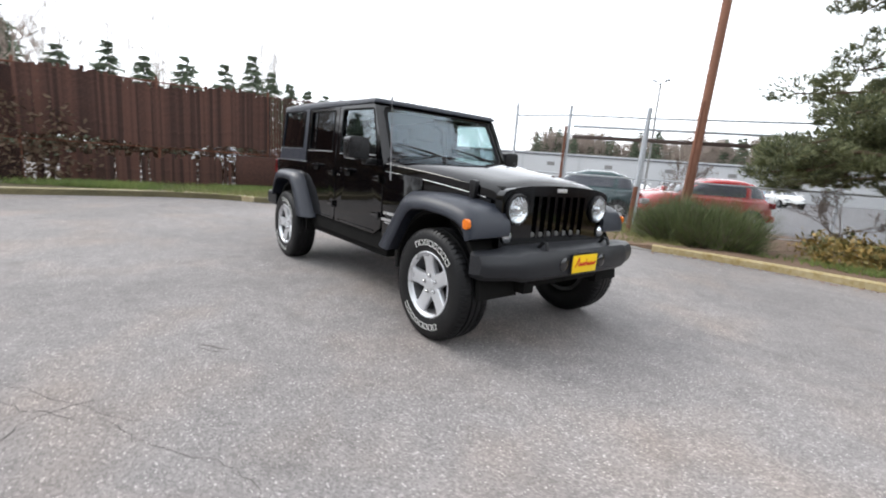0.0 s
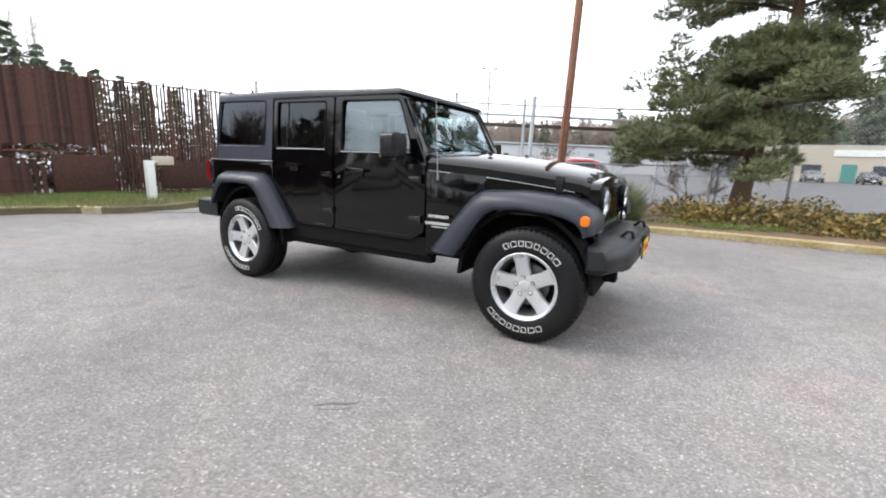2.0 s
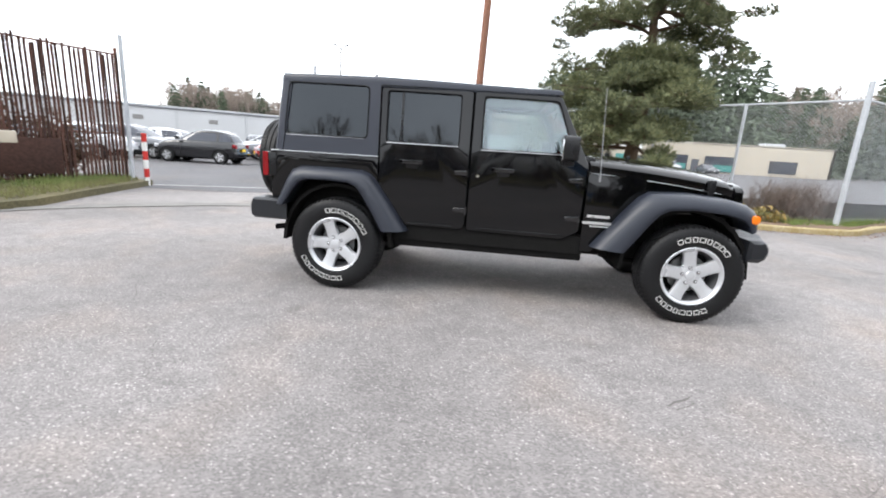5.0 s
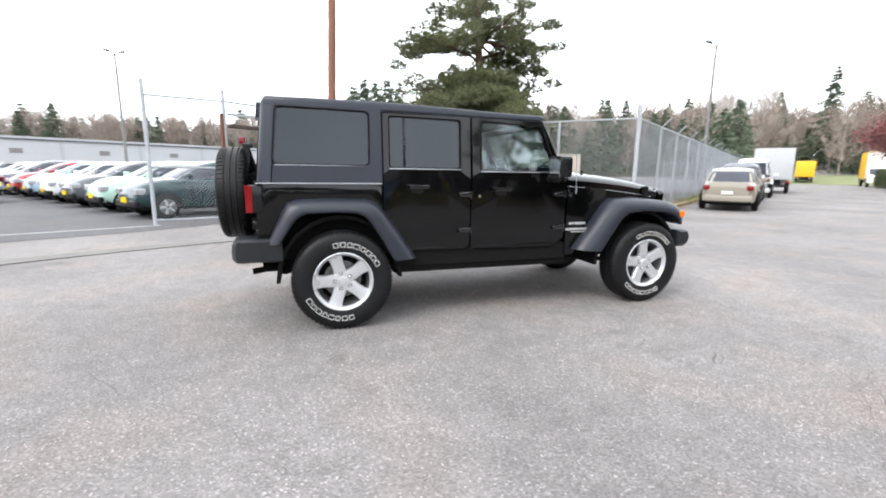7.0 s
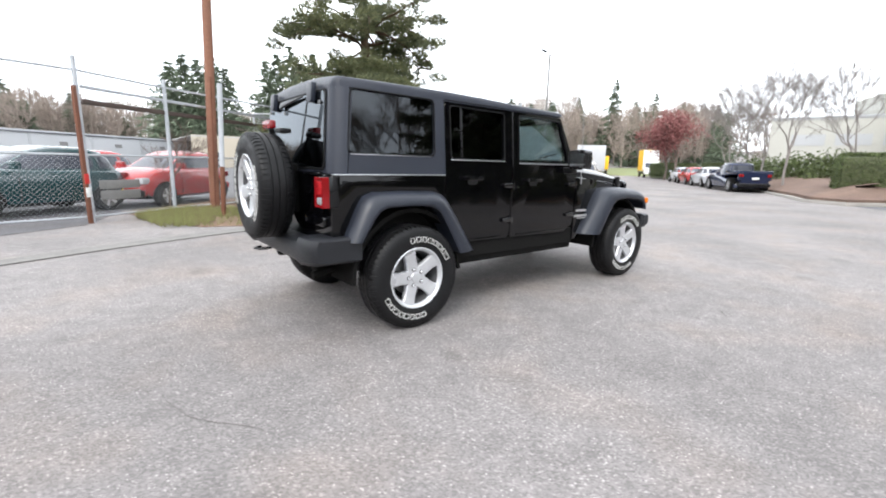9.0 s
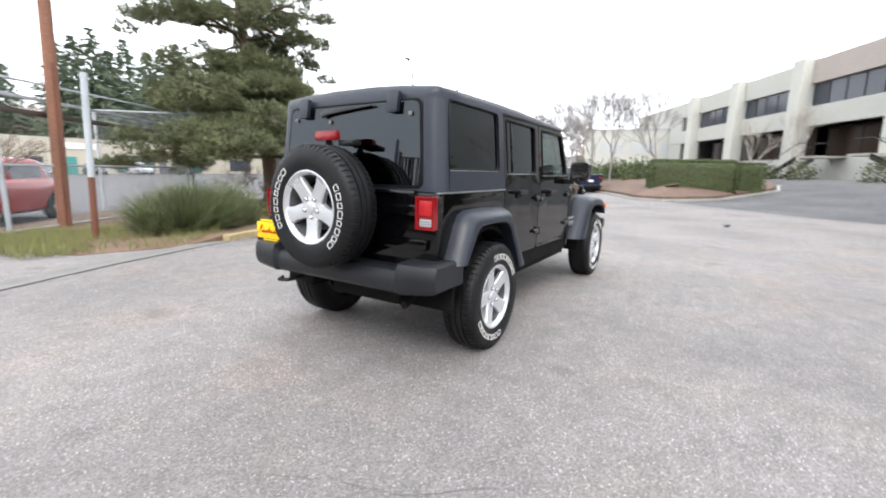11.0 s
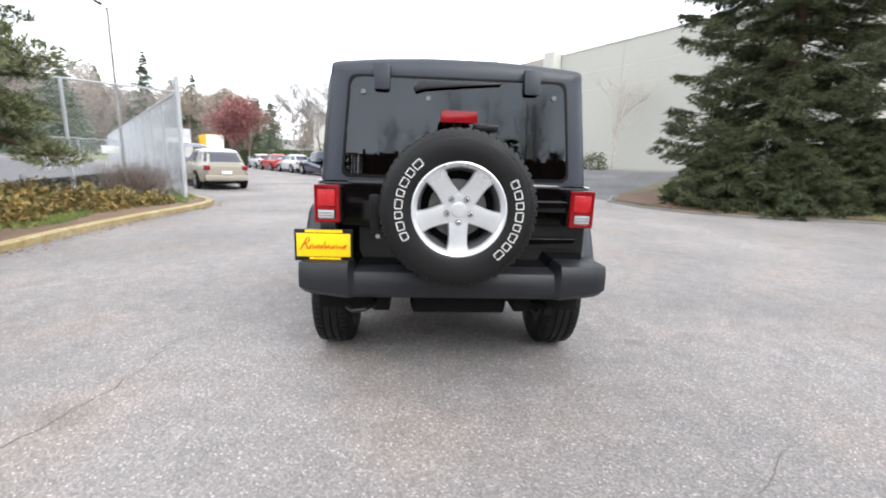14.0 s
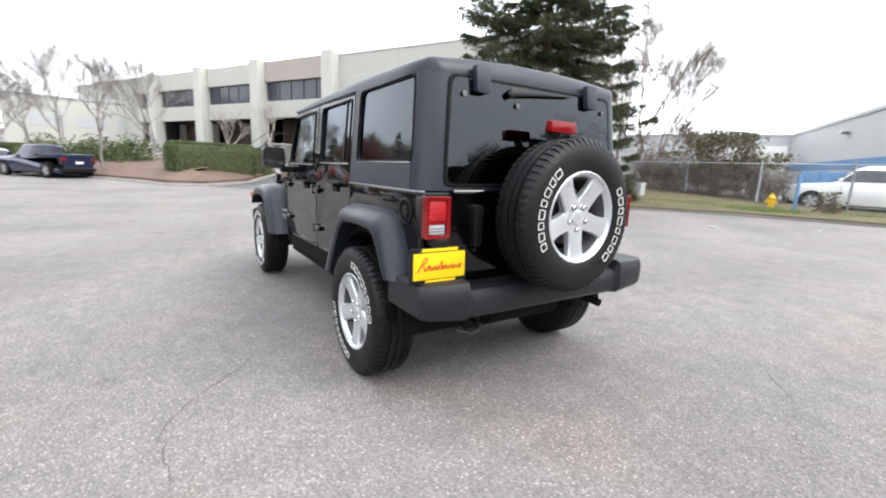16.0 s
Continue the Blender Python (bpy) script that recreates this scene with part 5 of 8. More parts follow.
part("reflector_post", box(-0.032, -0.03, 0.0, 0.032, 0.03, 2.5, 0.005), M["rust"], gate).matrix_basis = pose(-3.5, 7.07, 0, 0, 0, 40)
for k, z in enumerate((0.75, 0.5)):
    part("reflector", box(-0.04, -0.045, z, 0.04, -0.03, z + 0.18, 0.002), M["white_paint" if k else "red_paint"], gate).matrix_basis = pose(-3.5, 7.07, 0, 0, 0, 40)
for z0, z1 in ((0.42, 0.6), (0.63, 0.8)):
    part("sign_board", box(0, -0.01, z0, 0.85, 0.01, z1, 0.003), M["pole_grey"], gate, "weathered grey board").matrix_basis = pose(-3.3, 7.26, 0, 0, 0, 38)
pole = thing("utility_pole", "tall red-brown wooden utility pole", "utility pole")
part("shaft", tube([(-1.02, 8.88, 0), (-0.86, 8.88, 5), (-0.62, 8.88, 12.5)], [0.115, 0.105, 0.08], 14), M["wood_pole"], pole)
part("cable_guard", tube([(-1.02, 8.77, 0.05), (-0.92, 8.77, 3.2)], 0.02, 8), M["rust"], pole)
old_post = thing("fence_post", "galvanised steel post with a rusted foot", "post")
part("shaft", tube([(-1.21, 6.78, 1.1), (-1.15, 6.77, 2.78)], 0.05, 10), M["galv"], old_post)
part("rusted_foot", tube([(-1.25, 6.79, 0), (-1.21, 6.78, 1.1)], 0.05, 10), M["rust"], old_post)
wire = thing("wire_fence", "tall galvanised chain-link fence with barbed wire arms", "fence")
corner = (7.5, 6.4)
runs = [(corner, STREET + 0.5, 46, 3.0), (corner, 134.0, 9.2, 2.28)]
for start, deg, L, step in runs:
    n = int(L / step)
    for k in range(n + 1):
        x, y = along(start, deg, k * step)
        if deg > 90 and k == 0:
            continue
        r = 0.06 if k == 0 else 0.038
        part("post", tube([(x, y, 0), (x, y, 3.2 if k == 0 else 2.82)], r, 10), M["galv"], wire)
        if deg < 90 and k:
            tx, ty = along((x, y), deg, 0, -0.3)
            part("barb_arm", tube([(x, y, 2.8), (tx, ty, 3.12)], 0.018, 6), M["galv"], wire)
    e = along(start, deg, n * step)
    part("top_rail", tube([(*start, 2.82), (*e, 2.82)], 0.025, 6), M["galv"], wire)
    chain_link("wire_mesh", start, e, 0.12, 2.82, wire, M["galv"], 0.075, 0.0028)
    if deg < 90:
        for q in (0.12, 0.3):
            a_, b_ = along(start, deg, 0, -q), along(start, deg, n * step, -q)
            part("barbed_wire", tube([(*a_, 2.8 + q * 1.05), (*b_, 2.8 + q * 1.05)], 0.004, 4), M["galv"], wire)
inner = thing("lot_fence", "low galvanised wire fence farther inside the lot", "fence")
for k in range(5):
    x, y = 25.0 + 1.75 * k, 23.6 - 0.66 * k
    part("post", tube([(x, y, 0), (x, y, 2.1)], 0.04, 8), M["galv"], inner)
part("rail", tube([(25.0, 23.6, 2.05), (32.0, 20.96, 2.05)], 0.03, 6), M["galv"], inner)
chain_link("wire_mesh", (25.0, 23.6), (32.0, 20.96), 0.1, 2.05, inner, M["galv"], 0.12, 0.004)
part("sign_plate", box(0, -0.02, 1.1, 1.3, 0.02, 1.65, 0.005), M["white_paint"], inner, "plain white sign plate").matrix_basis = pose(28.0, 22.35, 0, 0, 0, -20.7)
lamp_post(-12.9, 29.9, 8.3, (20, 200), "tall grey lamp post with two heads over the lot")
lamp_post(21.2, 16.6, 8.6, (150,), "tall rusty lamp post behind the wire fence")
lamp_post(-16.0, -6.5, 8.5, (60, 240), "tall lamp post with two heads beyond the fence")

# ---- planting by the kerb ----
pine_tree((3.25, 8.1), (0.68, 1.9), 11.5, "large two-storeyed pine with a bushy low crown in the planting bed")
broom_bush((0.3, 6.35), 1.45, 0.62, 1.08, "dense green broom bush behind the kerb")
bush("low_laurel", "low leafy shrubs with yellow-green and reddish leaves", [((2.5, 6.6, 0.12), (0.6, 0.5, 0.5)), ((3.3, 6.9, 0.12), (0.75, 0.6, 0.62)), ((4.3, 6.8, 0.12), (0.8, 0.6, 0.6)), ((5.2, 6.55, 0.12), (0.7, 0.45, 0.42)), ((5.9, 6.3, 0.12), (0.55, 0.35, 0.28))], 1500, 0.05, "laurel")
bush("low_laurel", "low leafy shrubs under the pine", [((2.2, 8.0, 0.12), (0.8, 0.6, 0.5)), ((4.3, 7.7, 0.12), (0.8, 0.6, 0.6)), ((5.4, 7.3, 0.12), (0.5, 0.4, 0.4))], 1100, 0.05, "laurel")
V, F = blades(np.stack([7.0 + rng.normal(size=420) * 0.42, 7.3 + rng.normal(size=420) * 0.35, 0.1 + rng.uniform(0, 0.55, 420)], 1), np.tile([0, 0, 1.0], (420, 1)), 7, 0.62, 0.009, 0.5)
tagged(raw_np("dry_stalks", V, F, M["twig"]), "dry brown twiggy growth at the fence corner", "weeds", kind="stuff")
bare_tree((-1.9, 9.9), 2.6, "scrubby bare sapling by the gate", "twig", 0.6, 4, 0.1, 0.03)
bare_tree((2.2, 7.5), 1.9, "leafless shrub in the planting bed", "twig", 0.7, 4, 0.0, 0.02)

# ---- parked vehicles ----
def at_ground(x, y, deg):
    return pose(x, y, ground_z(x, y), 0, 0, deg)


parked_car("wagon", "gold", "champagne estate car parked by the wire fence", at_ground(14.1, 8.65, STREET + 1), name="estate_car")
parked_car("suv", "grey_car", "dark grey parked off-road estate by the fence", at_ground(18.3, 11.7, STREET), name="parked_suv")
parked_car("van", "white_car", "white parked van with a roof rack", at_ground(23.6, 15.2, STREET), name="parked_van")
box_truck(at_ground(31.2, 19.6, STREET), "metal_white", "white box truck parked along the fence", 5.2, 3.0)
box_truck(at_ground(70, 43.2, STREET), "yellow_truck", "yellow box truck parked far up the street", 5.2, 3.2)
box_truck(at_ground(60.4, 29.2, STREET + 180), "yellow_truck", "yellow box truck with a white cab facing down the street", 5.2, 3.9)
parked_car("pickup", "navy", "dark blue pickup truck parked by the mulch bank", at_ground(28.4, 7.1, 38), name="pickup_truck")
parked_car("sedan", "silver", "silver saloon parked in a kerbside row", at_ground(33.2, 10.5, 36), "cars along the kerb")
parked_car("sedan", "red_car", "red saloon parked in a kerbside row", at_ground(37.6, 13.5, 36), "cars along the kerb")
parked_car("hatch", "silver", "silver hatchback parked in a kerbside row", at_ground(42.0, 16.4, 36), "cars along the kerb")
row0 = (-5.6, 8.72)
lot_cars = [("hatch", "green_car", "dark green compact car with a yellow dealer plate"), ("hatch", "mint", "pale mint hatchback with a yellow dealer plate"), ("hatch", "grey_car", "dark grey hatchback with a yellow dealer plate"),
            ("hatch", "white_car", "white hatchback with a yellow dealer plate"), ("hatch", "sky_blue", "light blue hatchback with a yellow dealer plate"), ("hatch", "red_car", "red hatchback with a yellow dealer plate"),
            ("wagon", "grey_car", "grey estate car in the lot"), ("hatch", "silver", "silver hatchback in the lot"), ("hatch", "white_car", "white hatchback in the lot"), ("sedan", "black_car", "black saloon in the lot")]
for k, (shape, col, lab) in enumerate(lot_cars):
    x, y = along(row0, 127, 2.36 * k)
    x, y = along((x, y), 37, 1.3)
    parked_car(shape, col, lab, at_ground(x, y, 217 + rng.normal() * 1.5), "cars for sale in the lot", True)
parked_car("hatch", "black_car", "black hatchback parked across the lot lane", at_ground(-13.6, 14.4, 187), plate=True)
parked_car("hatch", "red_car", "red hatchback behind the gate fence", at_ground(-1.7, 11.3, 226), "cars for sale in the lot", True)
parked_car("hatch", "red_car", "second red hatchback farther behind the gate fence", at_ground(-3.9, 15.6, 216), "cars for sale in the lot", True)
for k in range(7):
    x, y = along((-17, 1.5), 92, 2.7 * k)
    parked_car(("sedan", "hatch", "wagon")[k % 3], ("silver", "grey_car", "white_car", "grey_car")[k % 4], ("silver saloon", "grey hatchback", "white estate", "dark grey saloon", "silver hatchback", "grey estate", "white saloon")[k] + " behind the slatted fence", at_ground(x, y, 5), "cars behind the fence")
for k in range(9):
    x, y = along((-24, 26), 40, 2.8 * k)
    parked_car(("hatch", "sedan", "hatch")[k % 3], ("white_car", "silver", "grey_car", "sky_blue")[k % 4], "pale car in a far row of the lot" if k % 4 != 2 else "dark car in a far row of the lot", at_ground(x, y, 310), "far row in the lot")
for k in range(5):
    x, y = along((30, 65.5), 180, 5.2 * k)
    parked_car(("sedan", "suv", "hatch")[k % 3], ("grey_car", "silver", "black_car")[k % 3], ("grey saloon", "silver off-road car", "black hatchback")[k % 3] + " by the beige workshop", at_ground(x, y, 270), "cars by the workshop")

# ---- buildings ----
def wall_box(name, p, deg, L, D, z0, z1, material, parent, label=""):
    """A wall or block from p along deg, L long and D deep to its left, as one mesh."""
    ob = part(name, box(0, 0, z0, L, D, z1, 0.01, 1), material, parent, label)
    ob.matrix_basis = pose(p[0], p[1], 0, 0, 0, deg)
    return ob


FA, FD = (36.14, -11.12), 27.8
office = thing("office_building", "two-storey pale concrete office building with columns and dark windows", "building")


def on_face(name, s0, s1, z0, z1, d0, d1, material, parent=office, off=0.02):
    """A block on the facade: s along it, d out of it towards the street."""
    ob = part(name, box(s0, min(d0, d1), z0, s1, max(d0, d1), z1, off, 1), material, parent)
    if parent.parent is None:
        ob.matrix_basis = pose(FA[0], FA[1], 0, 0, 0, FD)
    return ob


ROOF, BASE = 10.5, 0.6
w_ = on_face("plain_wall", -21.5, 0, BASE, ROOF, 0.0, -0.3, M["tilt"])
for z in (8.62, 7.28):
    on_face("joint", -21.5, -1.5, z, z + 0.06, 0.012, -0.02, M["tilt2"], w_, 0.0)
for s in (-7.9, -14.6, -21):
    on_face("joint", s, s + 0.05, BASE, ROOF - 0.05, 0.010, -0.02, M["band"], w_, 0.0)
on_face("coping", -21.5, -1.5, ROOF - 0.12, ROOF + 0.02, 0.05, -0.32, M["tilt2"])
on_face("roof", -21.5, 47, 9.9, 10.1, -0.3, -26, M["metal_roof"])
on_face("back_wall", -21.5, 47, BASE, 10.1, -25.7, -26, M["tilt"])
for s in (-21.8, 46.7):
    on_face("end_wall", s, s + 0.3, BASE, ROOF, 0.0, -26, M["tilt"])
cols = [-0.92, 8.54, 17.7, 26.9]
for s in cols:
    on_face("column", s - 0.66, s + 0.66, BASE, 10.75, 0.9, -0.3, M["tilt2"], office, 0.06)
for k, s in enumerate(cols):
    e = cols[k + 1] - 0.66 if k < 3 else 46.7
    b = s + 0.66
    lower = on_face("base_wall", b, e, BASE, 2.85, 0.0, -0.3, M["tilt"])
    on_face("spandrel", b, e, 5.4, 6.95, 0.1, -0.3, M["tilt"])
    on_face("parapet", b, e, 8.75, ROOF + 0.1, 0.1, -0.3, M["band" if k == 0 else "tilt"])
    if k < 3:
        n = 5
        for z0, z1, m_, nm in ((2.85, 5.4, "window_brown", "lower_window"), (6.95, 8.75, "window", "upper_window")):
            wd = 1.9 if z0 < 3 else 0.25
            win = on_face(nm, b, e, z0, z1, -wd, -wd - 0.05, M[m_], office, 0.0)
            for j in range(n + 1):
                xx = b + (e - b) * j / n
                on_face("mullion", xx - 0.035, xx + 0.035, z0, z1, -wd + 0.04, -wd - 0.02, M["dark_gap"], win, 0.0)
    else:
        on_face("end_panel", b + 3.2, e, 2.85, 8.75, 0.02, -0.3, M["tilt"])
        on_face("upper_window", b, b + 3.2, 6.95, 8.75, -0.25, -0.3, M["window"])
        on_face("lower_window", b, b + 3.2, 2.85, 5.4, -1.0, -1.05, M["window_brown"])
on_face("sill_slab", 0.0, 26.5, 2.74, 2.85, 0.0, -2.0, M["concrete"])
for s0, way in ((-1.6, -1), (5.0, 1)):
    stairs = thing("steel_stairs", "dark steel stairs up to a doorway of the offices", "stairs")
    zb, run = 1.15, 0.42
    for k in range(9):
        a_, b_ = s0 + way * run * k, s0 + way * run * (k + 1)
        on_face("tread", min(a_, b_), max(a_, b_), 2.85 - 0.19 * (k + 1), 2.9 - 0.19 * (k + 1), 2.3, 1.1, M["concrete"], stairs, 0.0)
    for d in (1.05, 2.35):
        on = part("handrail", tube([(s0 - way * 1.4, d, 3.85), (s0, d, 3.85), (s0 + way * 3.9, d, 2.1), (s0 + way * 3.9, d, zb - 0.1)], 0.03, 6), M["black"], stairs)
        on.matrix_basis = pose(FA[0], FA[1], 0, 0, 0, FD)
        on = part("stringer", prism([(s0, 2.5), (s0, 2.88), (s0 + way * 4.0, 1.1), (s0 + way * 3.6, 1.02)], d - 0.03, d + 0.03, "y"), M["black"], stairs)
        on.matrix_basis = pose(FA[0], FA[1], 0, 0, 0, FD)
    on_face("landing", min(s0, s0 - way * 1.8), max(s0, s0 - way * 1.8), 2.72, 2.88, 2.35, 0.0, M["concrete"], stairs, 0.0)
on_face("wall_sign", -3.6, -3.0, 4.6, 5.05, 0.04, 0.0, M["faded_sign"], office, 0.0)
for s, h in ((-8.6, 0.95), (-3.4, 1.3), (3.2, 1.1), (7.2, 0.9)):
    x, y = along(FA, FD, s, 3.0)
    bush("foundation_shrub", "dark rounded shrub at the foot of the office wall", [((x, y, ground_z(x, y) + 0.3), (1.4, 1.0, h))], 900, 0.09, "spruce", False)
for s, h in ((-9.6, 8.2), (4.6, 6.6), (10.6, 6.2)):
    x, y = along(FA, FD, s, 2.4)
    bare_tree((x, y), h, "pale-barked leafless birch against the office wall", "pale_bark", 0.38, 4, 0.0, 0.1, group="birches by the offices")

white_hall = thing("white_hall", "distant pale flat-roofed building behind the bare trees", "building")
wall_box("front_wall", (68.4, -2), 104, 18.5, -0.4, 0, 7.6, M["tilt"], white_hall)
wall_box("side_wall", (68.4, -2), 14, 20, 0.4, 0, 7.6, M["tilt"], white_hall)
wall_box("roof", (68.4, -2), 104, 18.5, -20, 7.4, 7.8, M["metal_roof"], white_hall)
for k in range(4):
    wall_box("wall_panel", along((68.4, -2), 104, 0.8 + 4.1 * k, 0.02), 104, 3.2, 0.03, 4.4, 5.7, M["metal_roof"], white_hall)
warehouse = thing("warehouse", "long low white metal warehouse behind the car lot", "building")
WA, WD = (-52, 33), 40.0
wall_box("front_wall", WA, WD, 95, 0.4, 0, 4.0, M["metal_white"], warehouse)
wall_box("roof", WA, WD, 95, 22, 4.0, 4.22, M["metal_roof"], warehouse)
wall_box("side_wall", WA, WD + 90, 22, -0.3, 0, 4.0, M["metal_white"], warehouse)
wall_box("gutter", along(WA, WD, 0, -0.15), WD, 95, 0.14, 3.86, 4.0, M["grey_car"], warehouse)
for k in range(12):
    wall_box("wall_vent", along(WA, WD, 6 + 7.6 * k, -0.05), WD, 1.0, 0.06, 2.5, 3.0, M["pole_grey"], warehouse)
    wall_box("wall_pilaster", along(WA, WD, 2.5 + 7.6 * k, -0.08), WD, 0.3, 0.1, 0, 3.84, M["metal_roof"], warehouse)
workshop = thing("workshop", "low beige stucco workshop with teal doors and wide windows", "building")
BA, BD = (50.0, 70.5), 180.0
wall_box("front_wall", BA, BD, 42, -0.4, 0, 4.7, M["beige"], workshop)
wall_box("side_wall", BA, BD - 90, 20, 0.4, 0, 4.7, M["beige"], workshop)
wall_box("roof", BA, BD, 42, -20, 4.45, 4.6, M["metal_roof"], workshop)
for s0, s1, z0, z1, m_, nm in ((14, 18.5, 0.3, 2.7, "window", "window"), (14.2, 18.3, 0.45, 1.4, "teal", "window_board"), (19.3, 20.4, 0, 2.1, "grey_car", "door"), (21, 26, 0.3, 2.7, "window", "window"), (21.2, 25.8, 0.45, 1.4, "teal", "window_board"), (30.5, 32, 0, 2.3, "teal", "door"), (27.5, 29, 1, 2.2, "window", "window"), (34, 36, 1, 2.2, "window", "window"), (38.5, 40, 1, 2.2, "window", "window"), (5, 9, 0.6, 2.5, "window", "window")):
    p = along(BA, BD, s0, 0.03 if nm != "window_board" else 0.06)
    wall_box(nm, p, BD, s1 - s0, 0.05, z0, z1, M[m_], workshop)
wall_box("sign_board", along(BA, BD, 28, 0.05), BD, 5, 0.06, 3.3, 4.1, M["white_paint"], workshop)
wall_box("roof_unit", along(BA, BD, 5, -4), BD, 3, -2, 4.6, 5.3, M["metal_white"], workshop)
right_hall = thing("gabled_hall", "white metal hall with a blue stripe behind the far fence", "building")
RA, RD = (12.3, -43.4), 120.8
wall_box("front_wall", RA, RD, 21, 0.3, 0, 5.0, M["metal_white"], right_hall)
wall_box("blue_band", RA, RD, 21, -0.05, 2.0, 2.55, M["blue_steel"], right_hall)
wall_box("eave_trim", RA, RD, 21, -0.08, 4.86, 5.06, M["metal_roof"], right_hall)
wall_box("end_wall", RA, 30.8, 14, -0.3, 0, 5.0, M["metal_white"], right_hall)
wall_box("eave_trim", RA, 30.8, 14, 0.08, 4.9, 5.06, M["metal_roof"], right_hall)
wall_box("lamp_bracket", along(RA, RD, 13.2), RD, 0.35, -0.4, 4.0, 4.15, M["grey_car"], right_hall)
rf = part("roof", prism([(0.0, 5.0), (0.0, 5.06), (11.0, 6.4), (22.0, 5.06), (22.0, 5.0)], -0.1, 21.1, "x", 0), M["metal_roof"], right_hall)
rf.matrix_basis = pose(RA[0], RA[1], 0, 0, 0, RD)

# ---- the far verge: spruce, shrubs, fence and clutter ----
spruce_tree((10.4, -12.3), 17.5, 3.8, "tall dark spruce with uneven drooping boughs", 2.2, whorls=28, shape=1.65)
for x, y, h, r in ((8.9, -9.4, 2.3, 1.6), (7.9, -10.9, 2.0, 1.5), (7.9, -12.6, 2.3, 1.7), (9.6, -14.5, 3.0, 2.0)):
    spruce_tree((x, y), h, r, "spreading evergreen shrub with feathery sprays under the spruce", 0.08, "evergreen_shrub", 12, "shrub", 1.5)
bare_tree((11.2, -20.4), 11.0, "tall leafless tree with fine brown twigs behind the spruce", "far_twig", 0.27, 5, 0.0, 0.085, fine=6, fine_width=0.0062)
bare_tree((13.8, -22.4), 10.6, "tall leafless tree with many upswept brown branches", "far_twig", 0.27, 5, 0.0, 0.09, fine=6, fine_width=0.0062)
bare_tree((10.0, -20.8), 8.2, "leafless brown tree behind the far fence", "far_twig", 0.28, 5, 0.0, 0.06, fine=6, fine_width=0.0062)
bare_tree((8.4, -19.6), 4.6, "leafless brown thicket behind the far fence", "twig", 0.6, 5, 0.1, 0.045, fine=6, fine_width=0.0062)


def scrub(x, y, h, w, leafy):
    """A tangle of brown stems with a little olive leaf."""
    b = thing("scrub", "brown twiggy scrub with olive leaves along the far fence", "shrub", group="scrub along the fence")
    n = int(110 * w)
    C = np.stack([x + rng.normal(size=n) * w * 0.5, y + rng.normal(size=n) * 0.35, np.full(n, 0.1) + rng.uniform(0, 0.45, n) * h], 1)
    tagged(raw_np("stem_tangle", *blades(C, np.tile([0, 0, 1.0], (n, 1)), 9, h * 0.5, 0.014, 0.4), M["twig"], b), kind="stuff")
    m = int(2600 * w * leafy)
    q = np.stack([x + rng.normal(size=m) * w * 0.5, y + rng.normal(size=m) * 0.4, h * (0.25 + 0.75 * rng.uniform(0, 1, m) ** 0.7)], 1)
    q = q[np.sin(q[:, 0] * 4) + np.sin(q[:, 2] * 5 + q[:, 0]) + rng.normal(size=m) * 0.6 > -0.3]
    raw_np("foliage", *leaves(q, 0.075), M["scrub_leaf"], b)


for x, y, h, w, k in ((8.0, -18.6, 2.4, 0.8, 0.5), (7.0, -18.9, 3.2, 0.75, 1.1), (6.2, -19.2, 3.4, 0.75, 1.3), (5.4, -19.2, 3.2, 0.7, 1.4), (4.6, -19.4, 2.6, 0.5, 0.9), (9.2, -18.6, 3.4, 0.9, 0.2), (1.7, -18.0, 0.9, 0.3, 0.35), (3.9, -19.3, 2.3, 0.35, 0.5)):
    scrub(x, y, h, w, k)
ff = thing("far_fence", "chain-link fence along the far verge", "fence")
fl = [(12.5, -17.5), (7.0, -18.2), (1.5, -19.0), (-5.5, -20.8)]
for a, b in zip(fl, fl[1:]):
    n = 2
    for k in range(n + 1):
        x, y = a[0] + (b[0] - a[0]) * k / n, a[1] + (b[1] - a[1]) * k / n
        part("post", tube([(x, y, 0), (x, y, 2.0)], 0.04, 8), M["galv"], ff)
    part("rail", tube([(*a, 1.9), (*b, 1.9)], 0.022, 6), M["galv"], ff)
    chain_link("wire_mesh", a, b, 0.1, 1.9, ff, M["galv"], 0.085, 0.002)
cab = thing("utility_cabinet", "small pale green utility cabinet on the verge", "utility box")
part("body", box(7.27, -15.6, 0.1, 7.53, -15.3, 0.88, 0.03), M["metal_white"], cab)
part("lid", box(7.24, -15.63, 0.88, 7.56, -15.27, 0.94, 0.02), M["metal_white"], cab)
hyd = thing("fire_hydrant", "yellow fire hydrant in the grass", "hydrant")
hx, hy = 3.35, -17.6
part("barrel", lathe([(0.14, 0.1), (0.14, 0.14), (0.1, 0.15), (0.1, 0.55), (0.13, 0.56), (0.13, 0.6), (0.1, 0.66), (0.04, 0.72), (0.03, 0.78)], 16, (hx, hy, 0), "z"), M["hydrant"], hyd)
for a in (30, 150, 270):
    dx, dy = math.cos(radians(a)), math.sin(radians(a))
    part("outlet", tube([(hx, hy, 0.45), (hx + 0.19 * dx, hy + 0.19 * dy, 0.45)], 0.06, 10), M["hydrant"], hyd)
mark = thing("marker_post", "blue painted steel post beside the hydrant", "post")
part("shaft", tube([(2.5, -17.3, 0), (2.5, -17.3, 1.45)], 0.06, 12), M["blue_steel"], mark)
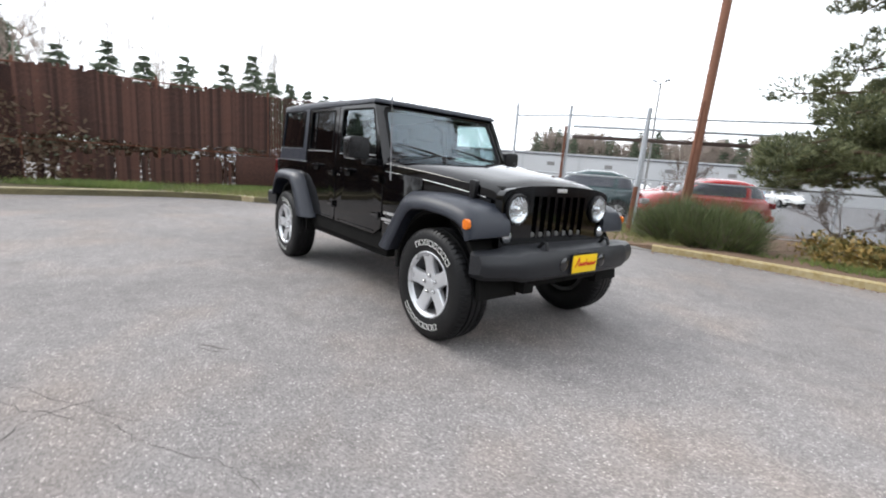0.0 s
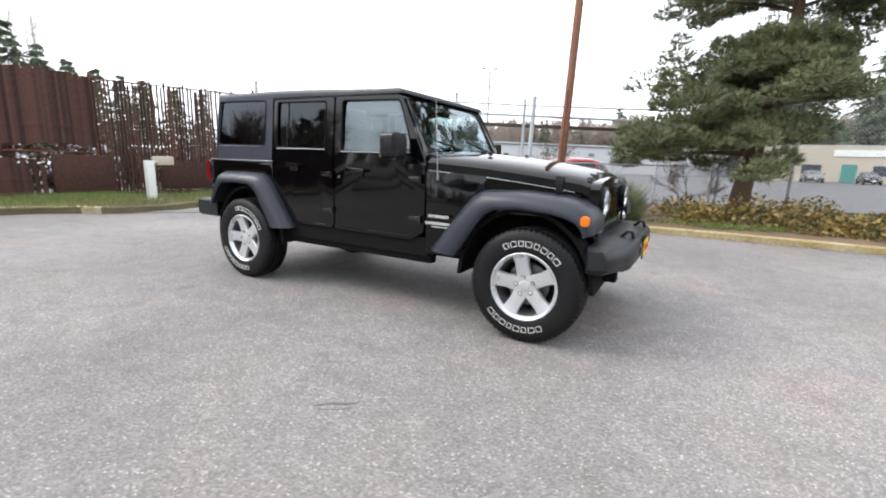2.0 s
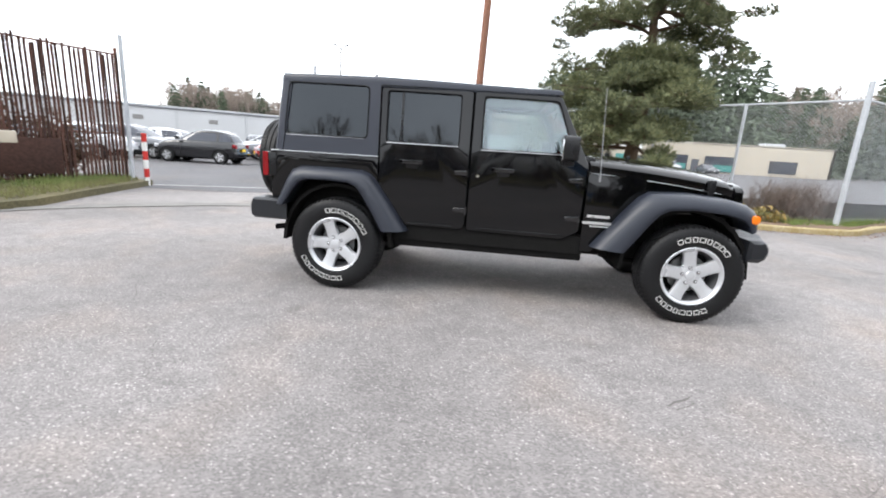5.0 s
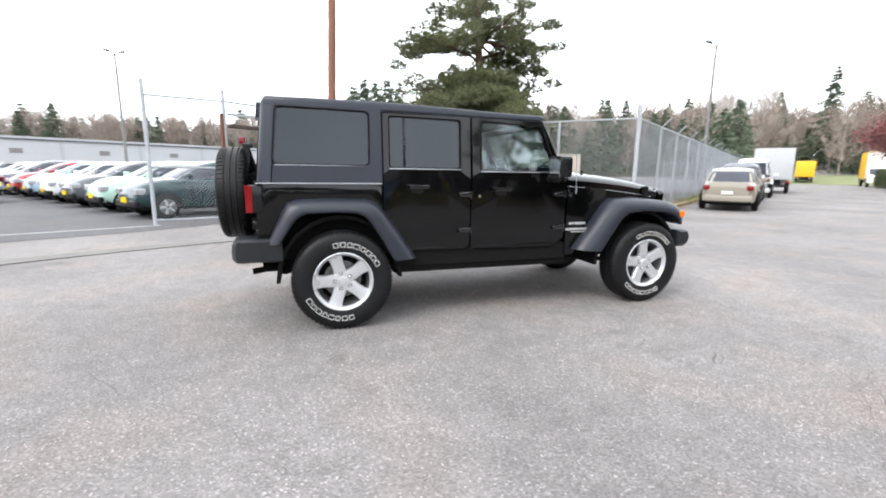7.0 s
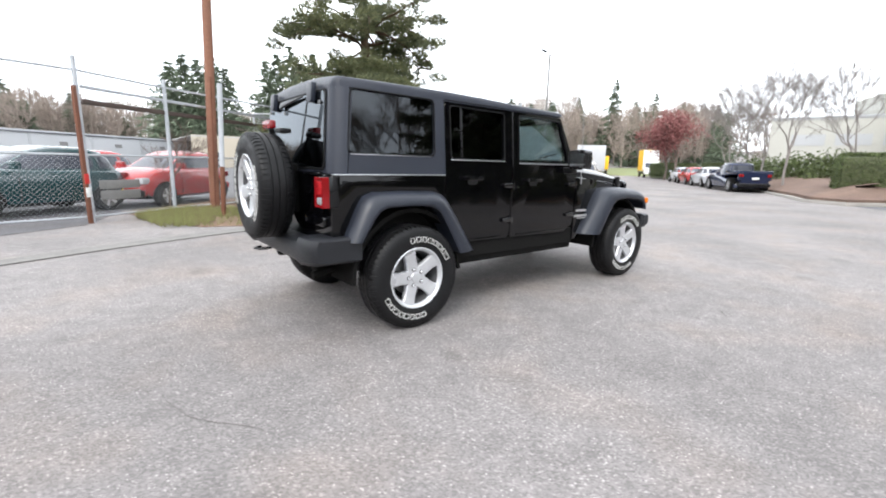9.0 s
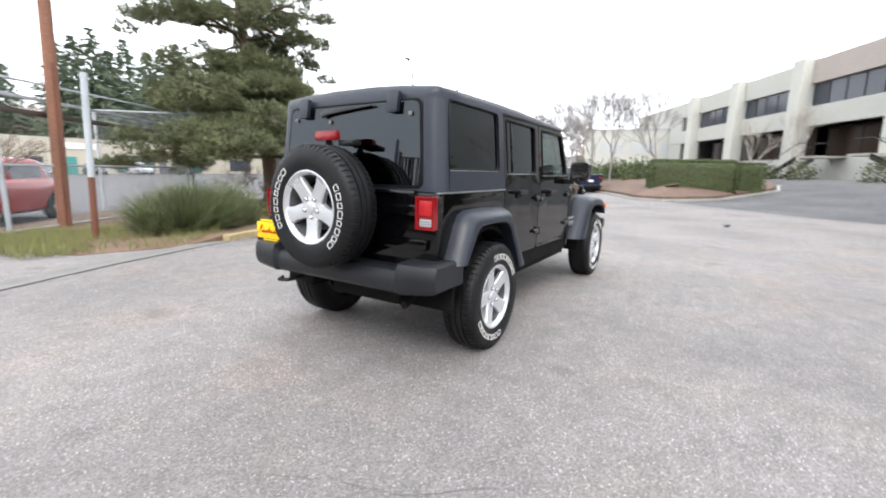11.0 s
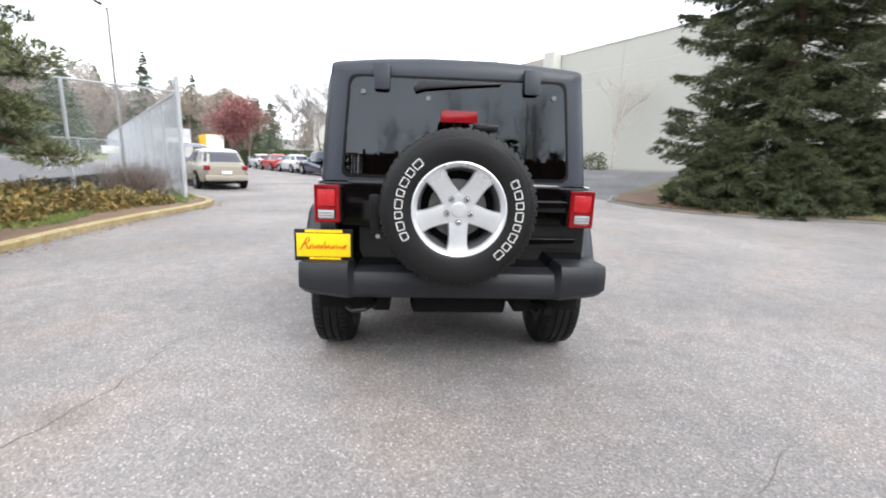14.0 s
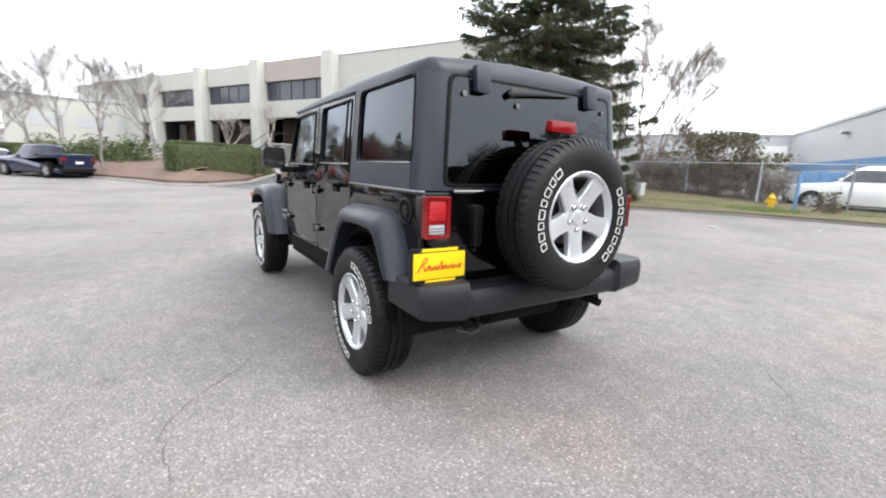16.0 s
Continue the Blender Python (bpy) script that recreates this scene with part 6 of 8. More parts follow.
part("cap", lathe([(0.062, 1.44), (0.055, 1.475), (0.01, 1.49)], 14, (2.5, -17.3, 0), "z"), M["blue_steel"], mark)
cont = thing("shipping_container", "white storage container behind the far fence", "container")
part("body", box(0, 0, 0.1, 5.2, 2.2, 2.35, 0.03), M["white_paint"], cont)
for k in range(14):
    part("rib", box(0.25 + 0.35 * k, -0.03, 0.3, 0.4 + 0.35 * k, 0.0, 2.2, 0.0), M["white_paint"], cont)
cont.matrix_basis = pose(15.2, -35.6, ground_z(13, -36), 0, 0, 204) @ Matrix.Diagonal((1, 1, 1.1, 1))
rig = thing("blue_machine", "faded blue steel machine with shelves of parts", "machine")
part("frame", box(0, 0, 0.2, 2.2, 1.2, 0.4, 0.02), M["blue_steel"], rig)
for x in (0.05, 1.1, 2.1):
    for y in (0.05, 1.1):
        part("upright", box(x, y, 0.4, x + 0.1, y + 0.1, 1.9, 0.01), M["blue_steel"], rig)
part("hood", box(0.1, 0.1, 1.3, 2.1, 1.1, 1.85, 0.05), M["blue_steel"], rig)
part("parts_crate", box(0.2, 0.1, 0.45, 1.9, 1.0, 0.95, 0.03), M["ply"], rig)
rig.matrix_basis = pose(2.35, -21.6, 0, 0, 0, 12) @ Matrix.Diagonal((0.62, 0.8, 0.9, 1))
parked_car("suv", "white_car", "white off-road estate parked behind the far fence", at_ground(1.7, -21.0, 12), name="parked_suv")
parked_car("pickup", "grey_car", "grey pickup truck behind the far fence", at_ground(-6.2, -24.0, 192), name="pickup_truck")
# ---- hedge and trees along the street ----
def hedge_block(p, deg, L, W, H, label):
    h = thing("hedge", label, "hedge")
    g = ground_z(*p) + 0.3
    n = int(16000 * L * (W + H) / 12)
    q = np.stack([rng.uniform(-L / 2, L / 2, n), rng.uniform(-W / 2, W / 2, n), rng.uniform(0, H, n)], 1)
    pick = rng.integers(0, 3, n)
    q[pick == 0, 2] = H
    sgn = np.sign(rng.normal(size=n))
    q[pick == 1, 1] = (sgn * W / 2)[pick == 1]
    q[pick == 2, 0] = (sgn * L / 2)[pick == 2]
    # rounded shoulders
    rr = np.maximum(0, q[:, 2] - (H - 0.3)) / 0.3
    q[:, 0] *= 1 - 0.06 * rr ** 2
    q[:, 1] *= 1 - 0.16 * rr ** 2
    q += rng.normal(size=q.shape) * 0.035
    a = radians(deg)
    C = np.stack([p[0] + q[:, 0] * math.cos(a) - q[:, 1] * math.sin(a), p[1] + q[:, 0] * math.sin(a) + q[:, 1] * math.cos(a), g + q[:, 2]], 1)
    raw_np("foliage", *leaves(C, 0.046), M["hedge"], h)
    # solid core in darker spruce green, standing in for shade between the leaves
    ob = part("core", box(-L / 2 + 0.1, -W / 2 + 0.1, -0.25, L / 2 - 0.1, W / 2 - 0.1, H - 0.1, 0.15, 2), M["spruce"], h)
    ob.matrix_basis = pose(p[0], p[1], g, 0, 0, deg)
    return h


hedge_block((23.4, -0.6), -74, 4.0, 1.9, 1.7, "long clipped green hedge on the mulch bank")
hedge_block((24.9, -3.1), -58, 1.5, 1.5, 1.4, "short clipped green hedge beside the drive")
for x, y in ((33.5, 5.4), (35.5, 8.0), (31.6, 3.2)):
    bush("evergreen_bush", "dark green rounded bushes on the mulch bank", [((x, y, ground_z(x, y) + 0.9), (2.0, 1.6, 1.5)), ((x + 1.3, y + 0.6, ground_z(x, y) + 0.8), (1.4, 1.2, 1.2))], 1500, 0.1, "hedge", False, group="bushes on the bank")
hedge_block((44, 13), 50, 7, 1.6, 1.5, "clipped hedge behind the kerbside cars")
hedge_block((52, 22), 50, 8, 2.0, 1.6, "clipped hedge far up the street")
for x, y, h in ((30.2, 2.0, 6.6), (28.0, 4.5, 7.0), (31.8, 6.8, 7.0), (35.8, 9.0, 7.4), (40.2, 11.8, 7.2)):
    bare_tree((x, y), h * 1.2, "leafless street tree with upswept grey branches", "street_twig", 0.42, 5, 0.0, 0.075, group="bare street trees", fine=5, fine_width=0.0075)
bare_tree((46, 18.8), 8.8, "street tree flushed with reddish buds", "twig", 0.42, 4, 0.0, 0.14, "blossom")
bare_tree((48.6, 21.2), 8.2, "smaller street tree flushed with reddish buds", "twig", 0.45, 4, 0.0, 0.14, "blossom")

# ---- distance ----
def far_conifer(x, y, h, r):
    """One ragged conifer: a bare spire and whorls of uneven drooping boughs with gaps."""
    g = ground_z(x, y)
    lv = int(11 + h * 0.55)
    per = 13
    u = np.repeat((np.arange(lv) + 0.4) / lv, per) + rng.normal(size=lv * per) * 0.012
    u = np.clip(u, 0.0, 0.97)
    a = rng.uniform(0, 2 * math.pi, len(u))
    side = rng.uniform(0, 2 * math.pi)
    R = r * (0.03 + (1 - u) ** 0.9) * rng.choice([0.55, 0.8, 1.0, 1.12, 1.3], len(u)) * rng.uniform(0.85, 1.1, len(u)) * (1 + 0.16 * np.cos(a - side) * np.sin(u * 9 + side)) + 0.12
    out = []
    for f, n in ((0.15, 3), (0.4, 4), (0.65, 4), (0.9, 3)):
        C = np.stack([x + R * f * np.cos(a), y + R * f * np.sin(a), g + h * (0.06 + 0.93 * u) - 0.22 * R * f ** 1.3], 1)
        D = np.stack([np.cos(a), np.sin(a), np.full(len(u), -0.3)], 1)
        out.append(blades(C, D, n, 0.3 * R + 0.2, h * 0.012 + 0.07, 0.55))
    out.append(blades(np.array([[x, y, g]]), np.array([[0, 0, 1.0]]), 4, h * 0.85, 0.25, 0.005))
    return out


def far_bare(x, y, h, w=0.2, n=64, fine=0.008):
    """One bare broadleaf tree: a trunk, rising limbs and a haze of twigs."""
    g = ground_z(x, y)
    a = rng.uniform(0, 2 * math.pi, n)
    u = rng.uniform(0.12, 0.82, n)
    rr = h * w * np.sin(np.clip(u * 1.25, 0, 1) * math.pi * 0.8) * rng.uniform(0.1, 1.0, n)
    C = np.stack([x + rr * np.cos(a), y + rr * np.sin(a), g + h * u], 1)
    D = np.stack([np.cos(a) * 0.3, np.sin(a) * 0.3, np.full(n, 1.0)], 1)
    return [blades(C, D, 6, h * 0.17, h * fine, 0.5), blades(np.array([[x, y, g]]), np.array([[0, 0, 1.0]]), 3, h * 0.9, 0.3, 0.02)]


def far_wood(name, spots, label, conifers=0.6, hmin=9, hmax=17):
    """Distant woods: ragged conifers and bare broadleaf crowns."""
    con, dec = [], []
    for x, y in spots:
        h = rng.uniform(hmin, hmax)
        if rng.uniform() < conifers:
            con += far_conifer(x, y, h * rng.uniform(0.7, 1.05), h * rng.uniform(0.17, 0.26))
        else:
            dec += far_bare(x, y, h)
    plant(name, con, dec, label)


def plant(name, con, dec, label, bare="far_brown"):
    for lst, m_, nm in ((con, "hazy_fir", "conifers"), (dec, bare, "bare_woods")):
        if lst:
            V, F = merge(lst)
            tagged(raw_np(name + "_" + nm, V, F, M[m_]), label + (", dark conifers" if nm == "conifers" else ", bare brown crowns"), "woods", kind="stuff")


def polar(a0, a1, d0, d1, n):
    a = np.radians(rng.uniform(a0, a1, n))
    d = rng.uniform(d0, d1, n)
    return list(zip(d * np.cos(a), d * np.sin(a)))


def sighted(az, el, d):
    """A spot d away in a direction and the height of a tree whose top stands at an elevation."""
    x, y = d * math.cos(radians(az)), d * math.sin(radians(az))
    return x, y, 1.3 + d * math.tan(radians(el)) - ground_z(x, y)


lawn = [(d * math.cos(radians(a)), d * math.sin(radians(a))) for d, a in ((74, 26), (110, 24), (112, 31), (110, 38), (80, 37))]
slab("far_lawn", lawn, 0.0, 0.05, M["lawn"], "green lawn at the far end of the street", "lawn")
far_wood("hill", polar(20, 66, 112, 185, 470), "wooded rise beyond the street", 0.14, 11, 18)
con = []
for az, el, d, k in ((53, 9.0, 125, 0.2), (47.5, 7.4, 118, 0.26), (45.5, 8.2, 125, 0.22), (43.6, 8.6, 125, 0.22), (39.6, 7.4, 92, 0.36), (38.4, 8.2, 96, 0.3), (35.2, 8.6, 135, 0.22), (31, 10.6, 135, 0.18), (28.6, 8.0, 138, 0.24), (26.5, 8.8, 140, 0.2), (57.5, 8.0, 105, 0.26)):
    x, y, h = sighted(az, el, d)
    con += far_conifer(x, y, h, h * k)
dec = []
for k in range(26):
    x, y, h = sighted(rng.uniform(35.5, 43.5), rng.uniform(7.5, 10.6), rng.uniform(118, 140))
    dec += far_bare(x, y, h, 0.13, 70, 0.004)
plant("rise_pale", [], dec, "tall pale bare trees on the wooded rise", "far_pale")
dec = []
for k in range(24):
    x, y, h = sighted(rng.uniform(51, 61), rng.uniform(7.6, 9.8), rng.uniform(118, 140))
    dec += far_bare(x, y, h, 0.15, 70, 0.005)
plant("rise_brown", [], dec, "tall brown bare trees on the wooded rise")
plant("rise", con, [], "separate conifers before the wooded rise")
far_wood("workshop", polar(40, 70, 98, 125, 120), "tall trees behind the workshop", 0.6, 12, 18)
far_wood("north", polar(64, 100, 108, 150, 210), "woods beyond the warehouse", 0.06, 11, 16.5)
far_wood("northwest", polar(96, 130, 100, 135, 240), "low woods beyond the warehouse", 0.35, 10.5, 13.5)
con = []
for az, el, d, k in ((84.6, 10.6, 96, 0.34), (83.2, 11.6, 98, 0.31), (81.8, 11.2, 96, 0.34), (80.4, 11.6, 97, 0.34), (79, 10.6, 97, 0.31), (74.5, 11.9, 95, 0.28), (73.2, 12.8, 97, 0.25), (71.8, 13.8, 95, 0.25), (70.4, 11.9, 98, 0.28), (69, 13.2, 96, 0.25), (67, 12.2, 96, 0.28), (65.6, 12.8, 98, 0.25), (64.3, 13.4, 96, 0.25), (62.2, 11.4, 97, 0.28), (104, 5.4, 110, 0.3), (108, 4.8, 115, 0.35), (112, 4.6, 112, 0.35), (116, 4.8, 115, 0.35), (98, 7, 110, 0.28)):
    x, y, h = sighted(az, el, d)
    con += far_conifer(x, y, h, h * k)
plant("tall", con, [], "tall firs behind the lot")
con, dec = [], []
for az, el, d in ((167.2, 12.0, 40), (170.3, 10.4, 41), (174.6, 10.6, 40), (164.8, 10.3, 42), (162.6, 9.2, 43), (160.3, 8.6, 44), (158, 8.2, 46), (156, 7.9, 47), (153, 7.2, 48), (150, 7.0, 50), (178.5, 10.0, 41), (182, 10.8, 40), (186, 9.5, 42)):
    x, y, h = sighted(az, el, d)
    con += far_conifer(x, y, h, h * rng.uniform(0.22, 0.3))
for k in range(24):
    x, y, h = sighted(rng.uniform(163, 196), rng.uniform(11, 23), rng.uniform(48, 60))
    dec += far_bare(x, y, h, 0.085, 90, 0.0013)
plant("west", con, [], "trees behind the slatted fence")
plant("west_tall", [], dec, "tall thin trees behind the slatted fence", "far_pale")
far_wood("south", polar(228, 296, 80, 115, 120), "trees across the road", 0.25, 6, 9)
far_wood("southwest", polar(190, 226, 30, 44, 60), "trees along the road behind", 0.45, 7, 9.5)
far_wood("east", polar(-55, 20, 90, 150, 110), "woods beyond the offices", 0.25, 8, 13)
for x, y, h in ((-5, -20, 9), (-11, -17.5, 8), (-18, -20, 9.5), (-25, -12, 8), (-15, -28, 9)):
    bare_tree((x, y - 6), h, "leafless roadside tree across the street", "twig", 0.48, 5, 0.0, 0.12, group="roadside trees")

scrap = thing("rubber_scrap", "black scrap of torn rubber on the asphalt", "litter")
part("strip", loft([[(9.0 + 0.09 * k, -2.45 + 0.05 * math.sin(k * 1.3), 0.004 + 0.03 * abs(math.sin(k))), (9.0 + 0.09 * k, -2.37 + 0.05 * math.sin(k * 1.3), 0.004 + 0.02 * abs(math.sin(k))), (9.0 + 0.09 * k, -2.37 + 0.05 * math.sin(k * 1.3), 0.012 + 0.02 * abs(math.sin(k))), (9.0 + 0.09 * k, -2.45 + 0.05 * math.sin(k * 1.3), 0.014 + 0.03 * abs(math.sin(k)))] for k in range(6)], True, True), M["rubber"], scrap)
for x, y in ((1.7, -10.2), (0.2, -12.6)):
    paper = thing("paper_scrap", "crumpled white paper scrap on the asphalt", "litter")
    part("sheet", loft([[(x + 0.05 * k, y - 0.06, 0.004 + 0.012 * (k % 2)), (x + 0.05 * k, y + 0.07, 0.008 + 0.014 * ((k + 1) % 2)), (x + 0.05 * k, y + 0.07, 0.012 + 0.014 * ((k + 1) % 2)), (x + 0.05 * k, y - 0.06, 0.008 + 0.012 * (k % 2))] for k in range(4)], True, True), M["paper"], paper)

# ---- the black four-door off-road car ----


def side_y(z):
    return 0.765 - 0.085 * max(0, z - 1.16) - 0.03 * max(0, 0.85 - z)


def on_side(bm, s):
    """Lay a plate built at y = 0 (outer face) onto the body side s (-1 right, 1 left)."""
    return warp(bm, lambda x, y, z: (x, s * (side_y(z) + y), z))


def build_wheel():
    """A wheel about the y axis with its outer face at -y: tyre, alloy rim and their pieces."""
    wheel = new("wheel")

    def tr(r):
        return r if r < 0.222 else 0.222 + (r - 0.222) * 0.968

    prof = [(0.222, -0.100), (0.232, -0.112), (0.255, -0.122), (0.30, -0.1275), (0.345, -0.126), (0.372, -0.118), (0.388, -0.106),
            (0.393, -0.098), (0.397, -0.082), (0.399, -0.052), (0.394, -0.050), (0.394, -0.042), (0.405, -0.040), (0.405, -0.006),
            (0.395, -0.004), (0.395, 0.004), (0.405, 0.006), (0.405, 0.040), (0.394, 0.042), (0.394, 0.050), (0.399, 0.052), (0.397, 0.082),
            (0.393, 0.098), (0.372, 0.118), (0.30, 0.1275), (0.24, 0.118), (0.222, 0.1)]
    tyre = part("tyre", lathe([(tr(r), w) for r, w in prof], 72, caps=False), M["rubber"], wheel, "black off-road tyre with raised white sidewall lettering", 50)
    # shoulder blocks
    bm = bmesh.new()
    for k in range(62):
        a = 2 * math.pi * k / 62
        for sgn in (-1, 1):
            aa = a + (0.027 if sgn > 0 else 0)
            loops = []
            for r0, w0 in ((0.368, 0.12), (0.393, 0.106), (0.4025, 0.094), (0.4055, 0.058)):
                loops.append((r0, w0))
            half = 0.031 if k % 2 else 0.026
            rows = []
            for da in (-half, half):
                rows.append([(tr(r0) * math.cos(aa + da), sgn * (w0 + 0.002), tr(r0) * math.sin(aa + da)) for r0, w0 in loops] +
                            [(tr(0.385) * math.cos(aa + da), sgn * 0.06, tr(0.385) * math.sin(aa + da))])
            loft(rows, True, True, bm)
    tagged(part("tread_lug", bm, M["rubber"], tyre), kind="stuff")
    # white outlined blocks on the sidewall
    def block(bm, a0, w_):
        """One thin outlined block as raised strokes: inner radius, outer radius, from, to."""
        r0, r1, t_ = 0.283, 0.323, 0.004
        side = t_ / 0.31
        strokes = [(r0, r0 + t_, -w_ * 0.86, w_ * 0.86), (r1 - t_, r1, -w_ * 0.86, w_ * 0.86), (r0 + t_ * 0.8, r1 - t_ * 0.8, -w_, -w_ + side), (r0 + t_ * 0.8, r1 - t_ * 0.8, w_ - side, w_)]
        for ra, rb, da, db in strokes:
            q = []
            for y in (-0.1262, -0.1295):
                for r, d in ((ra, da), (rb, da), (rb, db), (ra, db)):
                    q.append(bm.verts.new((tr(r) * math.cos(a0 + d), y, tr(r) * math.sin(a0 + d))))
            bm.faces.new(q[:4])
            bm.faces.new(q[4:])
            for k in range(4):
                bm.faces.new((q[k], q[(k + 1) % 4], q[4 + (k + 1) % 4], q[4 + k]))

    for mid in (90, 270):
        bm = bmesh.new()
        for i, w_ in enumerate((0.078, 0.062, 0.074, 0.056, 0.08, 0.06, 0.072, 0.066)):
            block(bm, radians(mid + (i - 3.5) * 10.4), w_)
        tagged(part("white_lettering", bm, M["white_rubber"], tyre, "raised white outline blocks on the sidewall"), kind="stuff")
    rim = part("rim", lathe([(0.222, 0.10), (0.225, -0.098), (0.236, -0.112), (0.238, -0.118), (0.232, -0.121), (0.224, -0.117), (0.214, -0.106),
                             (0.208, -0.088)], 64, caps=False), M["alloy"], wheel, "silver five-spoke alloy rim", 40)
    # barrel split from the rim to carry its painted shade
    part("barrel", lathe([(0.2085, -0.09), (0.199, -0.055), (0.19, 0.02), (0.19, 0.095), (0.222, 0.10)], 48, caps=False), M["barrel"], rim, "shadowed inside of the rim", 40)
    for k in range(5):
        a = radians(90 + 72 * k)
        bm = bmesh.new()
        secs = []
        for r, hw, yo, th in ((0.03, 0.046, -0.080, 0.05), (0.06, 0.053, -0.086, 0.05), (0.09, 0.051, -0.09, 0.046), (0.13, 0.048, -0.094, 0.042), (0.17, 0.05, -0.099, 0.038), (0.2, 0.057, -0.104, 0.034), (0.215, 0.068, -0.108, 0.03)):
            row = []
            for t_, y in ((-hw, yo + th), (-hw, yo + 0.012), (-hw * 0.88, yo + 0.002), (-hw * 0.5, yo), (hw * 0.5, yo), (hw * 0.88, yo + 0.002), (hw, yo + 0.012), (hw, yo + th)):
                row.append((r * math.cos(a) - t_ * math.sin(a), y, r * math.sin(a) + t_ * math.cos(a)))
            secs.append(row)
        part("spoke", loft(secs, True, True, bm), M["alloy"], rim, "", 30)
    part("hub", lathe([(0.085, -0.03), (0.085, -0.08), (0.076, -0.087), (0.04, -0.0885), (0.036, -0.094), (0.028, -0.096)], 32), M["alloy"], rim, "", 30)
    for k in range(5):
        a = radians(90 + 72 * k)
        part("lug_recess", lathe([(0.0165, -0.07), (0.0165, -0.0885)], 16, (0.0635 * math.cos(a), 0, 0.0635 * math.sin(a))), M["steel"], rim)
        part("lug_nut", lathe([(0.012, -0.07), (0.012, -0.098), (0.008, -0.103)], 8, (0.0635 * math.cos(a), 0, 0.0635 * math.sin(a))), M["chrome"], rim)
    part("brake_disc", lathe([(0.15, -0.01), (0.15, 0.01), (0.06, 0.012)], 32), M["steel"], wheel)
    part("wheel_drum", lathe([(0.186, 0.03), (0.186, 0.085), (0.05, 0.09)], 32), M["under"], wheel)
    return wheel


def scrawl(x, y0, z0, way, length):
    """A slanting written stroke on a plate that faces along x: a tall looped start, then low waves of uneven height."""
    pts = [(0.02, -0.006), (0.05, 0.02), (0.085, 0.058), (0.13, 0.06), (0.15, 0.044), (0.11, 0.03), (0.07, 0.026), (0.13, 0.018), (0.17, 0.0)]
    for k in range(34):
        u = 0.19 + 0.79 * k / 33
        tall = 0.044 if k in (12, 13) else (0.02 + 0.005 * math.sin(k * 2.3))
        pts.append((u + 0.012 * math.sin(k * 1.9), (tall if k % 2 else 0.001)))
    return tube([(x, y0 + way * (u + z * 1.4) * length, z0 + z * length * 4.2) for u, z in pts], 0.0032, 5)


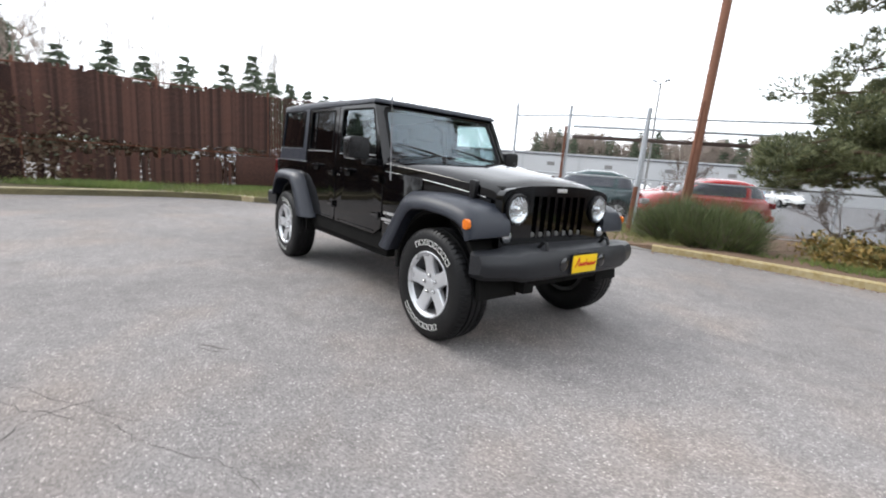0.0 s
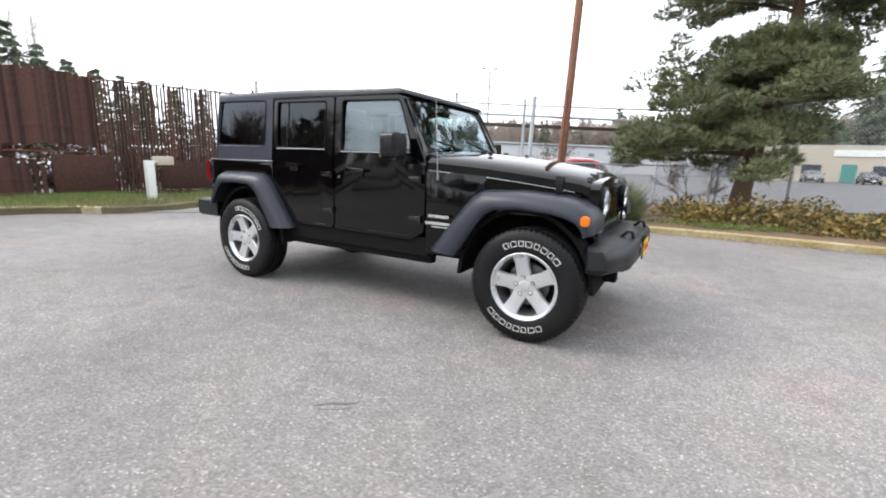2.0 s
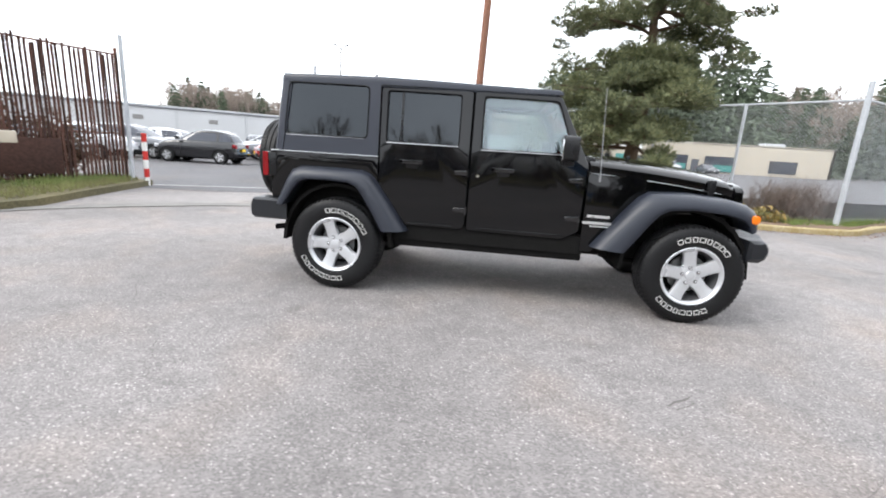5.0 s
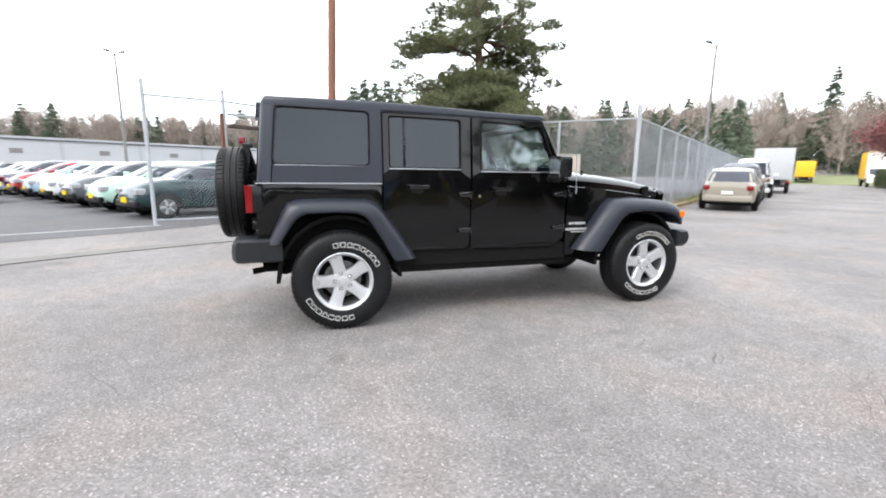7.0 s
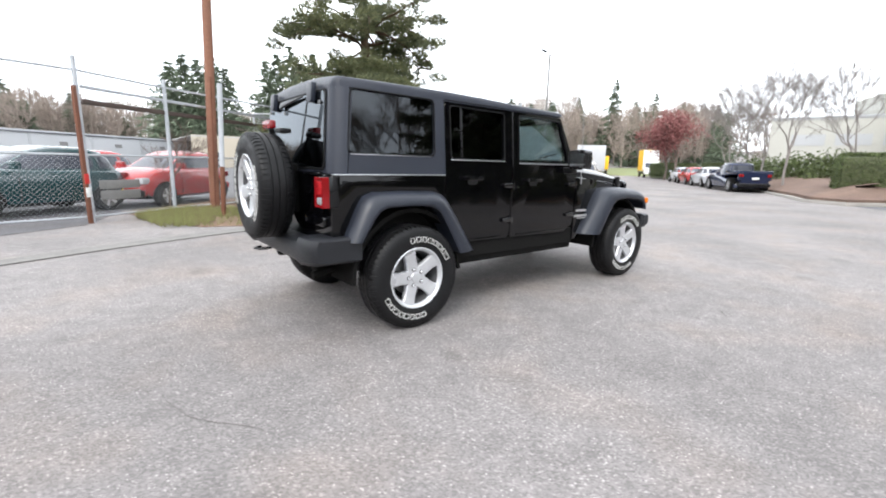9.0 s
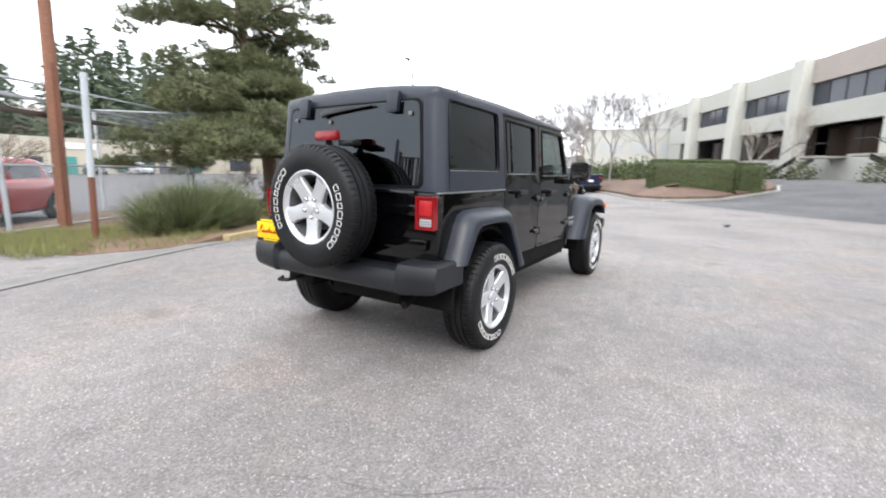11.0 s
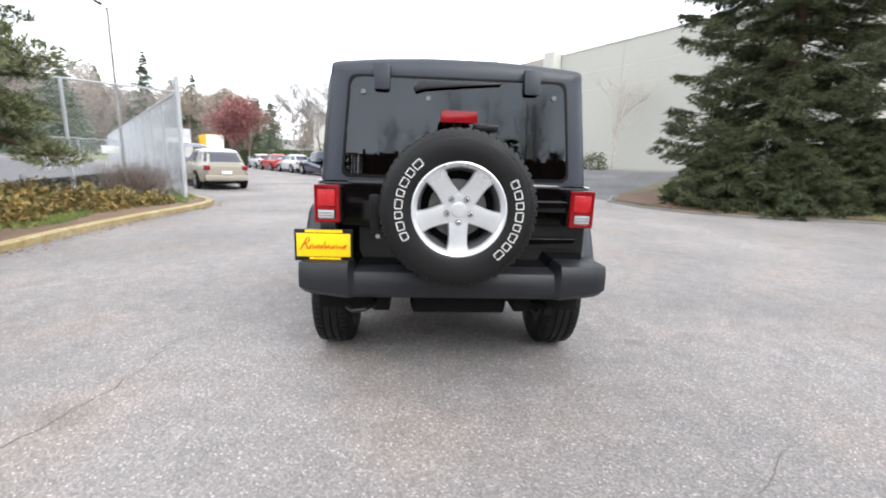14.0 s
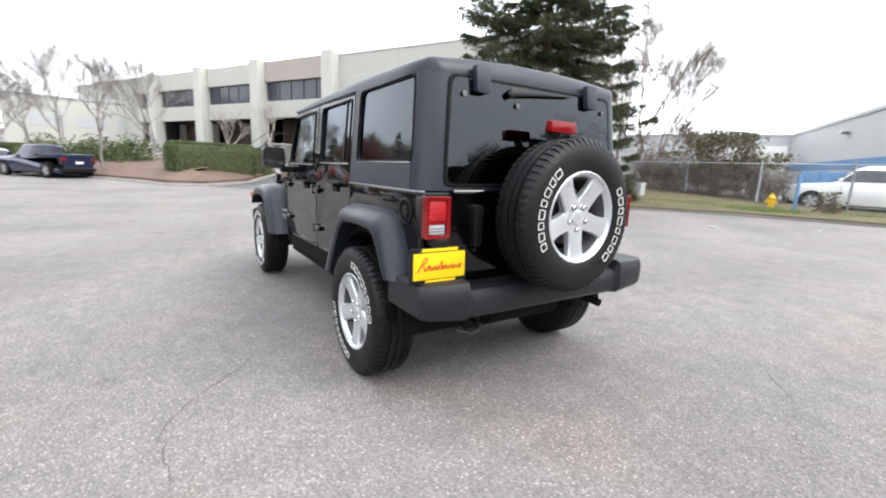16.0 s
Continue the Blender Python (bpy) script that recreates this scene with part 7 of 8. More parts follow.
def build_jeep():
    jeep = thing("off_road_car", "shiny black four-door off-road car with matte hardtop, parked on worn asphalt", "car")
    paint, top, flare, black, under = M["paint"], M["hardtop"], M["flare"], M["black"], M["under"]
    def bon(x):
        """Half width, crown height and edge height of the bonnet."""
        u = max(0.0, (x - 0.62) / 1.2)
        return 0.752 - 0.163 * u, 1.308 - 0.078 * u - 0.067 * u ** 3, 1.226 - 0.07 * u - 0.056 * u ** 2.2
    def REAR_X(z):
        """The plane of the rear face, leaning forward towards the roof."""
        return -2.09 + 0.058 * max(0.0, min(1.0, (z - 1.16) / 0.64))

    # under-body and tub
    bm = box(-2.04, -0.62, 0.55, 0.62, 0.62, 1.0, 0.02)
    box(-2.04, -0.755, 0.95, -1.05, 0.755, 1.02, 0, 2, bm)
    box(-1.0, -0.74, 0.47, 0.62, 0.74, 0.62, 0, 2, bm)
    box(0.6, -0.42, 0.5, 1.78, 0.42, 1.0, 0, 2, bm)
    part("floor_tub", bm, under, jeep)
    for s in (-1, 1):
        part("frame_rail", box(-2.1, s * 0.42 - 0.05, 0.42, 2.0, s * 0.42 + 0.05, 0.54, 0.01), under, jeep)
        part("rocker", on_side(box(-1.04, -0.13, 0.405, 0.64, -0.035, 0.60, 0.02), s), under, jeep)
        for xx in (-0.95, -0.55, -0.12, 0.25, 0.55):
            part("rocker_bolt", lathe([(0.009, -0.01), (0.009, 0.004)], 8, (xx, s * (side_y(0.49) - 0.034), 0.49)), M["steel"], jeep)
    for x in (-1.4735, 1.4735):
        part("axle", tube([(x, -0.7, 0.395), (x, 0.7, 0.395)], 0.045, 12), under, jeep)
        part("differential", lathe([(0.01, -0.12), (0.1, -0.09), (0.13, 0), (0.1, 0.09), (0.01, 0.12)], 20, (x, 0.12 if x > 0 else 0.0, 0.39), "x"), under, jeep)
        for s in (-1, 1):
            part("shock_absorber", tube([(x - 0.12, s * 0.5, 0.36), (x - 0.18, s * 0.48, 0.8)], 0.03, 10), under, jeep)
            part("control_arm", tube([(x, s * 0.45, 0.34), (x - 0.62 * (1 if x > 0 else -1), s * 0.4, 0.42)], 0.025, 8), under, jeep)
    part("muffler", lathe([(0.05, -0.3), (0.1, -0.28), (0.1, 0.28), (0.05, 0.3)], 20, (-1.93, -0.05, 0.46)), under, jeep)
    part("tailpipe", tube([(-1.93, -0.34, 0.46), (-1.98, -0.5, 0.47), (-2.1, -0.55, 0.46), (-2.17, -0.56, 0.45)], 0.026, 12), under, jeep)
    part("tow_hook", tube([(-2.1, 0.45, 0.5), (-2.18, 0.46, 0.48), (-2.24, 0.5, 0.475), (-2.26, 0.56, 0.475), (-2.2, 0.6, 0.475)], 0.014, 8), black, jeep)
    # body sides
    for s in (-1, 1):
        quarter = [(-2.095, 1.165), (-2.095, 0.7), (-2.0, 0.7), (-1.86, 0.98), (-1.78, 1.02), (-1.3, 1.02), (-1.135, 0.85), (-1.135, 1.165)]
        part("rear_quarter", on_side(prism(quarter, -0.05, 0.0, "y", 0.008), s), paint, jeep)
        rear_o = rounded([(-1.127, 1.735), (-1.127, 0.88), (-0.93, 0.60), (-0.40, 0.595), (-0.362, 0.64), (-0.362, 1.735)], 0.025, 3)
        rear_i = rounded([(-1.066, 1.705), (-1.066, 1.305), (-0.462, 1.300), (-0.462, 1.695)], 0.03, 4)
        door = part("rear_door", on_side(framed(rear_o, rear_i, -0.05, 0.0, "y", 0.006), s), paint, jeep)
        part("window", on_side(prism(rear_i, -0.02, -0.015, "y"), s), M["tinted"], door).visible_shadow = False
        part("window_divider", on_side(box(-0.955, -0.02, 1.305, -0.935, -0.008, 1.7, 0.003), s), black, door)
        front_o = rounded([(-0.352, 1.735), (-0.352, 0.595), (0.45, 0.585), (0.585, 0.66), (0.60, 1.20), (0.335, 1.725)], 0.025, 3)
        front_i = rounded([(-0.263, 1.692), (-0.263, 1.287), (0.445, 1.287), (0.438, 1.37), (0.318, 1.678)], 0.03, 4)
        fdoor = part("front_door", on_side(framed(front_o, front_i, -0.05, 0.0, "y", 0.006), s), paint, jeep)
        part("window", on_side(prism(front_i, -0.02, -0.016, "y"), s), M["glass"], fdoor).visible_shadow = False
        # reflected light along the sill, added as a thin pale strip
        for d, xi, xe, z0 in ((door, -1.09, -0.44, 1.283), (fdoor, -0.29, 0.47, 1.268)):
            part("window_sill_trim", on_side(box(xi + 0.02, -0.012, z0 + 0.003, xe - 0.02, 0.004, z0 + 0.011, 0.002), s), M["highlight_trim"], d)
        for d, loop in ((door, rear_i), (fdoor, front_i)):
            c = (sum(p[0] for p in loop) / len(loop), sum(p[1] for p in loop) / len(loop))
            outer = [(c[0] + (p[0] - c[0]) * 1.035, c[1] + (p[1] - c[1]) * 1.05) for p in loop]
            part("window_seal", on_side(framed(outer, loop, -0.012, 0.007, "y", 0.005), s), M["gasket"], d)
        # door furniture
        for d, xh, zh in ((door, -0.84, 1.135), (fdoor, -0.075, 1.115)):
            part("handle_recess", on_side(prism(rounded([(xh - 0.055, zh - 0.045), (xh + 0.055, zh - 0.045), (xh + 0.055, zh + 0.02), (xh - 0.055, zh + 0.02)], 0.03, 4), -0.004, 0.003, "y"), s), M["dark_gap"], d)
            h = part("door_handle", on_side(prism(rounded([(xh - 0.1, zh - 0.008), (xh + 0.085, zh - 0.008), (xh + 0.095, zh + 0.022), (xh - 0.1, zh + 0.026)], 0.01, 3), 0.003, 0.04, "y", 0.013, 3), s), M["gloss_black"], d)
            part("push_button", on_side(lathe([(0.014, -0.002), (0.014, 0.04)], 12, (xh - 0.085, 0, zh + 0.008)), s), M["gloss_black"], d)
        part("door_lock", on_side(lathe([(0.012, -0.002), (0.012, 0.005)], 14, (-0.282, 0, 1.062)), s), M["chrome"], fdoor)
        for d, xh in ((door, -0.415), (fdoor, 0.515)):
            for zh in (1.075, 0.765):
                part("door_hinge", on_side(prism(rounded([(xh - 0.06, zh - 0.014), (xh + 0.055, zh - 0.02), (xh + 0.055, zh + 0.026), (xh - 0.06, zh + 0.02)], 0.01, 2), -0.004, 0.024, "y", 0.01, 3), s), M["gloss_black"], d)
                part("hinge_pin", on_side(tube([(xh + 0.05, 0.018, zh - 0.032), (xh + 0.05, 0.018, zh + 0.034)], 0.012, 10), s), M["gloss_black"], d)
        # lower crease
        for d, xa, xb in ((door, -0.86, -0.47), (fdoor, -0.27, 0.46)):
            part("door_crease", on_side(box(xa, -0.004, 0.612, xb, 0.008, 0.628, 0.006), s), paint, d)
        # cowl and wing side
        cowl = [(0.608, 1.143), (0.608, 0.5), (0.70, 0.5), (0.84, 0.68), (1.0, 0.88), (1.08, 0.98), (1.08, 1.12), (0.85, 1.135)]
        part("cowl_side", warp(prism(cowl, -0.05, 0.0, "y", 0.004), lambda x, y, z: (x, s * ((side_y(z) if x < 0.62 else min(side_y(z), bon(x)[0] + 0.006)) + y), z)), paint, jeep)
        # model badge bars on the right and left wing
        for x0, x1, z0, z1 in ((0.635, 0.815, 0.79, 0.812), (0.605, 0.835, 0.735, 0.757), (0.665, 0.835, 0.715, 0.725)):
            part("badge_bar", on_side(box(x0, -0.002, z0, x1, 0.004, z1, 0.001), s), M["badge"], jeep, "plain silver badge bar")
        # hardtop quarter with its window
        ho = [(-1.977, 1.175), (-1.133, 1.175), (-1.133, 1.748), (-1.91, 1.748)]
        hi = rounded([(-1.965, 1.322), (-1.243, 1.318), (-1.236, 1.728), (-1.925, 1.738)], 0.045, 5)
        hq = part("hardtop_side", on_side(framed(ho, hi, -0.05, 0.006, "y"), s), top, jeep)
        rows = []
        for k in range(9):
            z = 1.175 + (1.748 - 1.175) * k / 8
            yc, xc = side_y(z) + 0.006 - 0.105, REAR_X(z) + 0.105
            arc = [(xc - 0.105 * math.sin(a), s * (yc + 0.105 * math.cos(a)), z) for a in [math.pi / 2 * j / 8 for j in range(9)]]
            inner = [(xc - 0.07 * math.sin(a), s * (yc + 0.07 * math.cos(a)), z) for a in [math.pi / 2 * j / 8 for j in range(9)]][::-1]
            rows.append(arc + inner)
        part("hardtop_corner", loft(rows), top, hq, "", 50)
        part("quarter_window", on_side(prism(hi, -0.012, -0.007, "y"), s), M["tinted"], hq).visible_shadow = False
        c = (-1.6, 1.526)
        part("window_seal", on_side(framed([(c[0] + (p[0] - c[0]) * 1.03, c[1] + (p[1] - c[1]) * 1.055) for p in hi], hi, -0.01, 0.0125, "y", 0.005), s), M["gasket"], hq)
        # the same painted sill reflection under the quarter window
        part("window_sill_trim", on_side(box(-1.95, 0.0, 1.306, -1.27, 0.0095, 1.312, 0.002), s), M["highlight_trim"], hq)
        part("belt_moulding", on_side(box(-2.09, -0.02, 1.166, -1.135, 0.0085, 1.1735, 0.002), s), M["highlight_trim"], jeep)
        # roof rail over the doors
        part("roof_rail", on_side(prism([(-1.13, 1.735), (0.30, 1.722), (0.325, 1.742), (-1.13, 1.752)], -0.06, 0.004, "y", 0.006), s), top, jeep)
        # pillars
        part("pillar", on_side(box(-0.364, -0.06, 0.62, -0.348, -0.03, 1.73), s), under, jeep)
        # wheel-arch flares
        for o, i_ in ((
                [(-2.03, 0.715), (-1.99, 0.80), (-1.92, 0.95), (-1.875, 1.02), (-1.80, 1.048), (-1.55, 1.053), (-1.27, 1.045), (-1.19, 1.015), (-1.13, 0.95), (-0.99, 0.75), (-0.855, 0.555)],
                [(-1.935, 0.715), (-1.90, 0.77), (-1.83, 0.875), (-1.79, 0.92), (-1.73, 0.945), (-1.55, 0.95), (-1.36, 0.942), (-1.295, 0.915), (-1.25, 0.87), (-1.15, 0.71), (-1.06, 0.55)]),
                ([(0.685, 0.555), (0.80, 0.70), (0.95, 0.89), (1.03, 0.98), (1.11, 1.025), (1.40, 1.035), (1.68, 1.012), (1.80, 0.985), (1.865, 0.945), (1.895, 0.88), (1.90, 0.80)],
                 [(0.93, 0.54), (1.0, 0.64), (1.10, 0.79), (1.16, 0.865), (1.23, 0.905), (1.40, 0.92), (1.62, 0.905), (1.72, 0.885), (1.78, 0.86), (1.82, 0.82), (1.835, 0.775)])):
            rows = []
            for (ox, oz), (ix, iz) in zip(o, i_):
                ya = 0.70 if ox < 0.7 else bon(ox)[0] - 0.03
                def at(u):
                    return ox + (ix - ox) * u, oz + (iz - oz) * u
                rows.append([(ox, s * ya, oz + 0.004)] + [(at(u)[0], s * y, at(u)[1]) for u, y in ((0.0, 0.795), (0.1, 0.835), (0.28, 0.868), (0.5, 0.886), (0.8, 0.897), (0.93, 0.895), (1.0, 0.886))] + [(ix, s * 0.866, iz + 0.004), (ix, s * ya, iz + 0.01)])
            part("wheel_arch_flare", loft(rows), flare, jeep, "", 40)
        # inner wheel houses
        for xc in (-1.48, 1.42):
            arc = [(xc + 0.5 * math.cos(a), 0.395 + 0.53 * math.sin(a)) for a in [math.pi * k / 12 for k in range(13)]]
            inner = [(xc + 0.47 * math.cos(a), 0.395 + 0.50 * math.sin(a)) for a in [math.pi * k / 12 for k in range(13)]][::-1]
            part("wheel_house", prism(arc + inner, s * 0.45, s * 0.80, "y"), under, jeep)
    # front wings and bonnet
    rows, wing = [], []
    for x in (0.615, 0.75, 0.9, 1.1, 1.3, 1.5, 1.65, 1.74, 1.80, 1.83):
        w, zt, ze = bon(x)
        dz = 0.0 if x < 1.78 else (0.012 if x < 1.82 else 0.04)
        rows.append([(x, yy, zz - dz) for yy, zz in ((-w, ze - 0.075), (-w - 0.002, ze - 0.02), (-w + 0.02, ze + 0.004), (-w * 0.86, ze + (zt - ze) * 0.43), (-w * 0.7, ze + (zt - ze) * 0.71), (-w * 0.5, zt - 0.008), (-w * 0.4, zt), (0, zt + 0.006), (w * 0.4, zt), (w * 0.5, zt - 0.008), (w * 0.7, ze + (zt - ze) * 0.71), (w * 0.86, ze + (zt - ze) * 0.43), (w - 0.02, ze + 0.004), (w + 0.002, ze - 0.02), (w, ze - 0.075))])
        if x < 1.77:
            wing.append([(x, -w + 0.004, 0.5 if x < 0.7 else 0.86), (x, -w + 0.004, ze - 0.083), (x, w - 0.004, ze - 0.083), (x, w - 0.004, 0.5 if x < 0.7 else 0.86)])
    part("wing", loft(wing), paint, jeep)
    part("bonnet", loft(rows), paint, jeep, "", 28)
    # highlight on the bonnet edge, added as a thin pale tube
    for s in (-1, 1):
        part("bonnet_glint", tube([(x, s * (bon(x)[0] + 0.003), bon(x)[2] - 0.079) for x in (0.62, 0.75, 0.9, 1.1, 1.3, 1.5, 1.7)], 0.0022, 6), M["highlight_trim"], jeep)
    part("cowl_panel", prism([(0.52, 1.17), (0.66, 1.17), (0.66, 1.262), (0.56, 1.275)], -0.69, 0.69, "y", 0.01), black, jeep)
    for s in (-1, 1):
        w, zt, ze = bon(1.6)
        part("bonnet_latch", prism(rounded([(1.575, ze - 0.11), (1.625, ze - 0.11), (1.63, ze + 0.015), (1.57, ze + 0.015)], 0.015, 3), s * (w - 0.01), s * (w + 0.03), "y", 0.006), black, jeep)
        part("bonnet_bumper", lathe([(0.018, 0), (0.018, 0.02), (0.012, 0.028)], 12, (0.98, s * 0.42, bon(0.98)[1] - 0.01), "z"), black, jeep)
        part("washer_nozzle", box(0.82, s * 0.25 - 0.015, bon(0.82)[1] - 0.005, 0.86, s * 0.25 + 0.015, bon(0.82)[1] + 0.016, 0.004), black, jeep)
    # grille
    bm = bmesh.new()
    xg0, xg1 = 1.80, 1.862
    slots = [-0.27 + 0.09 * k for k in range(7)]
    edges = [-0.61] + [v for c in slots for v in (c - 0.029, c + 0.029)] + [0.61]
    prism([(-0.61, 1.065), (0.61, 1.065)] + [(0.6 * math.cos(radians(a)), 1.065 + 0.078 * math.sin(radians(a)) ** 0.7) for a in (12, 24, 36, 48, 60, 75, 90, 105, 120, 132, 144, 156, 168)], xg0, xg1, "x", 0, 2, bm)
    prism([(-0.61, 0.70), (0.61, 0.70), (0.61, 0.775), (-0.61, 0.775)], xg0, xg1, "x", 0, 2, bm)
    for k in range(0, len(edges) - 1, 2):
        prism([(edges[k], 0.775), (edges[k + 1], 0.775), (edges[k + 1], 1.065), (edges[k], 1.065)], xg0, xg1 - (0.0 if k in (0, 14) else 0.004), "x", 0, 2, bm)
    grille = part("grille", bm, paint, jeep, "black seven-slot grille")
    part("grille_backing", box(1.74, -0.56, 0.68, 1.795, 0.56, 1.12), M["dark_gap"], jeep)
    for c in slots:
        part("slot_trim", prism(rounded([(c - 0.022, 0.777), (c + 0.022, 0.777), (c + 0.018, 0.812), (c - 0.018, 0.812)], 0.012, 2), 1.835, 1.858, "x", 0.003), M["steel"], grille)
    part("emblem", box(1.862, -0.055, 1.098, 1.868, 0.055, 1.124, 0.002), M["badge"], jeep, "plain silver emblem bar")
    for s in (-1, 1):
        ctr = (0, s * 0.472, 0.975)
        lamp = part("headlamp", lathe([(0.105, 1.85), (0.108, 1.878), (0.101, 1.888), (0.092, 1.886), (0.09, 1.866)], 36, ctr, "x", caps=False), black, jeep, "round headlamp with chrome reflector")
        part("reflector", lathe([(0.09, 1.884), (0.075, 1.872), (0.04, 1.866), (0.004, 1.8645)], 32, ctr, "x", caps=False), M["reflector"], lamp)
        part("bulb", lathe([(0.022, 1.862), (0.022, 1.884), (0.006, 1.89)], 16, ctr, "x"), M["chrome"], lamp)
        part("lens", lathe([(0.091, 1.885), (0.085, 1.894), (0.06, 1.904), (0.03, 1.909), (0.002, 1.911)], 32, ctr, "x", caps=False), M["lens"], lamp)
        ctr = (0, s * 0.545, 0.795)
        ind = part("indicator_lamp", lathe([(0.052, 1.85), (0.052, 1.87), (0.046, 1.874)], 24, ctr, "x"), black, jeep)
        part("lens", lathe([(0.046, 1.872), (0.03, 1.886), (0.002, 1.89)], 24, ctr, "x"), M["reflector"], ind)
        mk = prism(rounded([(1.815, 0.85), (1.872, 0.85), (1.872, 0.915), (1.815, 0.915)], 0.03, 5), s * 0.875, s * 0.902, "y", 0.006)
        part("side_marker", mk, M["amber"], jeep, "amber side marker lamp")
    # front bumper
    rows = []
    for y in (-0.87, -0.84, -0.76, -0.62, -0.56, -0.3, 0, 0.3, 0.56, 0.62, 0.76, 0.84, 0.87):
        a = abs(y)
        xf = 2.115 - 0.10 * smooth(0.5, 0.9, a) - 0.03 * smooth(0.82, 0.88, a)
        zt, zb = 0.735 - 0.02 * smooth(0.55, 0.62, a), 0.525 + 0.015 * smooth(0.55, 0.62, a) + 0.02 * smooth(0.82, 0.88, a)
        k = 0.02 if a > 0.86 else 0
        rows.append([(1.86 + k, y, zb + k), (xf - 0.06, y, zb + k), (xf - 0.015, y, zb + 0.03), (xf, y, zb + 0.075), (xf - 0.005, y, zt - 0.05), (xf - 0.03, y, zt - 0.012), (xf - 0.06, y, zt - k), (1.86 + k, y, zt - k)])
    bumper = part("front_bumper", loft(rows), M["bumper"], jeep, "dark grey plastic bumper", 30)
    part("bumper_valance", prism([(1.80, 0.43), (1.98, 0.46), (2.03, 0.54), (1.80, 0.54)], -0.45, 0.45, "y", 0.015), under, jeep)
    for s in (-1, 1):
        part("fog_lamp", lathe([(0.045, 2.09), (0.047, 2.118), (0.04, 2.123), (0.003, 2.128)], 20, (0, s * 0.22, 0.632), "x"), M["gloss_black"], bumper)
        part("tow_hook", tube([(1.98, s * 0.36, 0.72), (2.03, s * 0.36, 0.775), (2.06, s * 0.36, 0.775), (2.075, s * 0.36, 0.73)], 0.012, 8), black, jeep)
    plate = part("front_plate", box(2.118, -0.155, 0.55, 2.126, 0.155, 0.705, 0.003), black, jeep, "yellow dealer plate in a black frame")
    part("plate_face", box(2.124, -0.142, 0.565, 2.129, 0.142, 0.69, 0.001), M["yellow_plate"], plate)
    part("script_stroke", scrawl(2.131, -0.118, 0.612, 1, 0.24), M["red_ink"], plate, "plain red written stroke")
    # windscreen
    def screen(y, z, d):
        k = (z - 1.235) / (1.735 - 1.235)
        return (0.60 - 0.275 * k + d * 0.876 - 0.035 * (abs(y) / 0.7) ** 2, y, z + d * 0.482)
    so = [(-0.735, 1.235), (0.735, 1.235), (0.70, 1.745), (-0.70, 1.745)]
    si = rounded([(-0.665, 1.285), (0.665, 1.285), (0.635, 1.69), (-0.635, 1.69)], 0.05, 4)
    frame_ = part("windscreen_frame", warp(framed(so, si, -0.03, 0.02, "x", 0.008), lambda x, y, z: screen(y, z, x)), paint, jeep)
    rows = [[screen(-0.668 + 1.336 * i / 8, z, d) for z, d in ((1.28, 0.005), (1.692, 0.005), (1.692, 0.0), (1.28, 0.0))] for i in range(9)]
    part("windscreen", loft(rows), M["screen"], frame_).visible_shadow = False
    part("screen_border", warp(framed([(-0.668, 1.28), (0.668, 1.28), (0.638, 1.695), (-0.638, 1.695)], rounded([(-0.635, 1.315), (0.635, 1.315), (0.605, 1.665), (-0.605, 1.665)], 0.04, 4), 0.005, 0.008, "x"), lambda x, y, z: screen(y, z, x)), M["gasket"], frame_)
    for py, ty in ((-0.06, -0.60), (0.54, 0.0)):
        pivot, tip, mid = screen(py, 1.262, 0.03), screen(ty, 1.385, 0.02), screen(py * 0.45 + ty * 0.55, 1.335, 0.035)
        arm = part("wiper", tube([pivot, screen(py * 0.8 + ty * 0.2, 1.29, 0.045), mid], [0.012, 0.009, 0.007], 6), black, jeep)
        part("wiper_blade", tube([screen(py * 0.88 + ty * 0.12, 1.284, 0.018), mid, tip], [0.006, 0.009, 0.005], 6), M["rubber"], arm)
    part("window_sticker", warp(box(0.0, 0.42, 1.33, 0.003, 0.6, 1.42), lambda x, y, z: screen(y, z, -0.012 + x)), M["paper"], jeep)
    # roof: a shallow dome with rounded edges that meets the rear corners
    rows = []
    stations = [(REAR_X(1.748) + 0.05 * (1 - math.cos(p)), math.sin(p)) for p in [math.pi / 2 * k / 7 for k in range(8)]] + [(x, 1.0) for x in (-1.75, -1.4, -1.12, -0.7, -0.3, 0.1)] + [(0.345 - 0.06 * (1 - math.cos(p)), 0.35 + 0.65 * math.sin(p)) for p in [math.pi / 2 * (1 - k / 4) for k in range(5)]]
    for x, g in stations:
        u = smooth(-1.2, 0.34, x)
        zb, rise, crown = 1.748 - 0.016 * u, 0.066 - 0.026 * u, 0.104 - 0.058 * u
        hw = side_y(zb) + 0.006 + 0.004 * u
        d = x - REAR_X(1.748)
        if d < 0.105:
            hw -= 0.105 - math.sqrt(max(0.0, 0.105 ** 2 - (0.105 - d) ** 2))
        half = [(hw, zb), (hw - 0.001, zb + rise * 0.55 * g), (hw - 0.007, zb + rise * 0.85 * g), (hw - 0.022, zb + rise * 1.02 * g), (hw - 0.06, zb + (rise * 0.95 + 0.1 * crown) * g), (hw * 0.6, zb + (rise * 0.3 + crown * 0.7) * g), (hw * 0.25, zb + crown * g)]
        rows.append([(x, -y, z) for y, z in half] + [(x, y, z) for y, z in half[::-1]])
    part("roof", loft(rows), top, jeep, "matte black textured hardtop roof", 60)
    for s in (-1, 1):
        part("roof_seam", tube([(x, s * (side_y(1.74) + 0.0045), 1.7485 - 0.016 * smooth(-1.2, 0.34, x)) for x in (-1.12, -0.6, -0.1, 0.3)], 0.004, 6), M["gasket"], jeep)
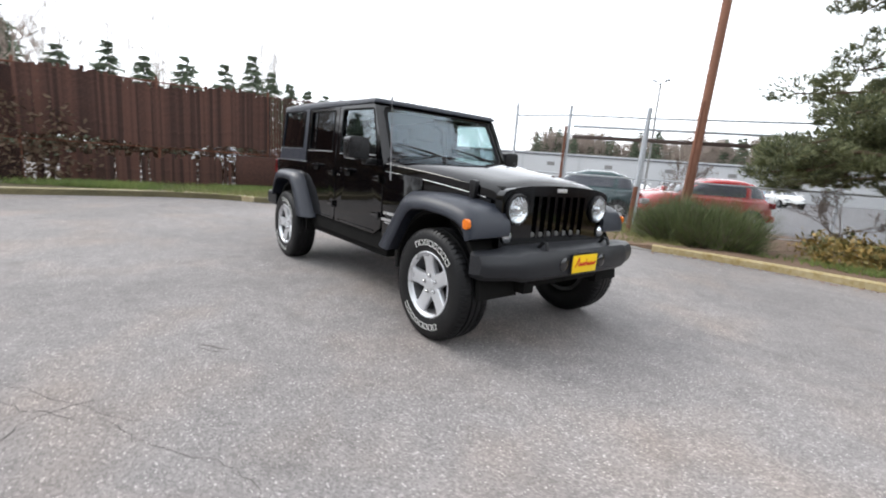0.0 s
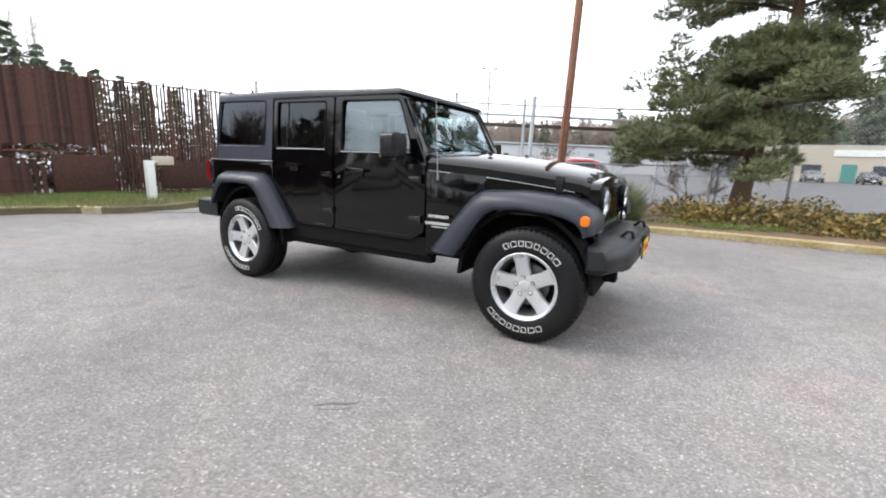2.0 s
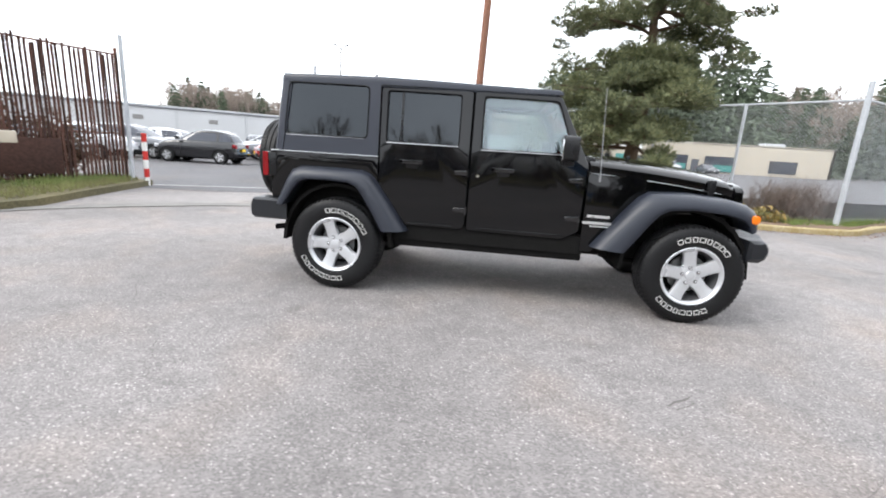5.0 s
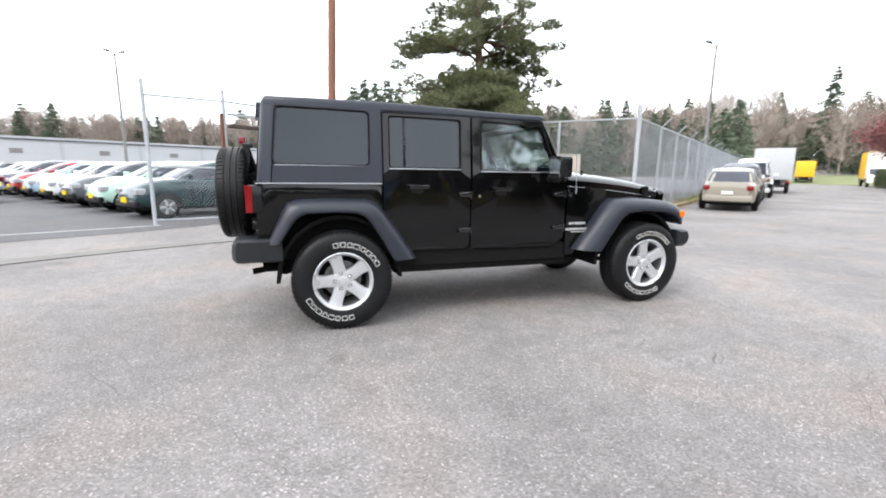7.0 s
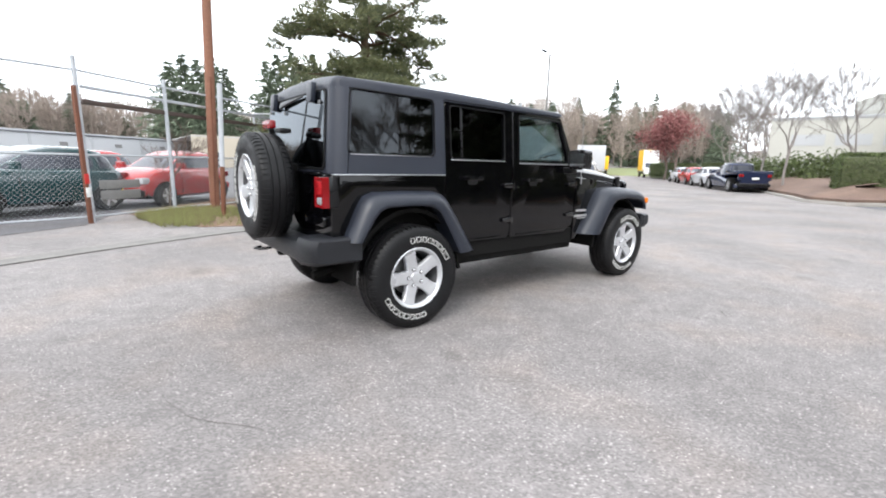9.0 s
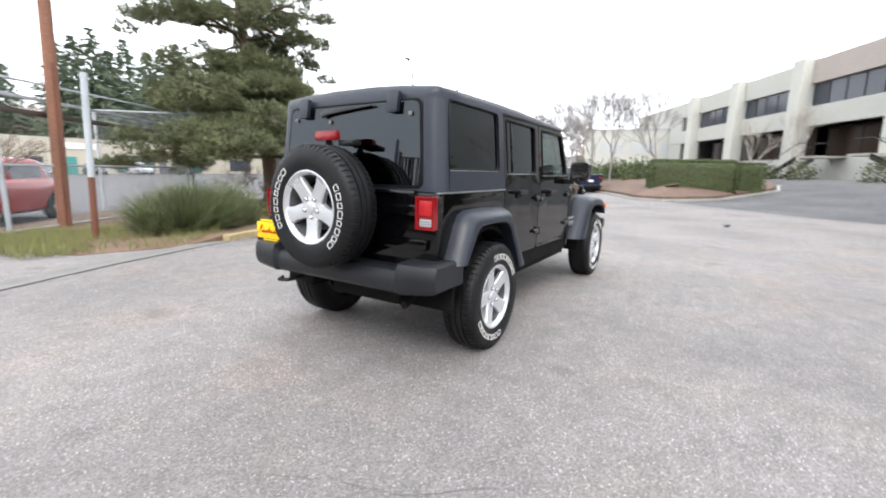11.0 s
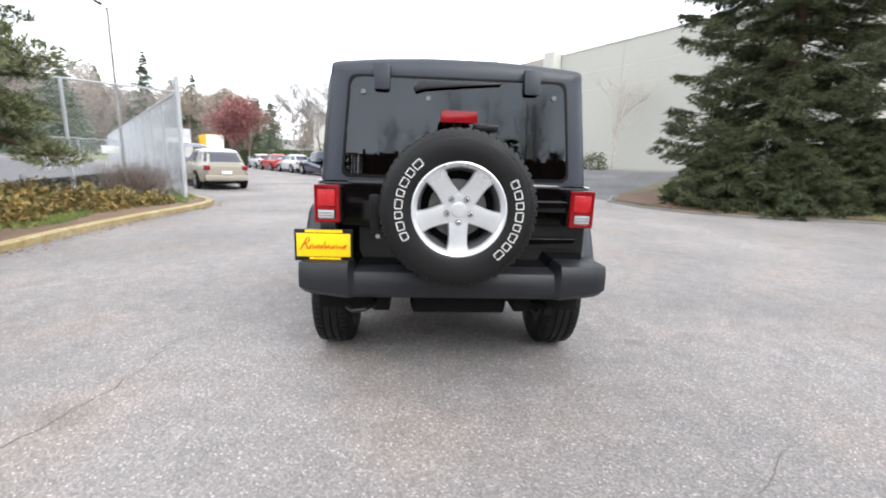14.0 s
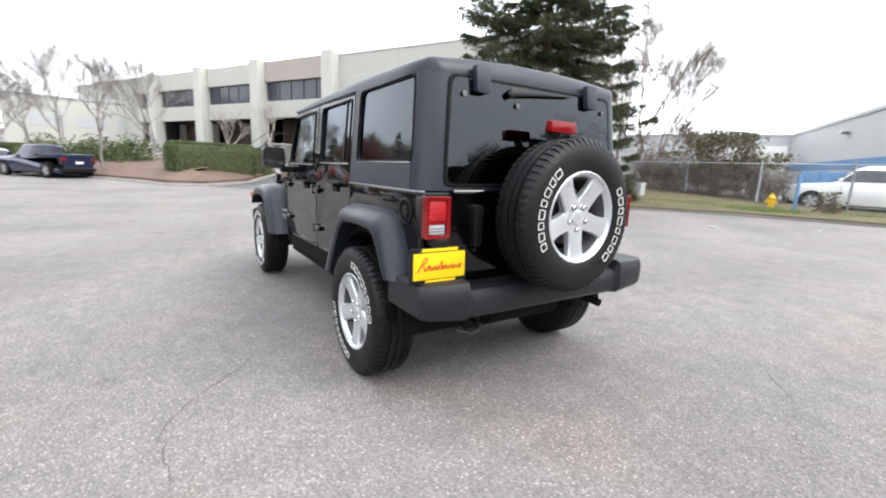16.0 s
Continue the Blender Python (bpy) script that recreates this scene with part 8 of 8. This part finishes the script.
        part("panel_seam", on_side(box(-1.136, 0.0, 1.18, -1.130, 0.0075, 1.75, 0.001), s), M["gasket"], jeep)
    # rear face of the hardtop and the tailgate
    def rear(x, y, z):
        return (REAR_X(z) + x, y, z)
    ro = [(-0.666, 1.175), (0.666, 1.175), (0.616, 1.752), (-0.616, 1.752)]
    ri = rounded([(-0.635, 1.205), (0.635, 1.205), (0.592, 1.738), (-0.592, 1.738)], 0.05, 4)
    hr = part("hardtop_rear", warp(framed(ro, ri, 0.0, 0.05, "x"), rear), top, jeep)
    bm = prism(rounded([(-0.628, 1.212), (0.628, 1.212), (0.585, 1.732), (-0.585, 1.732)], 0.05, 5), -0.012, -0.006, "x", 0.002, 1)
    rg = part("rear_window", warp(bm, rear), M["tinted"], hr)
    rg.visible_shadow = False
    part("rear_seal", warp(framed(rounded([(-0.644, 1.196), (0.644, 1.196), (0.601, 1.748), (-0.601, 1.748)], 0.05, 5), rounded([(-0.626, 1.214), (0.626, 1.214), (0.583, 1.73), (-0.583, 1.73)], 0.05, 5), -0.008, 0.012, "x", 0.003), rear), M["gasket"], hr)
    for y in (-0.40, 0.42):
        hg = prism(rounded([(y - 0.04, 1.665), (y + 0.04, 1.665), (y + 0.047, 1.80), (y - 0.047, 1.80)], 0.012, 3), -0.05, -0.015, "x", 0.01)
        part("glass_hinge", warp(hg, rear), top, hr)
    for y, z in ((0.52, 1.655), (-0.53, 1.655), (0.17, 1.63)):
        part("glass_bolt", lathe([(0.014, -0.026), (0.014, -0.018)], 12, (rear(0, y, z)[0], y, z), "x"), M["steel"], hr)
    part("rear_wiper", warp(prism([(0.235, 1.66), (0.25, 1.685), (0.22, 1.715), (0.0, 1.716), (-0.23, 1.722), (-0.235, 1.716), (0.0, 1.695), (0.19, 1.675)], -0.045, -0.024, "x", 0.004), rear), black, hr)
    gate = part("tailgate", prism([(-0.755, 0.69), (0.755, 0.69), (0.77, 1.168), (-0.77, 1.168)], -2.10, -2.03, "x", 0.02, 3), paint, jeep)
    part("tailgate_ledge", prism([(-2.125, 1.163), (-2.05, 1.163), (-2.05, 1.185), (-2.118, 1.182)], -0.60, 0.60, "y", 0.005), paint, jeep)
    for z in (1.06, 0.845):
        part("tailgate_hinge", prism(rounded([(-0.70, z - 0.035), (-0.36, z - 0.03), (-0.36, z + 0.03), (-0.70, z + 0.035)], 0.012, 2), -2.135, -2.095, "x", 0.008), paint, gate)
    part("tailgate_handle", prism(rounded([(0.43, 0.89), (0.475, 0.89), (0.485, 1.105), (0.425, 1.105)], 0.018, 3), -2.15, -2.1, "x", 0.01), black, gate)
    part("tailgate_lock", lathe([(0.013, -2.104), (0.013, -2.1)], 12, (0, 0.44, 0.865), "x"), M["chrome"], gate)
    # tail lamps
    for s in (-1, 1):
        lamp = part("tail_lamp", prism(rounded([(s * 0.636, 0.945), (s * 0.77, 0.945), (s * 0.77, 1.155), (s * 0.636, 1.155)], 0.012, 2), -2.15, -2.05, "x", 0.008), black, jeep, "square tail lamp with red lens")
        lens = part("lens", framed([(s * 0.641, 0.948), (s * 0.776, 0.948), (s * 0.776, 1.152), (s * 0.641, 1.152)], [(s * 0.662, 0.966), (s * 0.762, 0.966), (s * 0.762, 1.132), (s * 0.662, 1.132)], -2.168, -2.118, "x", 0.006), M["red_lens"], lamp)
        part("brake_reflector", prism(rounded([(s * 0.664, 1.034), (s * 0.766, 1.034), (s * 0.766, 1.13), (s * 0.664, 1.13)], 0.01, 2), -2.163, -2.08, "x", 0.006), M["red_reflector"], lens)
        part("divider", box(-2.166, min(s * 0.662, s * 0.768), 1.018, -2.08, max(s * 0.662, s * 0.768), 1.032, 0.002), M["red_lens"], lens)
        part("reverse_lens", box(-2.164, min(s * 0.672, s * 0.758), 0.97, -2.08, max(s * 0.672, s * 0.758), 1.016, 0.004), M["white_lens"], lamp)
        for z in (0.982, 0.997):
            part("reverse_rib", box(-2.1665, min(s * 0.676, s * 0.754), z, -2.16, max(s * 0.676, s * 0.754), z + 0.005, 0.001), M["steel"], lamp)
    # rear bumper
    rows = []
    for y in (-0.85, -0.83, -0.785, -0.585, -0.555, -0.3, 0, 0.3, 0.555, 0.585, 0.785, 0.83, 0.852):
        a = abs(y)
        xb = -2.265 + 0.045 * smooth(0.76, 0.87, a)
        zt = 0.70 + 0.05 * smooth(0.555, 0.585, a)
        zb = 0.545 + 0.03 * smooth(0.6, 0.86, a)
        xb -= 0.025 * smooth(0.555, 0.585, a)
        k = 0.015 if a > 0.845 else 0
        xi = -2.06 + 0.14 * smooth(0.7, 0.84, a)
        rows.append([(xi, y, zb + k), (xb + 0.03, y, zb + k), (xb + 0.006, y, zb + 0.025), (xb, y, (zb + zt) / 2 - 0.02), (xb + 0.004, y, zt - 0.045), (xb + 0.02, y, zt - 0.01), (xb + 0.045, y, zt - k), (xi, y, zt - k)])
    part("rear_bumper", loft(rows), M["bumper"], jeep, "dark grey plastic bumper", 30)
    # dealer plate at the rear left
    plate = part("rear_plate", box(-2.205, 0.565, 0.74, -2.19, 0.88, 0.915, 0.004), black, jeep, "yellow dealer plate in a black frame")
    part("plate_face", box(-2.212, 0.578, 0.765, -2.204, 0.866, 0.892, 0.001), M["yellow_plate"], plate)
    part("plate_face", box(-2.211, 0.63, 0.742, -2.204, 0.80, 0.76, 0.001), M["yellow_plate"], plate)
    part("script_stroke", scrawl(-2.2135, 0.85, 0.808, -1, 0.25), M["red_ink"], plate, "plain red written stroke")
    part("plate_face", box(-2.211, 0.62, 0.897, -2.204, 0.82, 0.912, 0.001), M["yellow_plate"], plate)
    part("plate_bracket", box(-2.195, 0.66, 0.91, -2.1, 0.74, 0.95, 0.006), black, jeep)
    # fuel cap
    part("fuel_cap", lathe([(0.072, side_y(1.06) - 0.03), (0.072, side_y(1.06) + 0.006), (0.062, side_y(1.06) + 0.008), (0.055, side_y(1.06) - 0.012), (0.03, side_y(1.06) - 0.008), (0.028, side_y(1.06) + 0.006)], 28, (-1.93, 0, 1.06)), black, jeep)
    # third brake lamp on its stalk
    stalk = part("brake_lamp_stalk", tube([(-2.1, 0.02, 1.10), (-2.17, 0.02, 1.3), (-2.23, 0.02, 1.49)], 0.022, 8), black, jeep)
    part("brake_lamp", prism(rounded([(-0.085, 1.49), (0.11, 1.49), (0.105, 1.55), (-0.08, 1.55)], 0.01, 2), -2.268, -2.225, "x", 0.006), M["red_lens"], stalk)
    part("rear_camera_box", box(-2.235, -0.2, 1.455, -2.15, -0.07, 1.49, 0.01), black, stalk)
    part("spare_carrier", box(-2.24, -0.17, 0.86, -2.09, 0.17, 1.24, 0.03), under, jeep)
    # mirrors
    for s in (-1, 1):
        mh = part("door_mirror", prism(rounded([(s * 0.83, 1.232), (s * 1.02, 1.238), (s * 1.02, 1.40), (s * 0.985, 1.42), (s * 0.83, 1.412)], 0.03, 3), 0.355, 0.47, "x", 0.03, 3), black, jeep)
        part("mirror_glass", prism(rounded([(s * 0.85, 1.225), (s * 1.01, 1.23), (s * 1.01, 1.39), (s * 0.85, 1.395)], 0.02, 3), 0.349, 0.354, "x"), M["chrome"], mh)
        part("mirror_arm", box(0.38, min(s * 0.74, s * 0.86), 1.19, 0.47, max(s * 0.74, s * 0.86), 1.25, 0.015), black, mh)
    part("antenna", tube([(0.70, -0.745, 1.08), (0.70, -0.752, 1.13), (0.698, -0.752, 1.16), (0.66, -0.75, 1.80)], [0.012, 0.009, 0.0035, 0.0022], 8), M["aerial"], jeep)
    # inside
    for y in (-0.36, 0.36):
        for xs in (-0.15, -0.95):
            seat = part("front_seat" if xs > -0.5 else "rear_seat", prism(rounded([(xs - 0.25, 0.95), (xs + 0.3, 1.0), (xs + 0.3, 1.1), (xs - 0.1, 1.08), (xs - 0.25, 1.5), (xs - 0.36, 1.5), (xs - 0.33, 1.05)], 0.04, 3), y - 0.24, y + 0.24, "y", 0.03), M["seat"], jeep)
            part("headrest", prism(rounded([(xs - 0.37, 1.5), (xs - 0.25, 1.5), (xs - 0.28, 1.68), (xs - 0.37, 1.68)], 0.03, 3), y - 0.13, y + 0.13, "y", 0.02), M["seat"], seat)
    part("dashboard", prism(rounded([(0.25, 1.0), (0.56, 1.0), (0.56, 1.24), (0.33, 1.25), (0.25, 1.18)], 0.03, 3), -0.68, 0.68, "y", 0.01), black, jeep)
    wheel_rim = [(0.13 + 0.06 * math.sin(a), 0.36 + 0.18 * math.cos(a), 1.18 + 0.17 * math.sin(a)) for a in [2 * math.pi * k / 24 for k in range(25)]]
    part("steering_wheel", tube(wheel_rim, 0.014, 8, None, False), black, jeep)
    part("rear_mirror", box(0.36, -0.1, 1.60, 0.38, 0.1, 1.655, 0.01), black, jeep)
    for y in (-0.66, 0.66):
        part("roll_bar", tube([(-0.42, y, 1.0), (-0.42, y * 0.97, 1.62), (-0.5, y * 0.95, 1.70), (-1.95, y * 0.93, 1.70), (-2.0, y * 0.95, 1.2)], 0.035, 8), black, jeep)
    # wheels
    first = build_wheel()
    poses = [(-1.4735, -0.766, 0.3985, -17, 0, 43), (1.4735, -0.766, 0.3985, -10, 0, 20), (-1.4735, 0.766, 0.3985, 35, 180, 10), (1.4735, 0.766, 0.3985, 110, 180, 60), (-2.318, 0.01, 1.06, 36, -90, 64)]
    for k, (x, y, z, turn, face_, slip) in enumerate(poses):
        m = pose(x, y, z, 0, 0, face_) @ pose(0, 0, 0, 0, turn, 0)
        w_ = copy_thing(first, m) if k else first
        if k == 4:
            w_.name = "spare_wheel"
        w_.matrix_basis = m
        w_.parent = jeep
        for c in w_.children:
            if c.name.startswith("tyre"):
                c.matrix_basis = pose(0, 0, 0, 0, slip, 0)
    return jeep


build_jeep()
